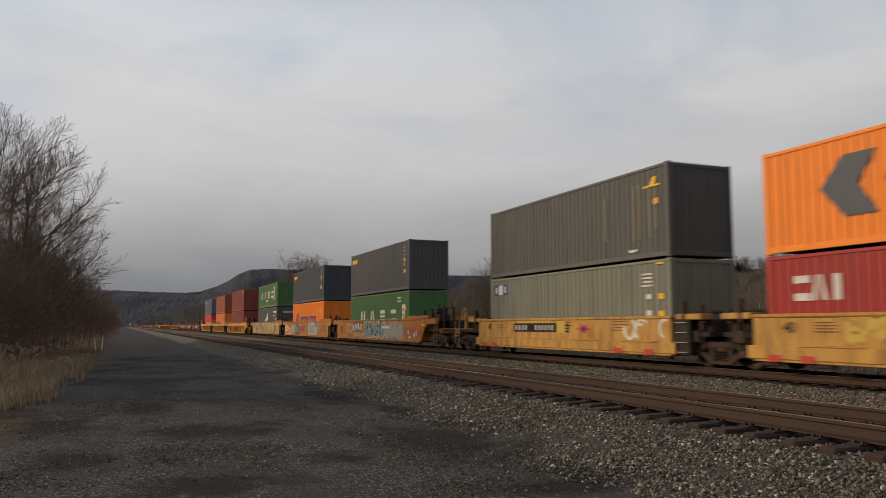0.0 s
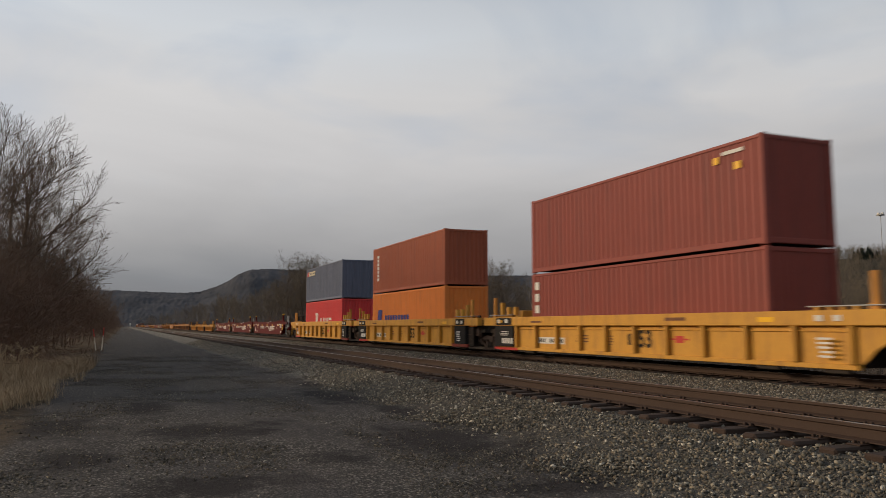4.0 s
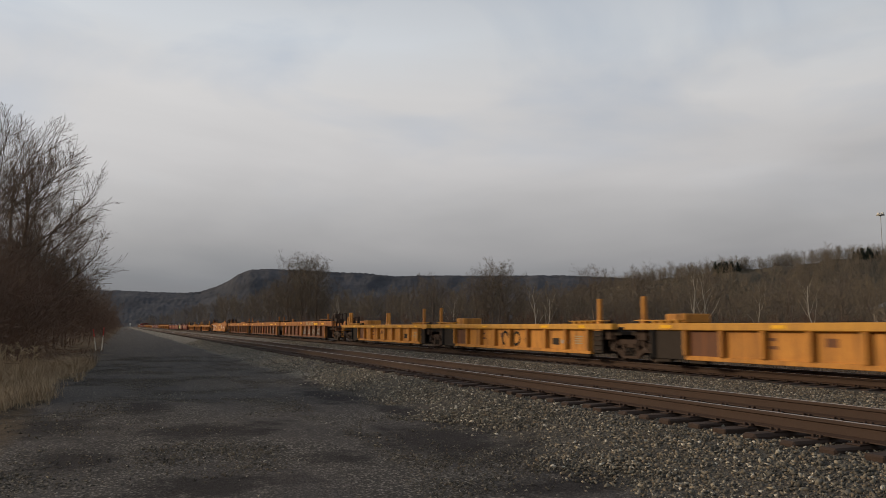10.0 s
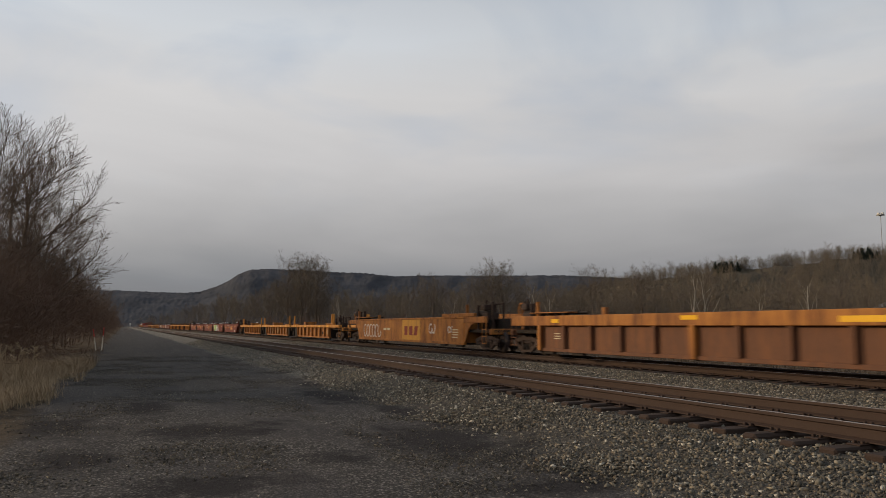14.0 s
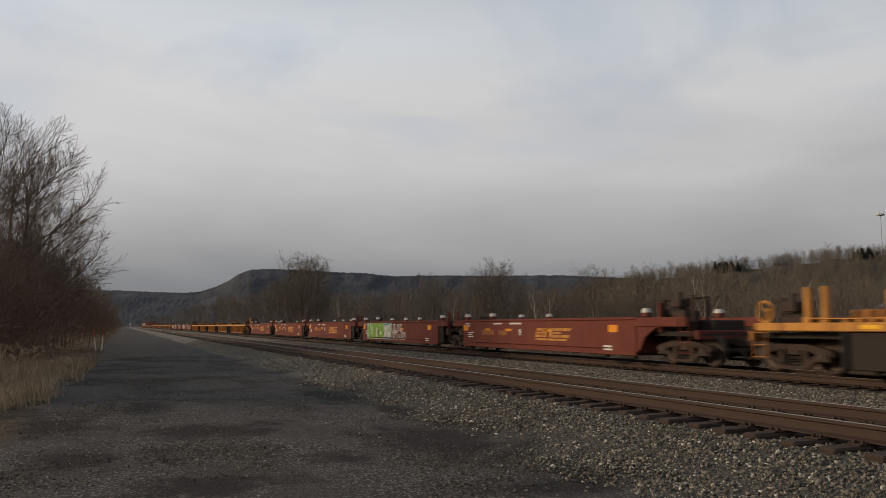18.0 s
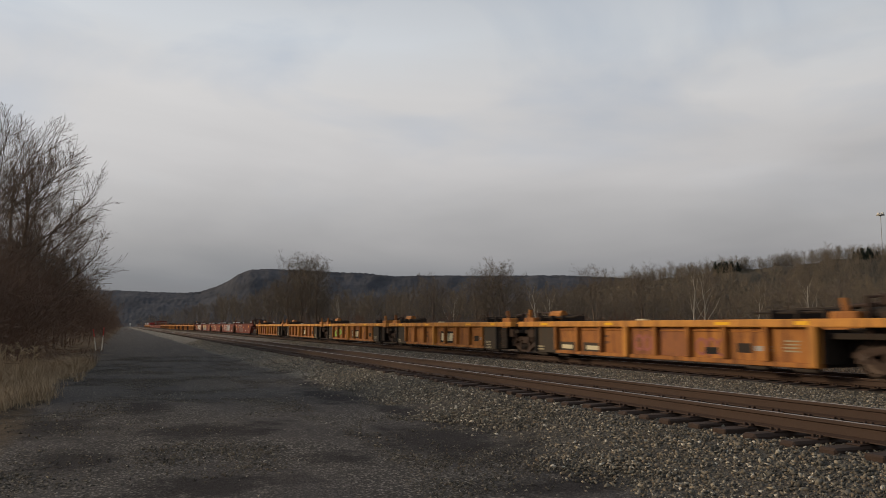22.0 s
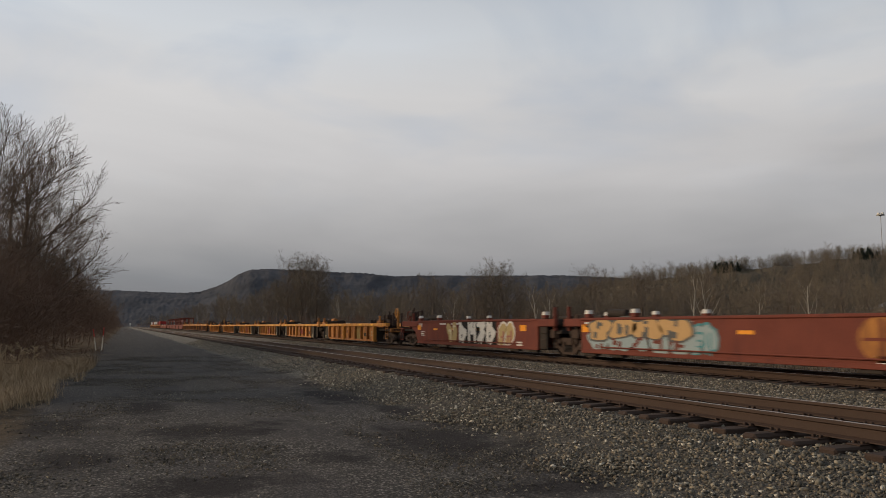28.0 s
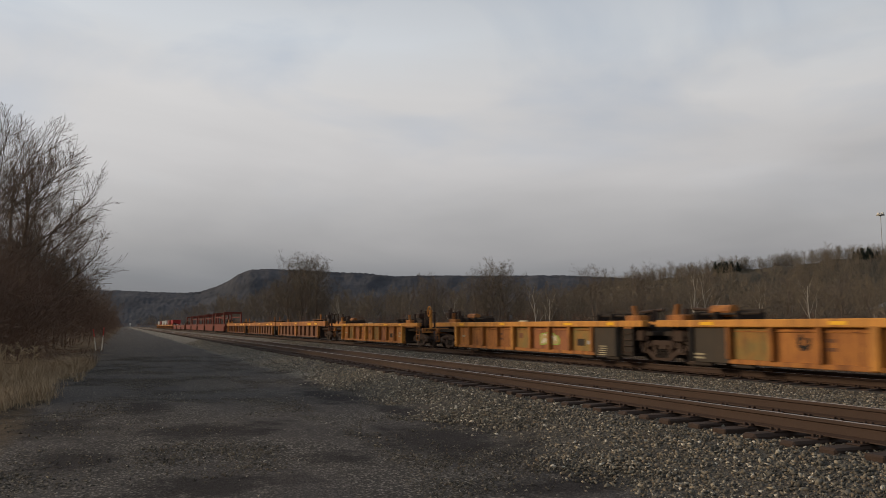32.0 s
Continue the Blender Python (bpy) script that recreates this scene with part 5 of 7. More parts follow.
                tank = Shape().rod((xw + d * .5, -.55, zt - .05), (xw + d * 1.55, -.55, zt - .05), .19, 12).box(xw + d * .9 - .05, xw + d * .9 + .05, -.7, -.4, 1.1, zt - .05, .01)
                part("brake_tank", tank, M_DARK, unit, "black air brake reservoir")
                wheel = Shape()
                for k in range(14):
                    a, b = 2 * math.pi * k / 14, 2 * math.pi * (k + 1) / 14
                    wheel.rod((inner + d * -.15 + .27 * math.cos(a), -.95, hz + .27 * math.sin(a)), (inner + d * -.15 + .27 * math.cos(b), -.95, hz + .27 * math.sin(b)), .034, 5)
                for k in range(3):
                    a = 2.1 * k + .3
                    wheel.rod((inner - d * .15, -.95, hz), (inner - d * .15 + .27 * math.cos(a), -.95, hz + .27 * math.sin(a)), .014, 5)
                part("handbrake_wheel", wheel, top, unit)
                part("handbrake_stand", Shape().box(inner - d * .15 - .06, inner - d * .15 + .06, -.93, -.8, 1.1, hz + .10, .015), top, unit)
    if lt == "A":
        make_truck(unit, -length / 2)
        art = Shape().box(-length / 2 - .5, -length / 2 + .5, -.28, .28, .78, 1.02, .03).rod((-length / 2, 0, .7), (-length / 2, 0, 1.1), .2, 12)
        part("articulation_joint", art, M_TRUCK, unit)
    # things that stand up at the ends
    style_posts = st["posts"]
    ends = [(x0, -1, lt), (x1, 1, rt)]
    if style == "gold53":
        for xw, d, kind in ends:
            if kind == "A":
                for off in (-.15, -.75, -1.35):
                    part("guide_post", Shape().box(xw + d * off - .09, xw + d * off + .09, -HALF + .04, -HALF + .2, zt + .08, zt + (.62 if off > -.5 else .42), .014), top, unit)
    if style_posts == "gold":
        post = cached(("post", style), lambda: Shape().box(-.07, .07, -.06, .06, 0, .86, .012).box(-.11, .11, -.09, .09, 0, .16, .012).mesh("guide_post", M_GOLD))
        for xw, d, kind in ends:
            for off in ((.45, .95) if kind == "C" else (.45,)):
                for side in ((-1, 1) if kind == "C" else (-1,)):
                    part("guide_post", post, None, unit, at=(xw + d * off, side * (HALF - .08), zt - .03))
            lug = cached(("lug", style, top.name), lambda: Shape().box(0, .12, -HALF - .02, -HALF + .16, 0, .075, .008).mesh("lock_lug", top))
            for k in (0, .35, .7, 1.05):
                part("lock_lug", lug, None, unit, at=(xw - d * (1.1 - k), 0, zt))
            part("walkway", Shape().box(*sorted((xw - d * 1.3, xw + d * .8)), -HALF - .03, -HALF + .30, zt + .075, zt + .105, .006), M_GREY if style == "gold53" else top, unit)
        part("lock_box", Shape().box(x0 - .55, x0 + .35, -.5, .5, zt, zt + .30, .03), wall, unit)
    if style_posts == "grate":
        for xw, d, kind in ends:
            g = Shape()
            for k in range(5):
                g.box(*sorted((xw + d * (.45 - .55 * k), xw + d * (.40 - .55 * k))), -HALF - .03, -HALF + .22, zt, zt + .10, .006)
            part("grate_bracket", g, M_DARK, unit)
            part("walkway", Shape().box(*sorted((xw + d * .7, xw - d * 2.1)), -HALF - .05, -HALF + .34, zt + .10, zt + .135, .006), M_GOLD_OLD, unit, "rusty grated walkway")
            part("guide_post", Shape().box(xw + d * .25 - .06, xw + d * .25 + .06, -HALF + .02, -HALF + .14, zt - .02, zt + .55, .012), top, unit)
            part("rod_rack", Shape().rod((xw + d * .5, -.6, zt + .16), (xw - d * 1.4, -.6, zt + .16), .05, 8).rod((xw + d * .5, -.3, zt + .12), (xw - d * 1.6, -.3, zt + .12), .05, 8), M_DARK, unit)
        part("bracket", Shape().box(x0 + 4.2, x0 + 4.42, -HALF - .02, -HALF + .12, zt, zt + .24, .015), top, unit)
    if style_posts == "short":
        for xw, d, kind in ends:
            part("guide_post", Shape().box(xw + d * .5 - .06, xw + d * .5 + .06, -HALF + .02, -HALF + .14, zt - .2, zt + .42, .012), M_TRUCK, unit)
            part("guide_post", Shape().box(xw + d * .9 - .05, xw + d * .9 + .05, -HALF + .3, -HALF + .42, 1.1, zt + .30, .012), M_TRUCK, unit)
            part("lock_box", Shape().box(*sorted((xw + d * .15, xw + d * 1.2)), -HALF + .05, -HALF + .5, zt - .12, zt + .05, .02), wall, unit)
            part("rod_rack", Shape().rod((xw + d * .2, -.6, zt + .10), (xw + d * 1.5, -.6, zt + .10), .06, 8), M_DARK, unit)
    if style in ("smooth53", "single", "crimson53"):
        hi = .15 if style != "crimson53" else .10
        for side in (-1, 1):
            part("raised_panel", Shape().box(x1 - 2.6, x1 + 1.25, *sorted((side * (HALF + .04), side * (HALF - .08))), zt - .01, zt + hi, .012), wall, unit)
            if style == "crimson53":
                part("raised_panel", Shape().box(x0 - 1.0, x0 + 2.3, *sorted((side * (HALF + .04), side * (HALF - .08))), zt - .01, zt + .09, .012), wall, unit)
    if style_posts == "tall":
        for xw, d, kind in ends:
            for off, mat, hh in ((.35, M_RED, .72), (.62, M_RED, .74)) if kind == "C" else ((-.75, M_RED, .72),):
                p = part("guide_post", Shape().box(xw + d * off - .08, xw + d * off + .08, -HALF + .02, -HALF + .16, zt - .05, zt + hh, .015), mat, unit)
                part("post_cap", Shape().box(xw + d * off - .085, xw + d * off + .085, -HALF + .01, -HALF + .17, zt + hh - .10, zt + hh + .01, .01), M_REFLECT, p, "yellow painted post tip")
            for off in ((1.7, 2.15) if kind == "C" else (.55,)):
                part("tube_post", Shape().rod((xw + d * off, -HALF + .3, 1.1), (xw + d * off, -HALF + .3, zt + .55), .06, 8), M_GREY, unit, "galvanised tube post")
            part("walkway", Shape().box(*sorted((xw - d * 2.0, xw + d * .2)), -HALF - .03, -HALF + .30, zt + .02, zt + .05, .006), M_DARK, unit)
            part("end_block", Shape().box(*sorted((xw - d * .2, xw + d * 1.0)), -HALF + .02, HALF - .02, 1.12, zt - .28, .02), wall, unit)
            if kind == "C" and d < 0:
                r = Shape()
                pts = [(xw - 1.9, zt - .1), (xw - 1.9, zt + .42), (xw - 1.65, zt + .68), (xw - .75, zt + .78)]
                for (ax, az), (bx, bz) in zip(pts, pts[1:]):
                    r.rod((ax, -HALF + .06, az), (bx, -HALF + .06, bz), .035, 8)
                part("handrail", r, M_GREY, unit, "bent galvanised handrail")
        for fx in (.12, .62):
            part("lock_plate", Shape().box(x0 + (x1 - x0) * fx - .18, x0 + (x1 - x0) * fx + .18, -HALF - .01, -HALF + .1, zt, zt + .06, .01), M_WHITE, unit)
    if style_posts == "caps":
        ped = cached("cap_ped", lambda: Shape().box(-.12, .12, -.10, .10, 0, .14, .015).mesh("bracket", M_RED_OLD))
        cap = cached("cap_top", lambda: Shape().add([(-.11, -.10, .13), (.11, -.10, .13), (.11, .10, .13), (-.11, .10, .13), (-.08, -.08, .26), (.08, -.08, .26), (.08, .08, .26), (-.08, .08, .26)],
                                                    [(0, 1, 2, 3), (4, 5, 6, 7), (0, 1, 5, 4), (1, 2, 6, 5), (2, 3, 7, 6), (3, 0, 4, 7)]).mesh("bracket_cap", M_WHITE))
        part("brake_tank", Shape().rod((x0 + .9, -.9, zt + .16), (x0 + 1.9, -.9, zt + .12), .14, 12), M_DARK, unit, "black air brake reservoir")
        for px in (x0 + .4, x0 + 3.0, x1 + .5):
            for side in (-1, 1):
                p = part("bracket", ped, None, unit, at=(px, side * (HALF - .06), zt))
                part("bracket_cap", cap, None, p, "white painted bracket cap")
        for xw, d, kind in ends:
            part("rod_rack", Shape().rod((xw + d * .9, -.5, zt + .02), (xw + d * .1, -.5, zt + .02), .08, 8).box(*sorted((xw + d * .05, xw + d * 1.1)), -1.2, -.9, zt - .3, zt - .02, .03), M_DARK, unit)
            part("guide_post", Shape().box(xw + d * 1.05 - .05, xw + d * 1.05 + .05, -HALF + .1, -HALF + .22, 1.1, zt + .42, .012), M_RED_OLD, unit)
        part("pipe_run", Shape().rod((x0 + 1.2, -HALF - .04, zb + .22), (x1 - 1.6, -HALF - .04, zb + .22), .025, 6), M_RED_OLD, unit)
    if style_posts == "rack":
        for xw, d, kind in ends:
            g = Shape()
            for k, yy in enumerate((-1.1, -.75, -.4)):
                g.rod((xw + d * .3, yy, zt + .16 + .05 * k), (xw - d * (2.3 - .3 * k), yy, zt + .16 + .05 * k), .035, 6)
            for k in (0, .8, 1.6):
                g.box(*sorted((xw - d * k, xw - d * k - .07)), -1.25, -.25, zt - .02, zt + .22, .008)
            part("rod_rack", g, M_DARK, unit, "black rack of connector rods")
            part("lock_box", Shape().box(*sorted((xw + d * .25, xw + d * 1.0)), -HALF + .02, -HALF + .42, zt - .04, zt + .16, .03), M_GOLD_OLD, unit)
            lean = Shape().plate([(xw + d * .72 - .06, zt), (xw + d * .72 + .06, zt), (xw + d * .60 + .05, zt + .46), (xw + d * .60 - .05, zt + .46)], -HALF + .05, -HALF + .17)
            part("guide_post", lean, M_GOLD_OLD, unit)
            part("release_lever", Shape().rod((xw + d * .9, -.8, zt - .05), (xw + d * .9, -.8, zt + .34), .09, 10).rod((xw - d * .2, -.5, zt + .28), (xw + d * 1.0, -.5, zt + .34), .05, 8), M_TRUCK, unit, "rusty lever and rod")
        tank = Shape().rod((x0 + .35, -.9, zt + .24), (x0 + 1.15, -.9, zt + .24), .17, 12)
        part("brake_tank", tank, M_GOLD_OLD, unit, "yellow air brake reservoir")
        for fx in (.5,):
            part("lock_plate", Shape().box((x0 + x1) / 2 - .22, (x0 + x1) / 2 + .22, -HALF - .03, -HALF + .14, zt, zt + .05, .01), M_CREAM, unit)
    if style_posts == "gantry":
        for fx in (.04, .96):
            x = x0 + (x1 - x0) * fx
            for side in (-1, 1):
                part("frame_upright", Shape().box(x - .3, x + .3, *sorted((side * 1.2, side * 1.42)), zt - .1, 3.5, .03), M_RED_OLD, unit)
            part("frame_crossbar", Shape().box(x - .2, x + .2, -1.3, 1.3, 3.2, 3.5, .03), M_RED_OLD, unit)
        for side in (-1, 1):
            part("frame_rail", Shape().box(x0, x1, *sorted((side * 1.2, side * 1.4)), 2.6, 2.75, .02), M_RED_OLD, unit)
    stencils(unit, style, x0, x1, zb, zt, zc)
    return unit


def stencils(unit, style, x0, x1, zb, zt, zc):
    """Painted markings that every unit of a kind carries on its near side."""
    y = -HALF + (BACK if STYLES[style]["ribs"] else 0)
    if style == "gold53":
        bars(unit, y, [(x0 + 4.15, .74, 2.1, .24)], M_WHITE, "number_board")
        bars(unit, y - .006, [(x0 + 3.25 + .17 * k, .74, .10, .14) for k in range(4)] + [(x0 + 4.2 + .17 * k, .74, .10, .14) for k in range(6)], M_BLACKPAINT)
        letters(unit, "53", x0 + 9.9, y, .86, .72, M_BLACKPAINT)
        bars(unit, y, [(x0 + 9.1, .86, .16, .36)], M_BLACKPAINT)
        bars(unit, y, text_rows(x0 + 6.4, .95, .9, 3, seed=4) + text_rows(x0 + 8.0, .95, .4, 4, .035, .09, 5), M_BROWN)
        bars(unit, y, [(x0 + 11.5, .90, .8, .05), (x0 + 11.5, .90, .36, .2)], M_REDPAINT)
        bars(unit, -HALF - .102, [(x0 + 3.4, zt - .2, .8, .07), (x0 + 11.5, zt - .16, .9, .09)], M_BROWN)
        bars(unit, -HALF - .102, [(x0 + .3, zt - .18, .4, .14), (x1 - 2.5, zt - .2, .5, .12)], M_REFLECT, "reflector")
        part("step_sill", Shape().box(x0 - .3, x0 + 1.7, -HALF - .04, -HALF + .06, zb - .02, zb + .09, .01), M_REDPAINT, unit, "red painted step sill")
        bars(unit, -HALF - .114, text_rows(x1 - .75, 1.0, .42, 5, .05, .10, 8) + [(x0 + .62 + .25 * k, .68, .17, .22) for k in range(4)] + text_rows(x0 + .75, 1.05, .7, 3, .03, .07, 9) +
             [(x0 + .2, zt - .16, .22, .14), (x0 + .9, zt - .16, .24, .14), (x1 - .9, zt - .18, .2, .14), (x1 - .4, zt - .18, .2, .14)], M_WHITE)
    if style == "tier":
        letters(unit, "40", x0 + 1.15, y, 1.23, .36, M_PANEL)
        bars(unit, y, [(x0 + 1.75, 1.49, 1.6, .04)] + text_rows(x0 + 2.2, 1.36, .7, 4, .025, .07, 31), M_BROWN)
        bars(unit, y, text_rows(x1 - 2.5, 1.42, .9, 4, .03, .09, 3) + text_rows(x0 + 7.6, 1.4, .5, 2, .04, .1, 9), M_BROWN)
        lid = Shape()
        for k in range(4 if x1 - x0 > 12.9 else 3):
            lid.box(x0 + 1.43 + 3.12 * k, x0 + 3.16 + 3.12 * k, y - .07, y, .79, .835, .008)
        part("step_ledge", lid, M_GOLD_TAN, unit)
        part("ladder_panel", Shape().box(x1 + .04, x1 + .72, y + .06, y + .16, .46, 1.5, .01), M_DARK, unit)
        for k in range(4):
            part("rung", Shape().box(x1 + .16, x1 + .62, y + .01, y + .04, .52 + .28 * k, .55 + .28 * k, .006), M_GREY, unit)
        bars(unit, y - .055, [(x1 - 1.0, .50, .45, .17), (x1 - 2.6, .50, .45, .17), (x0 + .7, .50, .4, .17), (x0 + 1.7, .5, .4, .17)], M_REDPAINT)
    if style == "crimson53":
        letters(unit, "53", x0 + .95, y, .85, .60, M_WHITE)
        bars(unit, y, [(x0 + 2.0, .68, .8, .06)], M_WHITE)
        for a, n in ((4.48, 4), (5.84, 5)):
            bars(unit, y, [(x0 + a + .27 * k, 1.20, .20, .07) for k in range(n)] + [(x0 + a + .27 * k, 1.03, .20, .06) for k in range(n)] + [(x0 + a - .07 + .27 * k, 1.11, .05, .24) for k in range(n)], M_WHITE, label="worn white stencilled reporting marks")
        bars(unit, y, [(x0 + 9.3, 1.62, 1.35, .07), (x0 + 9.1, 1.21, 1.3, .07)], M_WHITE)
        bars(unit, y, [(x0 + 9.95, 1.27, .44, .035), (x0 + 9.95, .94, .44, .035), (x0 + 9.74, 1.1, .035, .30), (x0 + 10.16, 1.1, .035, .30), (x0 + 9.95, 1.15, .26, .05), (x0 + 9.95, 1.05, .26, .05)], M_WHITE, label="white outlined data box")
        figures(unit, x0 + 10.95, 1.10, ("stack", "twin", "stack", "pair"), .66, .34, .74, M_WHITE, "white slanted emblem shape", y, .14)
        part("emblem", Shape().plate([(x0 + 10.35, .76), (x0 + 13.4, .865), (x0 + 13.4, .885), (x0 + 10.42, .89)], y - .006, y + .004), M_WHITE, unit, "white tapering bar under the emblem")
        bars(unit, y, [(x0 + 15.3, 1.38, .25, .22), (x0 + 16.0, 1.42, .22, .14), (x0 + 16.5, 1.42, .22, .14), (x0 + .55, 1.46, .22, .12), (x0 + 1.5, 1.46, .22, .12), (x0 + 2.05, 1.46, .22, .12), (x0 + 2.75, 1.43, .2, .22)] +
             text_rows(x0 - .15, 1.48, .5, 4, .045, .10, 2) + text_rows(x0 + 3.2, 1.51, .5, 4, .03, .06, 12) + text_rows(x1 - .35, 1.42, .9, 4, .05, .10, 6) + text_rows(x1 - .3, .72, .8, 2, .06, .10, 7), M_WHITE)
        bars(unit, y, [(x0 + 2.75, 1.10, .22, .16), (x0 + 14.9, 1.1, .2, .16)], M_CREAM)
        bars(unit, y, [(x0 - .75, 1.42, .42, .26), (x0 + 2.35, 1.36, .5, .11), (x0 + 5.7, 1.37, .55, .11), (x0 + 9.02, 1.37, .5, .11), (x0 + 12.2, 1.37, .6, .11), (x0 + 15.6, 1.33, .6, .13), (x1 + .45, 1.42, .34, .3), (x1 + .45, 1.02, .34, .3)],
             M_REFLECT, "reflector")
    if style == "red40":
        bars(unit, y, [(x0 + 2.6, 1.12, .5, .10), (x0 + 4.6, 1.12, .55, .10), (x0 + 7.7, 1.12, .55, .10), (x1 - 1.2, 1.20, .5, .24), (x0 + .3, 1.20, .5, .26)], M_ORANGE, "reflector")
        bars(unit, y, [(x0 + 3.6, 1.38, .8, .06), (x0 + 5.2, 1.38, 1.0, .07)] + text_rows(x0 + .8, .98, .55, 3, .04, .09, 2) + text_rows(x1 - 1.5, .62, .6, 3, .06, .10, 4) + text_rows(x0 + .45, 1.38, .5, 2, .05, .1, 5), M_WHITE)
    if style in ("amber40", "gold40"):
        bars(unit, y, text_rows(x1 - .85, .92, .5, 4, .035, .08, 6) + text_rows(x0 + .7, .82, .45, 1, .09, .1, 7), M_FADED)
        bars(unit, -HALF - .102, [(x0 + .8, zt - .10, .5, .09), (x0 + 5.0, zt - .10, .45, .08), (x1 - 3.0, zt - .1, .55, .08), (x1 - .4, zt - .1, .4, .09)], M_REFLECT, "reflector")
        bars(unit, y, [(x1 - 2.4, .72, .5, .24)], M_DARK)
        bars(unit, y, [(x1 - 1.75, .72, .55, .13)], M_GREY)
        bars(unit, y, text_rows(x0 + 4.6, .95, .4, 2, .08, .2, 11) + text_rows(x0 + 6.4, .9, .35, 1, .2, .2, 12), M_BROWN)
    if style == "rusty53":
        bars(unit, -HALF - .102, [(x0 + 1.3, zt - .2, .5, .14), (x0 + 8.6, zt - .14, .7, .12), (x1 - 3.2, zt - .22, 1.3, .14), (x1 - .8, zt - .2, .8, .14)], M_REFLECT, "reflector")
        bars(unit, y, text_rows(x1 - 2.2, .95, .6, 5, .03, .1, 3) + text_rows(x0 + 1.2, 1.0, .5, 3, .03, .09, 4), M_CREAM)
    if style == "single":
        bars(unit, y, [(x0 + 10.2, 1.05, 2.9, 1.24)], M_GOLD_CLEAN, "paint_patch", "fresh yellow paint patch")
        bars(unit, y - .006, [(x0 + 9.4, 1.02, .5, .5), (x0 + 10.2, 1.02, .5, .5), (x0 + 11.0, 1.02, .5, .5, .08)], M_DULLRED, "emblem", "dull red block emblem")
        bars(unit, y, [(x0 + 5.6, 1.1, .5, .12), (x0 + 6.3, 1.1, .5, .12)] + text_rows(x1 - 1.0, 1.1, .7, 4, .05, .12, 5), M_CREAM)


# ---------------- containers ----------------
CL, CW, CH = 12.192, 2.438, 2.896      # tall boxes
STD = 2.591             # height of an ordinary box


def corrugated(length, z0, z1, depth=.036, pitch=.2775):
    n = max(3, round(length / pitch))
    p = length / n
    pts = []
    for i in range(n):
        a = -length / 2 + i * p
        pts += [(a, 0), (a + p * .36, 0), (a + p * .5, depth), (a + p * .86, depth)]
    pts.append((length / 2, 0))
    v = [(x, y, z0) for x, y in pts] + [(x, y, z1) for x, y in pts]
    m = len(pts)
    return Shape().add(v, [(i, i + 1, m + i + 1, m + i) for i in range(m - 1)])


def paint_of(name, colour, wear=.4):
    return material("container_" + name, colour, tuple(c * .8 for c in colour), .55, scale=1.2, fine=30, amount=.45, bump=.04,
                    streak=tuple(c * .5 + .02 for c in colour), streak_amount=wear, streak_scale=(2.2, 2.2, .12), edge=(.5, .62))


def container_meshes(mat, CH):
    def make():
        side = corrugated(CL - .26, .17, CH - .10)
        near = side.mesh("side_panel", mat)
        near.transform(Matrix.Translation((0, -CW / 2 + .012, 0)))
        far = corrugated(CL - .26, .17, CH - .10).mesh("side_panel", mat)
        far.transform(Matrix.Translation((0, CW / 2 - .012, 0)) @ Matrix.Rotation(math.pi, 4, "Z"))
        end = corrugated(CW - .26, .17, CH - .12, .045, .25).mesh("end_panel", mat)
        end.transform(Matrix.Translation((CL / 2 - .015, 0, 0)) @ Matrix.Rotation(math.pi / 2, 4, "Z"))
        post = Shape().box(-.085, .085, -.085, .085, .1, CH - .1, .015).mesh("corner_post", mat)
        cast = Shape().box(-.089, .089, -.081, .081, -.059, .059, .012).mesh("corner_casting", mat)
        roof = Shape()
        for k in range(22):
            roof.box(-CL / 2 + .2 + .535 * k, -CL / 2 + .2 + .535 * k + .40, -CW / 2 + .07, CW / 2 - .07, CH - .045, CH - .018, .006)
        roof.box(-CL / 2 + .05, CL / 2 - .05, -CW / 2 + .05, CW / 2 - .05, CH - .07, CH - .035, 0)
        rail_t = Shape().box(-CL / 2 + .08, CL / 2 - .08, -.035, .035, CH - .11, CH - .025, .01).mesh("top_rail", mat)
        rail_b = Shape().box(-CL / 2 + .08, CL / 2 - .08, -.03, .03, .03, .185, .01).mesh("bottom_rail", mat)
        head = Shape().box(CL / 2 - .10, CL / 2 - .005, -CW / 2 + .1, CW / 2 - .1, CH - .14, CH - .02, .012).mesh("end_header", mat)
        sill = Shape().box(CL / 2 - .10, CL / 2 - .005, -CW / 2 + .1, CW / 2 - .1, .04, .19, .012).mesh("end_sill", mat)
        door = Shape().box(-CL / 2 + .01, -CL / 2 + .06, -CW / 2 + .1, -.01, .15, CH - .1, .01).mesh("door", mat)
        rods = Shape()
        for yy in (-.95, -.35):
            rods.rod((-CL / 2 - .01, yy, .12), (-CL / 2 - .01, yy, CH - .1), .017, 8)
        floor = Shape().box(-CL / 2 + .1, CL / 2 - .1, -CW / 2 + .08, CW / 2 - .08, .06, .16, 0)
        return near, far, end, post, cast, roof.mesh("roof", mat), rail_t, rail_b, head, sill, door, rods.mesh("locking_rods", M_GREY), floor.mesh("underframe", M_DARK)
    return cached(("container", mat.name, CH), make)


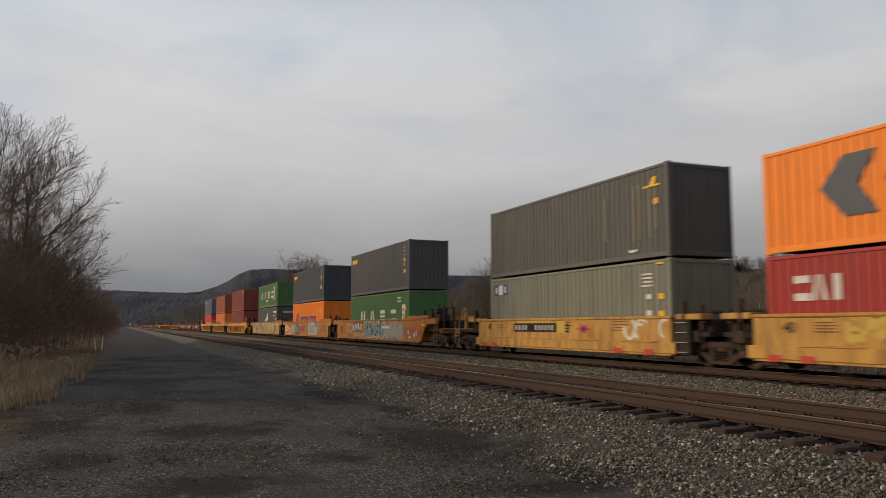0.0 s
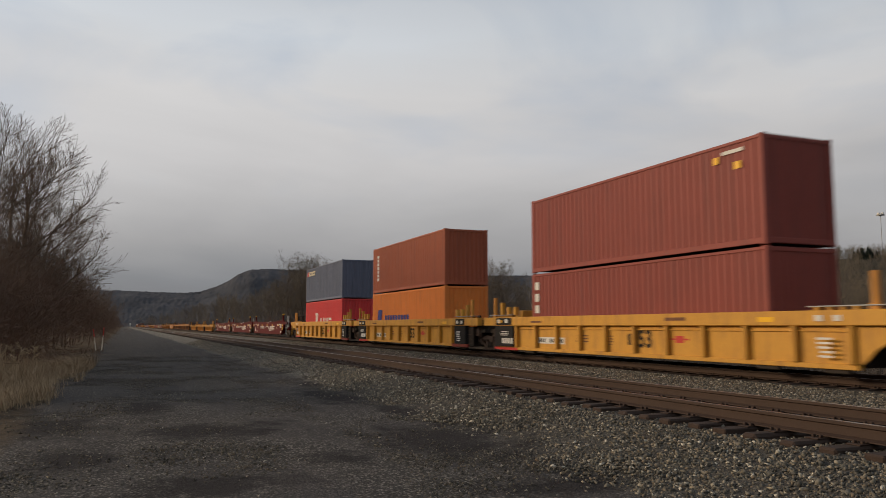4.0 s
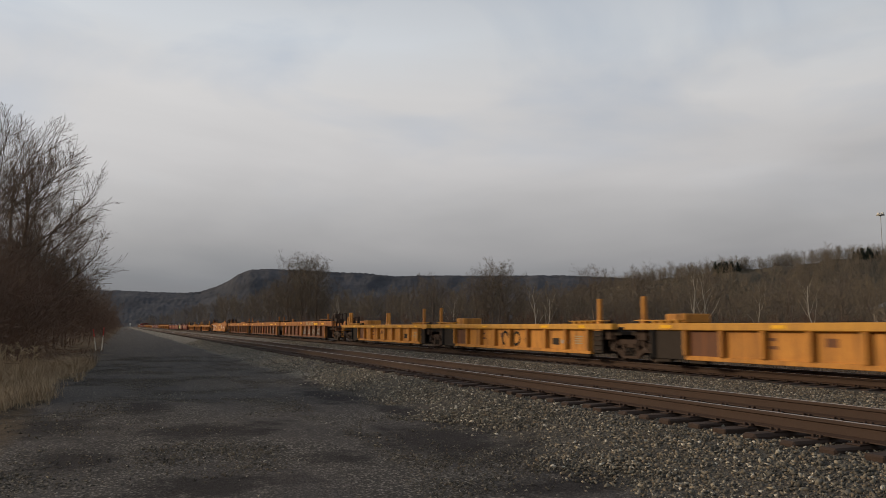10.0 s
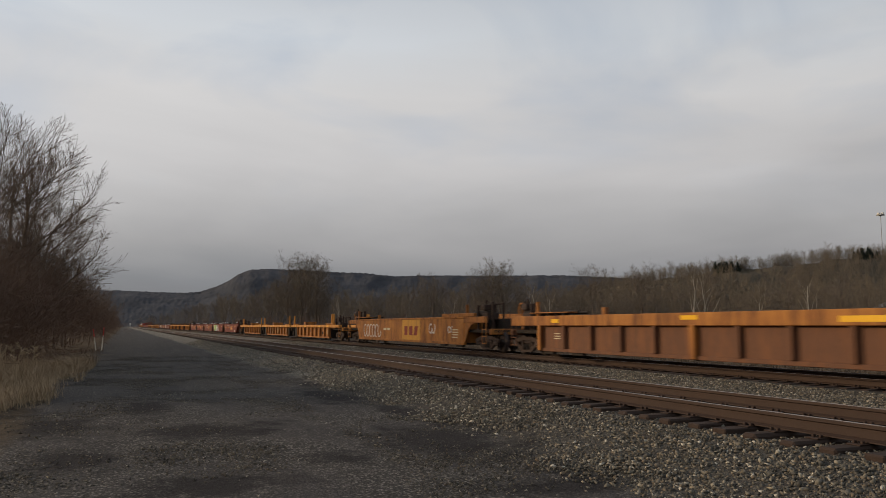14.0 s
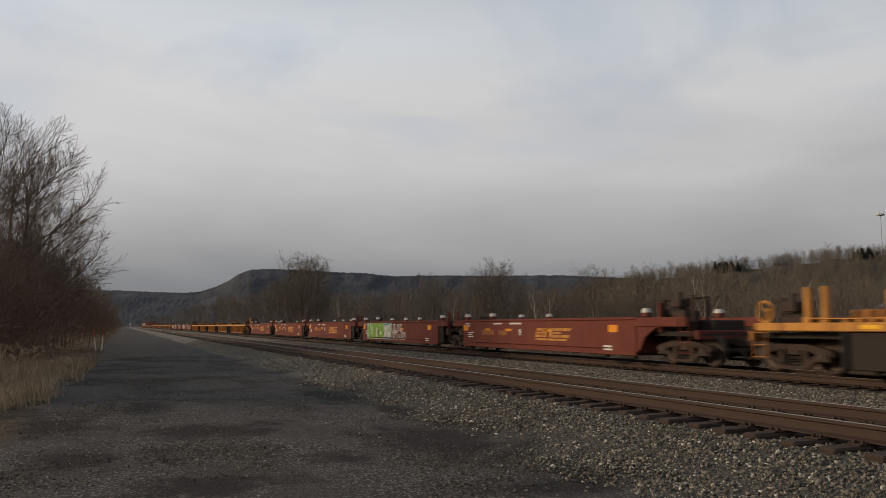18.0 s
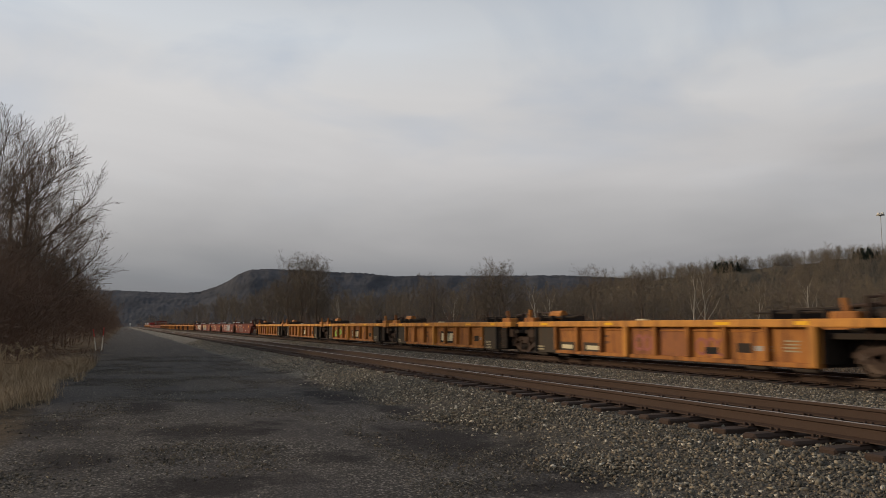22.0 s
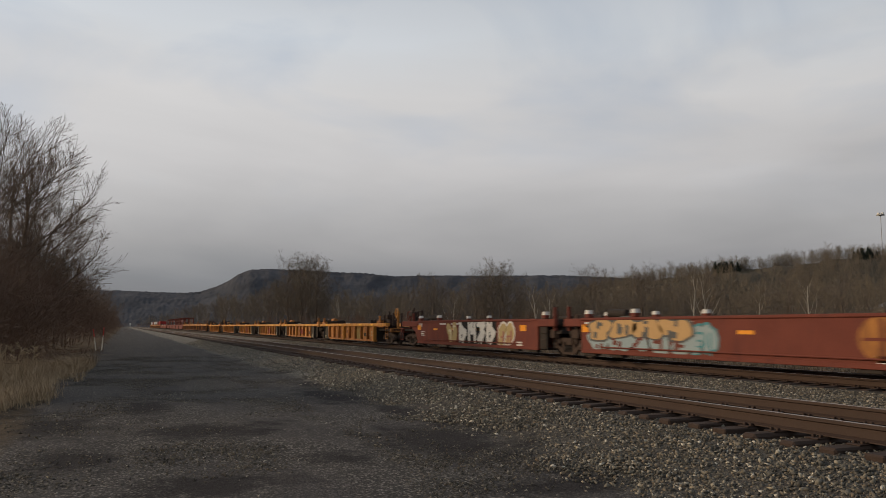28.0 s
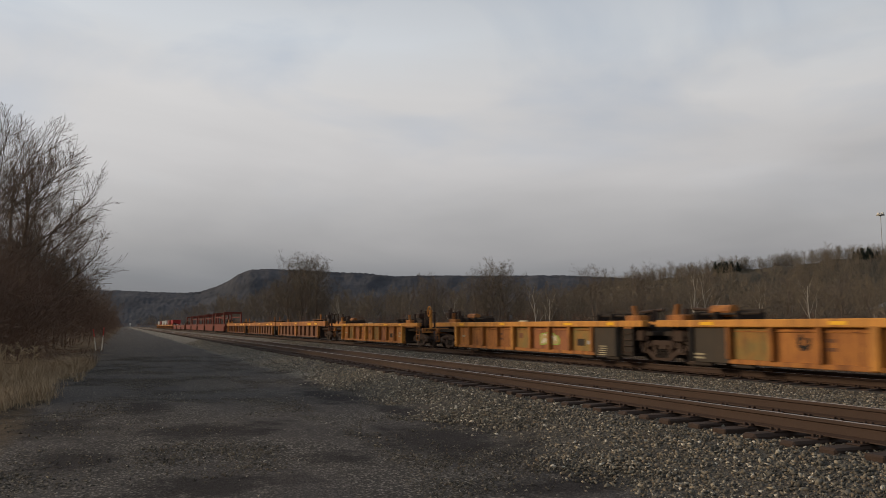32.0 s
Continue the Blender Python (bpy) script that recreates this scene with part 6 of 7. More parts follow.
def make_container(s, z, mat, label, CH=CH):
    near, far, end, post, cast, roof, rail_t, rail_b, head, sill, door, rods, floor = container_meshes(mat, CH)
    c = thing("shipping_container", label, "container", (s, TRACK_FAR, RAIL_Z + z), "containers on the train")
    for n, me in (("side_panel", near), ("side_panel", far), ("end_panel", end), ("roof", roof), ("end_header", head), ("end_sill", sill), ("underframe", floor)):
        part(n, me, None, c)
    for k in (0, 1):
        d = part("door", door, None, c)
        r = part("locking_rods", rods, None, d)
        if k:
            d.location = (0, 1.14, 0)
    for sx in (-1, 1):
        for sy in (-1, 1):
            part("corner_post", post, None, c, at=(sx * (CL / 2 - .085), sy * (CW / 2 - .085), 0))
            for zz in (.059, CH - .059):
                part("corner_casting", cast, None, c, at=(sx * (CL / 2 - .089), sy * (CW / 2 - .081), zz))
    for sy in (-1, 1):
        part("top_rail", rail_t, None, c, at=(0, sy * (CW / 2 - .036), 0))
        part("bottom_rail", rail_b, None, c, at=(0, sy * (CW / 2 - .031), 0))
    UNIT_THINGS.append((c, s, RAIL_Z + z))
    return c


P_GREYGREEN = paint_of("grey_green", (.215, .222, .170), .6)
P_SLATE = paint_of("slate", (.108, .110, .100), .75)
P_ARROW = paint_of("arrow_blue_grey", (.075, .085, .105), .3)
P_GREEN = paint_of("green", (.098, .200, .072), .5)
P_CHARCOAL = paint_of("charcoal", (.112, .110, .110))
P_ORANGE = paint_of("orange", (.92, .26, .028), .35)
P_NAVY = paint_of("navy_grey", (.082, .087, .100), .7)
P_STEELBLUE = paint_of("steel_blue", (.135, .152, .205), .7)
P_OXIDE = paint_of("oxide_red", (.270, .062, .045))
P_BRIGHTRED = paint_of("bright_red", (.64, .060, .060), .35)
P_CRIMSON = paint_of("crimson", (.36, .035, .030), .3)
P_RUSTORANGE = paint_of("rust_orange", (.78, .245, .052))
P_RUSTRED = paint_of("rust_red", (.38, .105, .052))
P_PALE = paint_of("pale_grey", (.55, .54, .50))


def load_train():
    low = .43
    up = low + CH + .03
    y = -CW / 2
    # unit ahead, only its tail in view
    s = -8.85
    c = make_container(s, low, P_CRIMSON, "red corrugated container with white emblem, in the well", STD)
    figures(c, -5.0, 1.75, ("pair", "peak", "stem"), .46, .60, .50, M_WHITE)
    c = make_container(s, low + STD + .03, P_ORANGE, "orange corrugated container with dark blue emblem, stacked on top", STD)
    for k in range(2):
        ax = -3.6 + 1.7 * k
        arrow = [(ax - .75, 1.4), (ax - .1, 2.1), (ax + .75, 2.1), (ax + .25, 1.4), (ax + .75, .7), (ax - .1, .7)]
        part("emblem", Shape().plate(arrow, y - .006, y + .004), P_ARROW, c, "dark blue-grey arrowhead emblem")
    s = -24.75
    c = make_container(s, low, P_GREYGREEN, "grey-green corrugated shipping container with a small blue and white emblem")
    bars(c, y, [(-5.5, 2.38, .36, .42), (-4.7, 2.38, .36, .42)], M_BLUEPAINT, "emblem", "small blue and white emblem")
    bars(c, y - .004, [(-5.5, 2.38, .12, .26), (-5.1, 2.38, .34, .40), (-4.7, 2.38, .12, .26)], M_WHITE)
    bars(c, y, text_rows(5.0, 2.45, .6, 4, .05, .12, 3) + [(5.05, 1.75, .25, .16), (5.05, 1.25, .25, .16)], M_WHITE)
    bars(c, y, [(5.65, 1.75, .24, .18), (5.65, 1.2, .26, .22), (5.6, 2.75, .35, .06)], M_REFLECT)
    c = make_container(s, up, P_SLATE, "dark slate corrugated shipping container with worn streaks, stacked on top")
    bars(c, y, [(x, 1.5, .055, 1.75) for x in (4.4, 4.65, 5.2)] + [(2.8, 1.5, .04, 1.5), (5.5, 1.55, .05, 1.3)], T_WORN, "scrape", "pale scraped streaks")
    bars(c, y, [(5.3, 2.25, .8, .06), (5.4, 2.4, .22, .25, .05), (5.5, 1.75, .22, .18)], M_REFLECT)
    bars(c, y, [(4.3, .3, .4, .08)], M_WHITE)
    s = -47.6
    c = make_container(s, low, P_GREEN, "green corrugated shipping container with a row of white block shapes")
    figures(c, -3.0, 1.45, ("twin", "peak", "stack", "pair"), .9, .75, 2.12, M_WHITE)
    bars(c, y, [(5.2, 1.35, .5, 1.5)], M_WHITE, "emblem", "white upright panel")
    bars(c, y - .004, [(5.2, .9 + .3 * k, .3, .1) for k in range(4)], M_REDPAINT)
    bars(c, y, text_rows(4.4, 2.5, .8, 2, .09, .2, 4), M_WHITE)
    bars(c, CW / 2 * 0 + y, [(5.5, 1.9, .2, .25)], M_REFLECT)
    c = make_container(s, up, P_CHARCOAL, "charcoal corrugated container with small yellow emblem, stacked on top")
    figures(c, -5.6, 2.38, ("slab", "pill", "slab", "pill"), .27, .26, .31, M_REFLECT)
    bars(c, y, text_rows(5.25, 2.5, .35, 4, .07, .22, 5) + [(5.25, 1.5, .25, .2)], M_GREY)
    bars(c, y, [(5.35, 1.75, .25, .16), (5.35, 1.1, .3, .2)], M_REFLECT)
    s = -68.0
    c = make_container(s, low, P_ORANGE, "orange corrugated container with dark blue emblem and block shapes")
    bars(c, y, [(-4.35, 1.42, .36, 1.10, .20), (-3.75, 1.42, .36, 1.10, .20), (-3.42, .98, .55, .24, .05), (-4.75, .98, .45, .24, .05)], M_BLUEPAINT, "emblem", "dark blue slanted emblem")
    figures(c, -2.4, 1.38, ("twin", "pair", "stack", "pair", "twin", "stem", "stem", "pair", "twin", "pair", "twin"), .44, .6, .56, M_BLUEPAINT, "row of dark blue shapes")
    bars(c, y, [(4.2, 2.1, .3, .3), (5.0, 2.1, .3, .35)], M_REFLECT)
    c = make_container(s, up, P_NAVY, "dark navy-grey corrugated container with yellow emblem, stacked on top")
    figures(c, -5.5, 2.42, ("slab", "pill", "slab", "pill"), .30, .26, .34, M_REFLECT)
    bars(c, y, [(-5.2, 2.08, 1.0, .09)], M_REDPAINT)
    bars(c, y, text_rows(5.15, 2.5, .4, 7, .06, .2, 8), M_GREY)
    bars(c, y, [(5.2, 1.9, .3, .2), (5.2, 1.1, .35, .25)], M_REFLECT)
    s = -88.65
    c = make_container(s, low, P_CHARCOAL, "dark grey corrugated shipping container with a white wing emblem")
    wing = Shape()
    for k in range(5):
        wing.plate([(-1.35 + .28 * k, 1.34 + .03 * k), (-1.05 + .3 * k, 1.34 + .03 * k), (.85 - .02 * k, 2.25 - .20 * k), (.60 - .02 * k, 2.30 - .20 * k)], y - .006, y + .004)
    part("emblem", wing, M_WHITE, c, "white feathered wing emblem")
    bars(c, y, [(-1.85 + .46 * k, 1.10, .34, .3) for k in range(8)] + [(4.2 + .30 * k, 2.35, .25, .2) for k in range(6)] + [(4.4, 1.95, .6, .14), (5.35, 1.6, .3, .2)], M_WHITE)
    ends = Shape()
    for k in range(7):
        ends.box(6.03, 6.09, -.60 + .24 * k, -.42 + .24 * k, 2.22, 2.44, .001)
    part("marking", ends, M_WHITE, c, "row of white marks on the end wall", kind="stuff")
    c = make_container(s, up, P_GREEN, "green corrugated shipping container with white block shapes, stacked on top", STD)
    figures(c, -3.42, 1.36, ("twin", "peak", "stack", "pair"), .9, .75, 2.16, M_WHITE)
    bars(c, y, [(4.23, 1.46, .55, 1.40)], M_WHITE, "emblem", "white upright panel")
    bars(c, y - .004, [(4.23, .98 + .33 * k, .42, .04) for k in range(4)], M_REDPAINT)
    bars(c, y, text_rows(5.5, 2.35, .3, 4, .06, .16, 6), M_GREY)
    bars(c, y, [(-.65 + .3 * k, .74, .24, .2) for k in range(4)], M_WHITE)
    s = -113.4
    c = make_container(s, low, P_OXIDE, "dull red corrugated shipping container with small white markings")
    bars(c, y, [(-5.7, .6 + .45 * k, .3, .3) for k in range(5)], M_WHITE)
    c = make_container(s, up, P_OXIDE, "dull red corrugated shipping container, stacked on top")
    bars(c, y, [(4.4, 2.45, .2, .2), (5.2, 2.2, .25, .2)], M_REFLECT)
    bars(c, y, text_rows(5.0, 2.6, .8, 1, .1, .1, 2), M_WHITE)
    s = -134.7
    c = make_container(s, low, P_RUSTORANGE, "faded orange corrugated shipping container with a dark emblem")
    bars(c, y, [(-4.6, 1.4, .8, .9, .1)], M_BLUEPAINT, "emblem", "dark blue emblem")
    bars(c, y, [(-3.4 + .5 * k, 1.3, .34, .4) for k in range(9)], M_BLUEPAINT)
    c = make_container(s, up, P_RUSTRED, "rust-red corrugated container with upright white shapes, stacked on top")
    bars(c, y, [(-5.0, 2.3 - .24 * k, .34, .17) for k in range(7)], M_WHITE)
    s = -154.7
    c = make_container(s, low, P_BRIGHTRED, "bright red corrugated shipping container with white block shapes")
    bars(c, y, [(-2.1, 1.35, .35, 1.0), (-1.7, 1.35, .25, 1.0, .25), (-1.9, 1.85, .9, .12)], M_WHITE, "emblem", "white slanted emblem shapes")
    figures(c, -.4, 1.15, ("stem", "stem", "twin", "stack"), .8, .7, 1.0, M_WHITE)
    c = make_container(s, up, P_STEELBLUE, "steel blue-grey corrugated container with small emblem, stacked on top")
    bars(c, y, [(-5.45, 2.4, .5, .36, .04)], M_REDPAINT, "emblem", "small red emblem")
    figures(c, -4.9, 2.42, ("stack", "pair", "twin", "pair", "stack"), .40, .36, .47, M_CREAM)


# ---------------- the consist ----------------
# front end, rear end (metres along the train at the start), joints there, kind of unit
CONSIST = [
    (-.4, -16.8, "A", "A", "tier"), (-16.8, -35.4, "A", "C", "tier"),
    (-35.4, -58.0, "C", "A", "smooth53"), (-58.0, -78.1, "A", "A", "smooth53"), (-78.1, -100.5, "A", "C", "smooth53"),
    (-100.5, -123.6, "C", "A", "gold53"), (-123.6, -144.4, "A", "A", "gold53"), (-144.4, -167.0, "A", "C", "gold53"),
    (-167.0, -190.0, "C", "A", "crimson53"), (-190.0, -210.7, "A", "A", "crimson53"), (-210.7, -232.9, "A", "C", "crimson53"),
    (-232.9, -251.9, "C", "A", "gold40"), (-251.9, -268.5, "A", "A", "gold40"), (-268.5, -287.3, "A", "C", "gold40"),
    (-287.3, -309.9, "C", "A", "rusty53"), (-309.9, -330.5, "A", "A", "rusty53"), (-330.5, -353.0, "A", "C", "rusty53"),
    (-353.0, -377.8, "C", "C", "single"),
    (-377.8, -397.0, "C", "A", "aged40"), (-397.0, -413.6, "A", "A", "aged40"), (-413.6, -432.2, "A", "C", "aged40"),
    (-432.2, -450.7, "C", "A", "red40"), (-450.7, -467.1, "A", "A", "red40"), (-467.1, -483.1, "A", "A", "red40"), (-483.1, -499.4, "A", "A", "red40"), (-499.4, -517.9, "A", "C", "red40"),
    (-517.9, -536.2, "C", "A", "amber40"), (-536.2, -552.55, "A", "A", "amber40"), (-552.55, -568.95, "A", "A", "amber40"), (-568.95, -585.65, "A", "A", "amber40"), (-585.65, -603.95, "A", "C", "amber40"),
    (-603.95, -622.6, "C", "A", "red40"), (-622.6, -638.8, "A", "A", "red40"), (-638.8, -655.3, "A", "A", "red40"), (-655.3, -671.45, "A", "A", "red40"), (-671.45, -690.1, "A", "C", "red40"),
    (-690.1, -708.7, "C", "A", "amber40"), (-708.7, -725.2, "A", "A", "amber40"), (-725.2, -741.9, "A", "A", "amber40"), (-741.9, -758.5, "A", "A", "amber40"), (-758.5, -777.1, "A", "C", "amber40"),
    (-777.1, -797.8, "C", "C", "amber40"),
    (-797.8, -820.5, "C", "A", "rusty53"), (-820.5, -841.4, "A", "A", "rusty53"), (-841.4, -863.0, "A", "C", "rusty53"),
    (-863.0, -881.4, "C", "A", "frame40"), (-881.4, -897.8, "A", "A", "frame40"), (-897.8, -914.2, "A", "A", "frame40"), (-914.2, -930.6, "A", "A", "frame40"), (-930.6, -949.0, "A", "C", "frame40"),
    (-949.0, -967.4, "C", "A", "red40"), (-967.4, -983.8, "A", "A", "red40"), (-983.8, -1002.4, "A", "C", "red40"),
    (-1002.4, -1024.0, "C", "A", "rusty53"), (-1024.0, -1044.6, "A", "A", "rusty53"), (-1044.6, -1067.0, "A", "C", "rusty53"),
    (-1067.0, -1089.0, "C", "A", "rusty53"), (-1089.0, -1109.6, "A", "A", "rusty53"), (-1109.6, -1132.0, "A", "C", "rusty53"),
]
T_TEAL = material("teal_spray_paint", (.06, .22, .24), (.04, .16, .18), .6, bump=0)
T_BLUE = material("pale_blue_spray_paint", (.20, .27, .31), (.13, .20, .25), .6, bump=0)
T_PALEBLUE = material("sky_blue_spray_paint", (.42, .56, .64), (.32, .46, .56), .6, bump=0)
T_GREEN = material("lime_spray_paint", (.24, .42, .06), (.18, .34, .05), .6, bump=0)
T_SILVER = material("silver_spray_paint", (.30, .31, .28), (.20, .22, .21), .5, bump=0)
T_CREAM = material("cream_spray_paint", (.55, .46, .27), (.44, .35, .18), .6, bump=0)
T_PINK = material("dusty_pink_spray_paint", (.30, .10, .08), (.24, .085, .065), .6, bump=0)
T_SLATE = material("slate_spray_paint", (.085, .085, .080), (.06, .06, .058), .6, bump=0)
T_TAN = material("tan_spray_paint", (.47, .29, .12), (.38, .22, .09), .6, bump=0)
T_FOG = material("pale_grey_blue_spray_paint", (.27, .33, .33), (.20, .26, .27), .6, bump=0)
T_MUSTARD = material("mustard_spray_paint", (.52, .37, .07), (.46, .30, .055), .6, bump=0)
T_RUSTY = material("burnt_orange_spray_paint", (.42, .19, .045), (.33, .14, .035), .6, bump=0)
T_SAND = material("sand_spray_paint", (.40, .30, .13), (.32, .23, .095), .6, bump=0)


P_RUSTY = material("rust_stained_gold_paint", (.38, .150, .036), (.24, .088, .028), .7, scale=2.0, amount=.9, streak=(.14, .052, .02), streak_amount=.8, bump=.1)
P_MOSS = material("green_stained_gold_paint", (.30, .15, .035), (.17, .15, .05), .7, scale=2.2, amount=1.0, streak=(.12, .045, .018), streak_amount=.8, bump=.1)
P_PLUM = material("plum_stained_brown_paint", (.32, .125, .042), (.21, .078, .045), .7, scale=2.0, amount=.9, streak=(.10, .036, .016), streak_amount=.8, bump=.1)


def decorate(i, u, x0, x1):
    """What sets single units apart: graffiti, patches, letters."""
    style = STYLES[CONSIST[i][4]].get("like", CONSIST[i][4])
    Y = -HALF + (BACK if STYLES[style]["ribs"] else 0)
    if style in ("amber40", "rusty53", "gold40"):
        rng = random.Random(500 + i)
        n, st = STYLES[style]["ribs"], STYLES[style]
        bay = (x1 - x0 - .24) / n
        for k in range(1, n - 1):
            pick = rng.random()
            mat = (P_RUSTY if style == "amber40" else M_BROWN) if pick < .26 else (M_GOLD if pick > .82 and style == "gold40" else (P_MOSS if .26 < pick < .38 and style == "amber40" else (P_PLUM if .38 < pick < .48 else None)))
            if style == "gold40" and pick > .12:
                mat = None
            if mat:
                xa = x0 + .12 + bay * k
                part("stained_panel", Shape().box(xa + .06, xa + bay - .06, Y - .004, Y + .01, st["zb"] + .125, st["zt"] - st["chord"] - .01, 0), mat, u, "less worn yellow wall panel" if mat is M_GOLD else "stained wall panel")
    if i == 1:
        bars(u, Y, [(x0 + 5.08, 1.22, 3.36, .33)], M_BLACKPAINT, "number_board")
        bars(u, Y - .006, [(x0 + 3.62 + .26 * k, 1.22, .09, .2) for k in range(4)] + [(x0 + 5.2 + .25 * k, 1.22, .09, .2) for k in range(6)], M_WHITE)
        bars(u, Y, [(x0 + 7.05, 1.25, .6, .42), (x0 + 5.0, 1.47, 2.6, .11)], T_MUSTARD, "paint_patch", "brighter yellow paint patch")
        bars(u, Y - .006, [(x0 + 7.48, 1.2, .26, .3)], M_BLACKPAINT)
        bars(u, Y - .012, [(x0 + 7.48, 1.24, .16, .05), (x0 + 7.48, 1.15, .16, .05)], M_GOLD_TAN)
        bars(u, Y, [(x0 + 8.55, 1.18, .95, .04), (x0 + 8.55, 1.18, .42, .28)], M_REDPAINT, "emblem", "small red emblem")
        bars(u, Y - .008, [(x0 + 8.55, 1.18, .18, .14)], M_BLUEPAINT)
        scrawl(u, x0 + 10.9, x0 + 12.1, .88, 1.5, M_WHITE, 2, Y, 2, .09)
        scrawl(u, x0 + 11.0, x0 + 12.0, .85, 1.35, M_WHITE, 6, Y - .004, 2, .08)
        scrawl(u, x0 + 12.7, x1 - .05, .95, 1.5, M_WHITE, 7, Y, 1, .10)
    if i == 0:
        spray(u, x0 + 2.7, x0 + 4.9, .92, 1.52, T_MUSTARD, M_GOLD_TAN, 25, 3, Y, M_GOLD_TAN)
    if i == 2:
        spray(u, x0 + 4.0, x0 + 6.4, .92, 1.5, T_SILVER, M_BLACKPAINT, 3, 4, Y, M_WHITE)
        scrawl(u, x0 + 2.6, x0 + 4.2, .8, 1.45, T_CREAM, 4, Y, 3, .07)
        spray(u, x0 + 4.2, x0 + 7.2, .50, .88, T_SAND, T_PINK, 6, 4, Y, M_GOLD_WORN)
        spray(u, x0 + 6.9, x0 + 11.2, .50, 1.62, T_BLUE, T_CREAM, 5, 4, Y - .004, M_BLACKPAINT)
        scrawl(u, x0 + 7.2, x0 + 11.0, .6, 1.5, T_TEAL, 55, Y - .012, 6, .06)
        spray(u, x0 + 11.2, x0 + 14.6, .50, 1.50, T_SILVER, T_BLUE, 8, 4, Y, T_SAND)
        spray(u, x0 + 14.9, x1 - .2, .5, 1.25, T_PINK, M_GOLD_OLD, 9, 2, Y, M_CREAM)
        letters(u, "53", x0 + 1.2, Y, 1.02, .62, M_PANEL)
        bars(u, Y - .02, [(x0 + 11.4, 1.2, 1.5, .14)], M_WHITE)
        bars(u, Y, [(x1 + .4, 1.42, .6, .3)], M_REFLECT, "reflector")
    if i == 3:
        spray(u, x0 + .2, x0 + 1.5, .75, 1.5, T_CREAM, T_SAND, 13, 2, Y, M_GOLD_WORN)
        scrawl(u, x0 + 1.2, x0 + 3.6, .5, 1.15, M_WHITE, 17, Y, 5, .07)
        scrawl(u, x0 + 2.0, x0 + 3.8, .5, .8, T_PINK, 18, Y - .004, 4, .07)
        spray(u, x0 + 3.2, x0 + 5.2, .5, 1.5, T_SAND, M_DULLRED, 19, 1, Y, T_SILVER)
        spray(u, x0 + 5.0, x0 + 6.4, .5, 1.5, T_TEAL, M_BLACKPAINT, 14, 2, Y - .004, T_BLUE)
        bars(u, Y, [(x0 + 7.5, 1.05, .4, .5), (x0 + 8.2, 1.05, .4, .5), (x0 + 8.8, 1.05, .4, .5, .1)], M_DULLRED, "emblem", "dull red block emblem")
        block_graffiti(u, x0 + 10.4, x0 + 14.2, .46, 1.62, T_SILVER, T_SLATE, 15, 4, Y, .30)
        scrawl(u, x0 + 10.6, x0 + 14.0, .55, 1.55, M_WHITE, 16, Y - .014, 5, .05)
        scrawl(u, x0 + 15.0, x1 - .4, .9, 1.3, M_BROWN, 4, Y, 4)
        bars(u, Y, [(x0 + 14.0, 1.5, .5, .12), (x1 + .3, 1.45, .5, .3)], M_REFLECT, "reflector")
    if i == 4:
        block_graffiti(u, x0 + .02, x1 - .02, .42, 1.67, T_SAND, T_SLATE, 21, 13, Y, .38, "large sand and dark grey block graffiti along the whole side")
        bars(u, Y - .02, [(x0 + 4.8, 1.25, 1.6, .22)], M_BLACKPAINT, "number_board")
        bars(u, Y - .026, [(x0 + 4.4, 1.25, .5, .1), (x0 + 5.1, 1.25, .6, .1)], M_WHITE)
        bars(u, Y - .02, [(x0 + 3.7, 1.45, .4, .16), (x0 + 8.0, 1.5, .6, .13), (x1 - 4.0, 1.42, .6, .2), (x1 - 1.0, 1.45, .6, .2)], M_REFLECT, "reflector")
        scrawl(u, x1 - 3.0, x1 - .6, .70, 1.25, T_RUSTY, 22, Y - .018, 4, .05)
        scrawl(u, x0 + 5.5, x0 + 9.5, .60, 1.45, T_RUSTY, 23, Y - .018, 5, .05)
    if i in (8, 9, 10):
        letters(u, {8: "B", 9: "C", 10: "A"}[i], x0 + 7.75, Y, 1.12, .38, M_WHITE)
    if i == 12:
        scrawl(u, x0 + 6.2, x0 + 9.2, .5, 1.05, M_BLACKPAINT, 31, Y, 3, .10)
    if i == 14:
        for k, (xa, xb) in enumerate(((8.6, 9.6), (10.0, 11.6), (11.9, 13.5), (13.8, 15.6))):
            scrawl(u, x0 + xa, x0 + xb, .58, 1.05, T_SILVER, 33 + 7 * k, Y, 4, .055)
            scrawl(u, x0 + xa + .1, x0 + xb + .1, .62, .95, T_SILVER, 130 + 3 * k, Y - .003, 3, .04)
        scrawl(u, x0 + 10.5, x0 + 13.2, 1.36, 1.58, T_CREAM, 36, -HALF - .102, 9, .04)
        spray(u, x0 + .4, x0 + 1.6, .5, 1.1, T_PINK, M_BROWN, 34, 2, Y)
        scrawl(u, x0 + 4.4, x0 + 7.6, .6, 1.05, T_PINK, 35, Y, 5, .06)
    if i == 15:
        bars(u, Y, [(x0 + 6.6, .82, 1.3, .62)], M_BLACKPAINT, "paint_patch", "black paint patch")
        bars(u, Y - .008, [(x0 + 7.5, .8, .5, .46), (x0 + 8.2, .8, .46, .46, .05), (x0 + 8.9, .8, .42, .46, -.06)], M_DULLRED, "emblem", "dull red block emblem")
        scrawl(u, x0 + 13.3, x0 + 14.9, .6, 1.05, T_SILVER, 42, Y, 4, .06)
        scrawl(u, x0 + 13.6, x0 + 14.8, .55, .85, T_SLATE, 43, Y - .004, 3, .04)
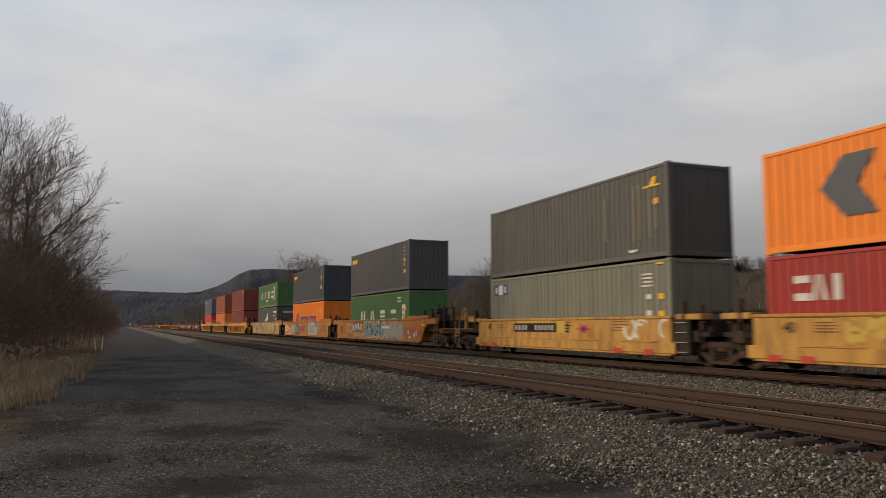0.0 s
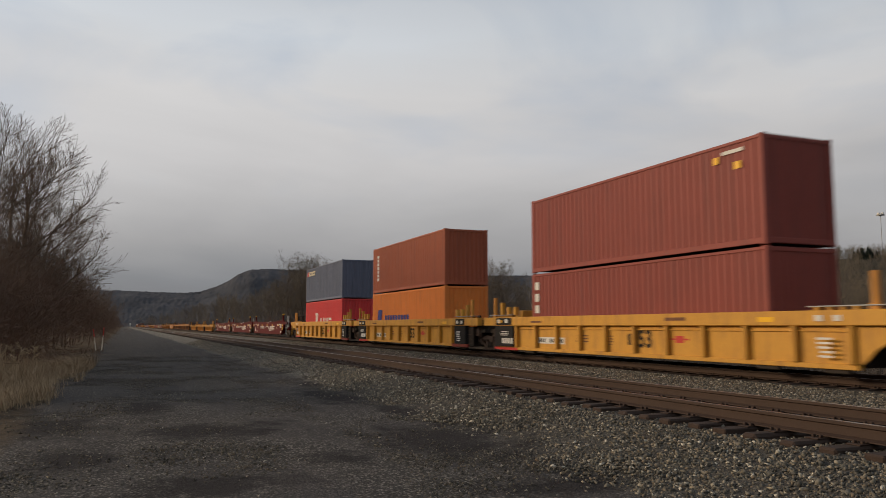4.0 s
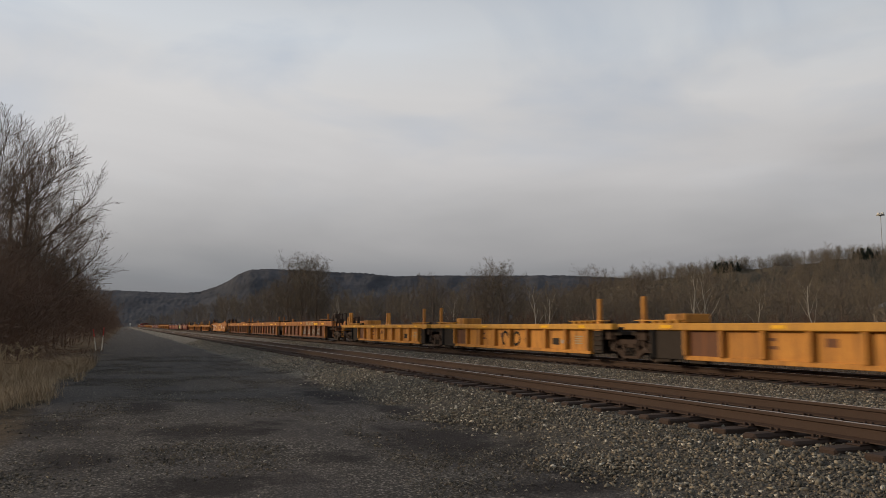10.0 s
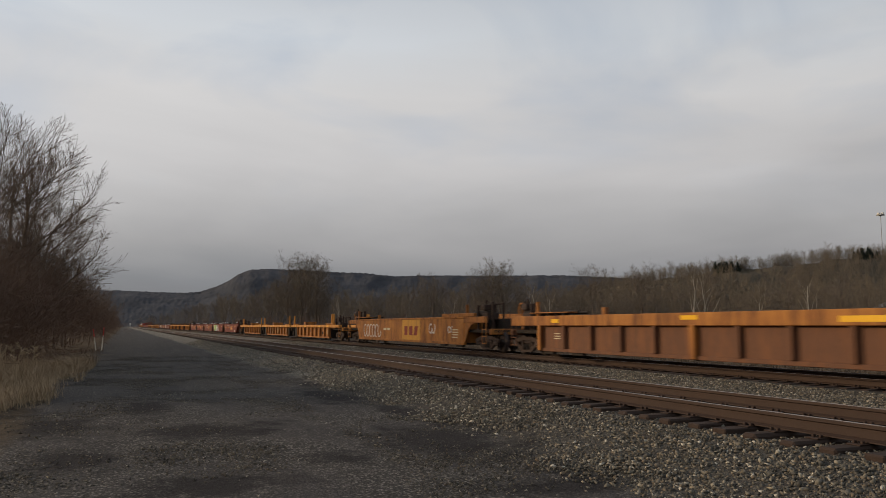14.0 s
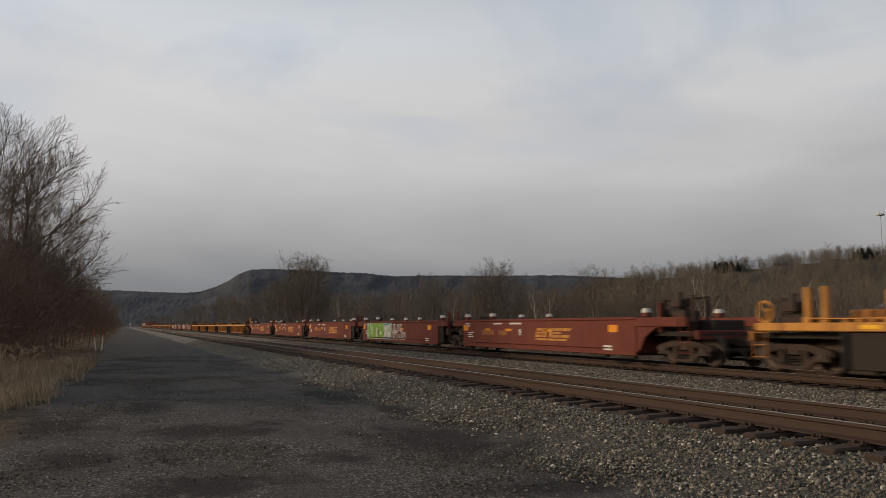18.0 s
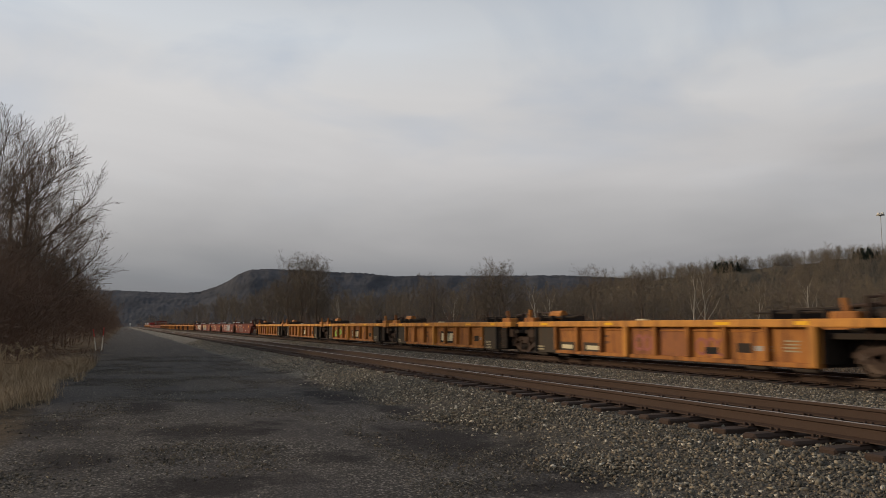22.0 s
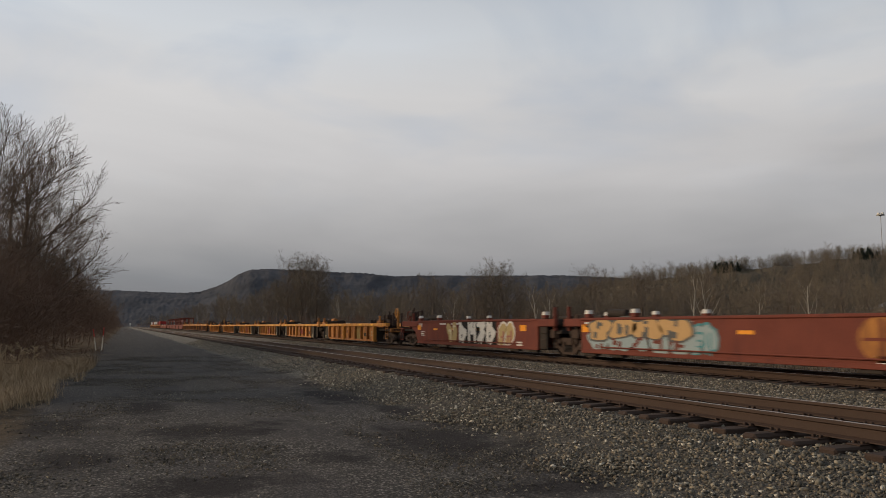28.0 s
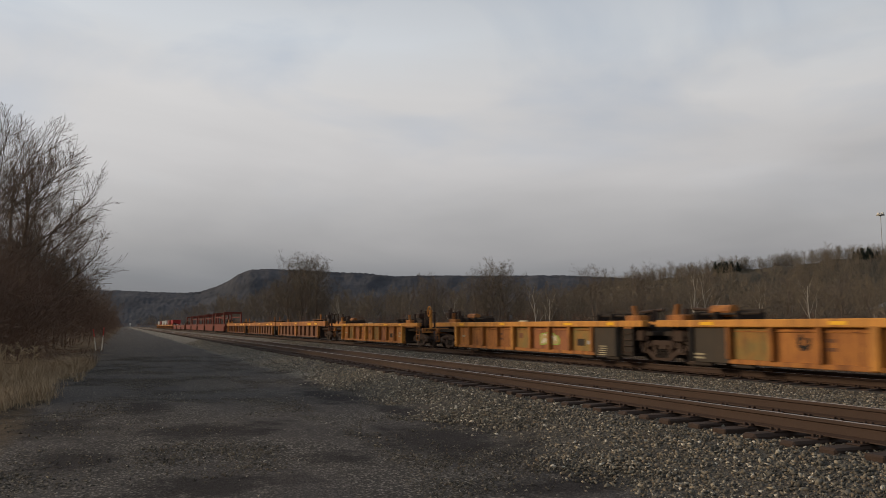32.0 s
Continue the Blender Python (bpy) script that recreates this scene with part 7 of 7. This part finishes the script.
    if i == 17:
        scrawl(u, x0 + 1.2, x0 + 4.8, .6, 1.4, M_WHITE, 44, Y, 6, .06)
        scrawl(u, x1 - 4.4, x1 - 3.6, .9, 1.4, M_WHITE, 45, Y, 2, .06)
        scrawl(u, x1 - 1.9, x1 - 1.2, .95, 1.25, M_WHITE, 49, Y, 2, .06)
    if i == 19:
        scrawl(u, x0 + 2.2, x0 + 3.4, .55, 1.1, T_SAND, 46, Y, 3, .06)
        scrawl(u, x0 + 4.6, x0 + 5.9, .55, 1.1, T_SAND, 47, Y, 3, .06)
        scrawl(u, x0 + 7.0, x0 + 8.2, .55, 1.1, T_CREAM, 48, Y, 3, .06)
    if i in (21, 25, 24, 22, 23):
        if i != 22:
            figures(u, x0 + 7.2, 1.03, ("stack", "twin", "stack", "pair"), .56, .34, .63, M_GOLD, "faded orange slanted emblem shape", Y, .13)
            bars(u, Y, [(x0 + 8.0, .78, 2.3, .07, .05)], M_GOLD, "emblem", "faded orange bar under the emblem")
        bars(u, Y, [(x0 + 2.2 + .3 * k, 1.0, .22, .2) for k in range(4)] + [(x0 + 3.8 + .28 * k, 1.0, .2, .2) for k in range(3)], M_GOLD_OLD)
        letters(u, {21: "B", 22: "C", 23: "D", 24: "E", 25: "A"}[i], x0 + 5.6, Y, 1.02, .34, M_WHITE)
    if i == 22:
        bars(u, Y, [(x0 + 3.4, .95, 4.9, 1.0)], T_PALEBLUE, "graffiti_ground", "pale blue sprayed ground")
        spray(u, x0 + 1.3, x0 + 4.3, .5, 1.48, T_GREEN, T_GREEN, 51, 3, Y - .01, M_WHITE, "large lime green graffiti lettering")
        bars(u, Y - .008, [(x0 + 2.8, .98, 3.0, .92)], T_GREEN, "graffiti")
        spray(u, x0 + 4.5, x0 + 5.7, .5, 1.45, M_WHITE, T_TEAL, 52, 2, Y - .01, T_GREEN)
        scrawl(u, x0 + 6.0, x0 + 8.3, .5, .95, M_WHITE, 53, Y, 9, .05)
        scrawl(u, x0 + 5.9, x0 + 7.8, .95, 1.4, M_WHITE, 54, Y, 8, .05)
    if style == "amber40":
        # small markings on the end panels
        if CONSIST[i][3] == "A":
            bars(u, -HALF - .014, text_rows(x0 + .35, .52, .6, 2, .05, .10, 60 + i), M_FADED)
        if CONSIST[i][2] == "A":
            bars(u, -HALF - .014, text_rows(x1 - 1.0, .62, .5, 5, .03, .07, 70 + i), M_FADED)
    if 26 <= i <= 30:
        if i in (27, 28, 29):
            bars(u, Y, [(x0 + 7.3, .74, 1.6, .55)], M_BLACKPAINT, "paint_patch", "black paint patch")
            bars(u, Y - .006, [(x0 + 6.85, .74, .42, .36, .03), (x0 + 7.35, .74, .38, .36, -.04), (x0 + 7.85, .74, .42, .36, .04)], M_CREAM, "emblem", "dirty white block emblem")
        if i in (28, 30):
            spray(u, x0 + 1.8, x0 + 3.6, .5, 1.05, T_GREEN if i == 28 else T_PINK, M_BROWN, 60 + i, 2, Y)
        if i == 26:
            scrawl(u, x0 + 6.2, x0 + 7.4, .55, 1.0, T_PINK, 66, Y, 3, .10)
            scrawl(u, x0 + 9.0, x0 + 10.2, .5, .95, T_PINK, 67, Y, 3, .08)
            bars(u, Y - .004, [(x0 + 9.6, .62, .5, .18)], M_BLACKPAINT, "paint_patch", "black paint patch")
            bars(u, Y, [(x0 + 2.2, .55, 1.1, .34), (x0 + 3.9, .55, 1.3, .34)], M_PANEL, "paint_patch", "black painted number panel")
            bars(u, Y - .008, [(x0 + 2.2, .55, .7, .14), (x0 + 3.9, .55, .9, .14)], M_CREAM)
    if i == 31:
        scrawl(u, x0 + 3.0, x0 + 6.8, .5, 1.4, T_SILVER, 71, Y, 7, .06)
        bars(u, Y, text_rows(x0 + 9.5, .7, 1.6, 2, .05, .12, 4), M_WHITE)
    if i == 32:
        scrawl(u, x0 + 2.5, x0 + 6.5, .5, 1.45, M_WHITE, 72, Y, 8, .08)
        spray(u, x0 + 6.8, x0 + 9.4, .46, 1.5, T_BLUE, M_WHITE, 73, 3, Y)
    if i == 33:
        scrawl(u, x0 + 3.5, x0 + 8.0, .6, 1.35, M_CREAM, 74, Y, 7, .05)
    if i == 34:
        spray(u, x0 + .5, x0 + 5.8, .44, 1.15, T_FOG, M_RED_OLD, 83, 5, Y, M_RED_OLD, "large tan and silver bubble graffiti")
        spray(u, x0 + .5, x0 + 5.6, .80, 1.52, T_TAN, T_SLATE, 81, 4, Y - .008, T_SLATE, "large tan and silver bubble graffiti")
        spray(u, x0 + 5.6, x0 + 6.6, .5, 1.4, T_FOG, T_TEAL, 82, 2, Y)
        disc = Shape().plate([(x1 - 1.6 + .62 * math.cos(a * .35), 1.0 + .5 * math.sin(a * .35)) for a in range(18)], Y - .006, Y + .004)
        part("emblem", disc, M_GOLD_OLD, u, "faded round orange emblem")
        bars(u, Y - .008, [(x1 - 1.6, 1.0, 1.0, .07), (x1 - 1.6, 1.0, .07, .85)], M_RED_OLD)
    if i == 35:
        spray(u, x0 + 4.2, x0 + 5.4, .5, 1.5, T_SAND, M_RED_OLD, 85, 2, Y, M_CREAM)
        block_graffiti(u, x0 + 5.6, x0 + 9.6, .48, 1.5, M_WHITE, M_BLACKPAINT, 86, 4, Y, .24, "black and white block graffiti")
        spray(u, x0 + 9.8, x0 + 11.2, .5, 1.45, T_SAND, M_WHITE, 87, 2, Y, T_PINK)
    if i in (37, 38, 39):
        bars(u, Y, [(x0 + 8.2, .80, 3.6, .80)], M_GOLD, "paint_patch", "fresh yellow paint patch")
        bars(u, Y - .07, [(x0 + 7.35, .8, .5, .48), (x0 + 8.05, .8, .46, .48, .05), (x0 + 8.75, .8, .42, .48, -.06)], M_DULLRED, "emblem", "red block emblem")
        scrawl(u, x0 + 3.4, x0 + 4.4, .75, 1.05, M_BLACKPAINT, 90 + i, Y, 1, .12)
    if i == 40:
        spray(u, x0 + 8.0, x0 + 9.2, .55, 1.05, T_SAND, T_GREEN, 95, 2, Y, M_WHITE)


def make_train():
    for i, (front, rear, rt, lt, style) in enumerate(CONSIST):
        u = make_unit(style, front - rear, rt, lt)
        s = (front + rear) / 2
        u.location = (s, TRACK_FAR, RAIL_Z)
        er, el = ends_of(style, front - rear, rt, lt)
        decorate(i, u, -(front - rear) / 2 + el, (front - rear) / 2 - er)
        UNIT_THINGS.append((u, s, RAIL_Z))
    load_train()
    # far tail of the train
    for k, (s, mat, lab) in enumerate([(-1013.5, P_CRIMSON, "red"), (-1034.3, P_OXIDE, "dull red"), (-1055.4, P_PALE, "pale grey"), (-1078, P_PALE, "pale grey"), (-1099.3, P_OXIDE, "dull red"), (-1120.4, P_PALE, "pale grey")]):
        make_container(s, .38, mat, lab + " corrugated container in a well near the train's tail")


make_train()


def motions():
    """The whole train rolls on at one speed; every wheelset turns with it."""
    for ob, s, z in UNIT_THINGS:
        walk(ob, [(0, pose(s, TRACK_FAR, z)), (32, pose(s + SPEED * 32, TRACK_FAR, z))])
    wheels = [o for o in bpy.data.objects if o.name.split(".")[0] == "wheelset"]
    turn = 88.0          # one row for each thirtieth of a second
    walk(wheels[0], [(k / FPS, pose(0, 0, 0, 0, turn * k, 0)) for k in range(32 * FPS + 1)])
    keys = wheels[0].animation_data
    for w in wheels[1:]:
        w.rotation_mode = "QUATERNION"
        w.animation_data_create()
        w.animation_data.action = keys.action
        w.animation_data.action_slot = keys.action_slot


motions()
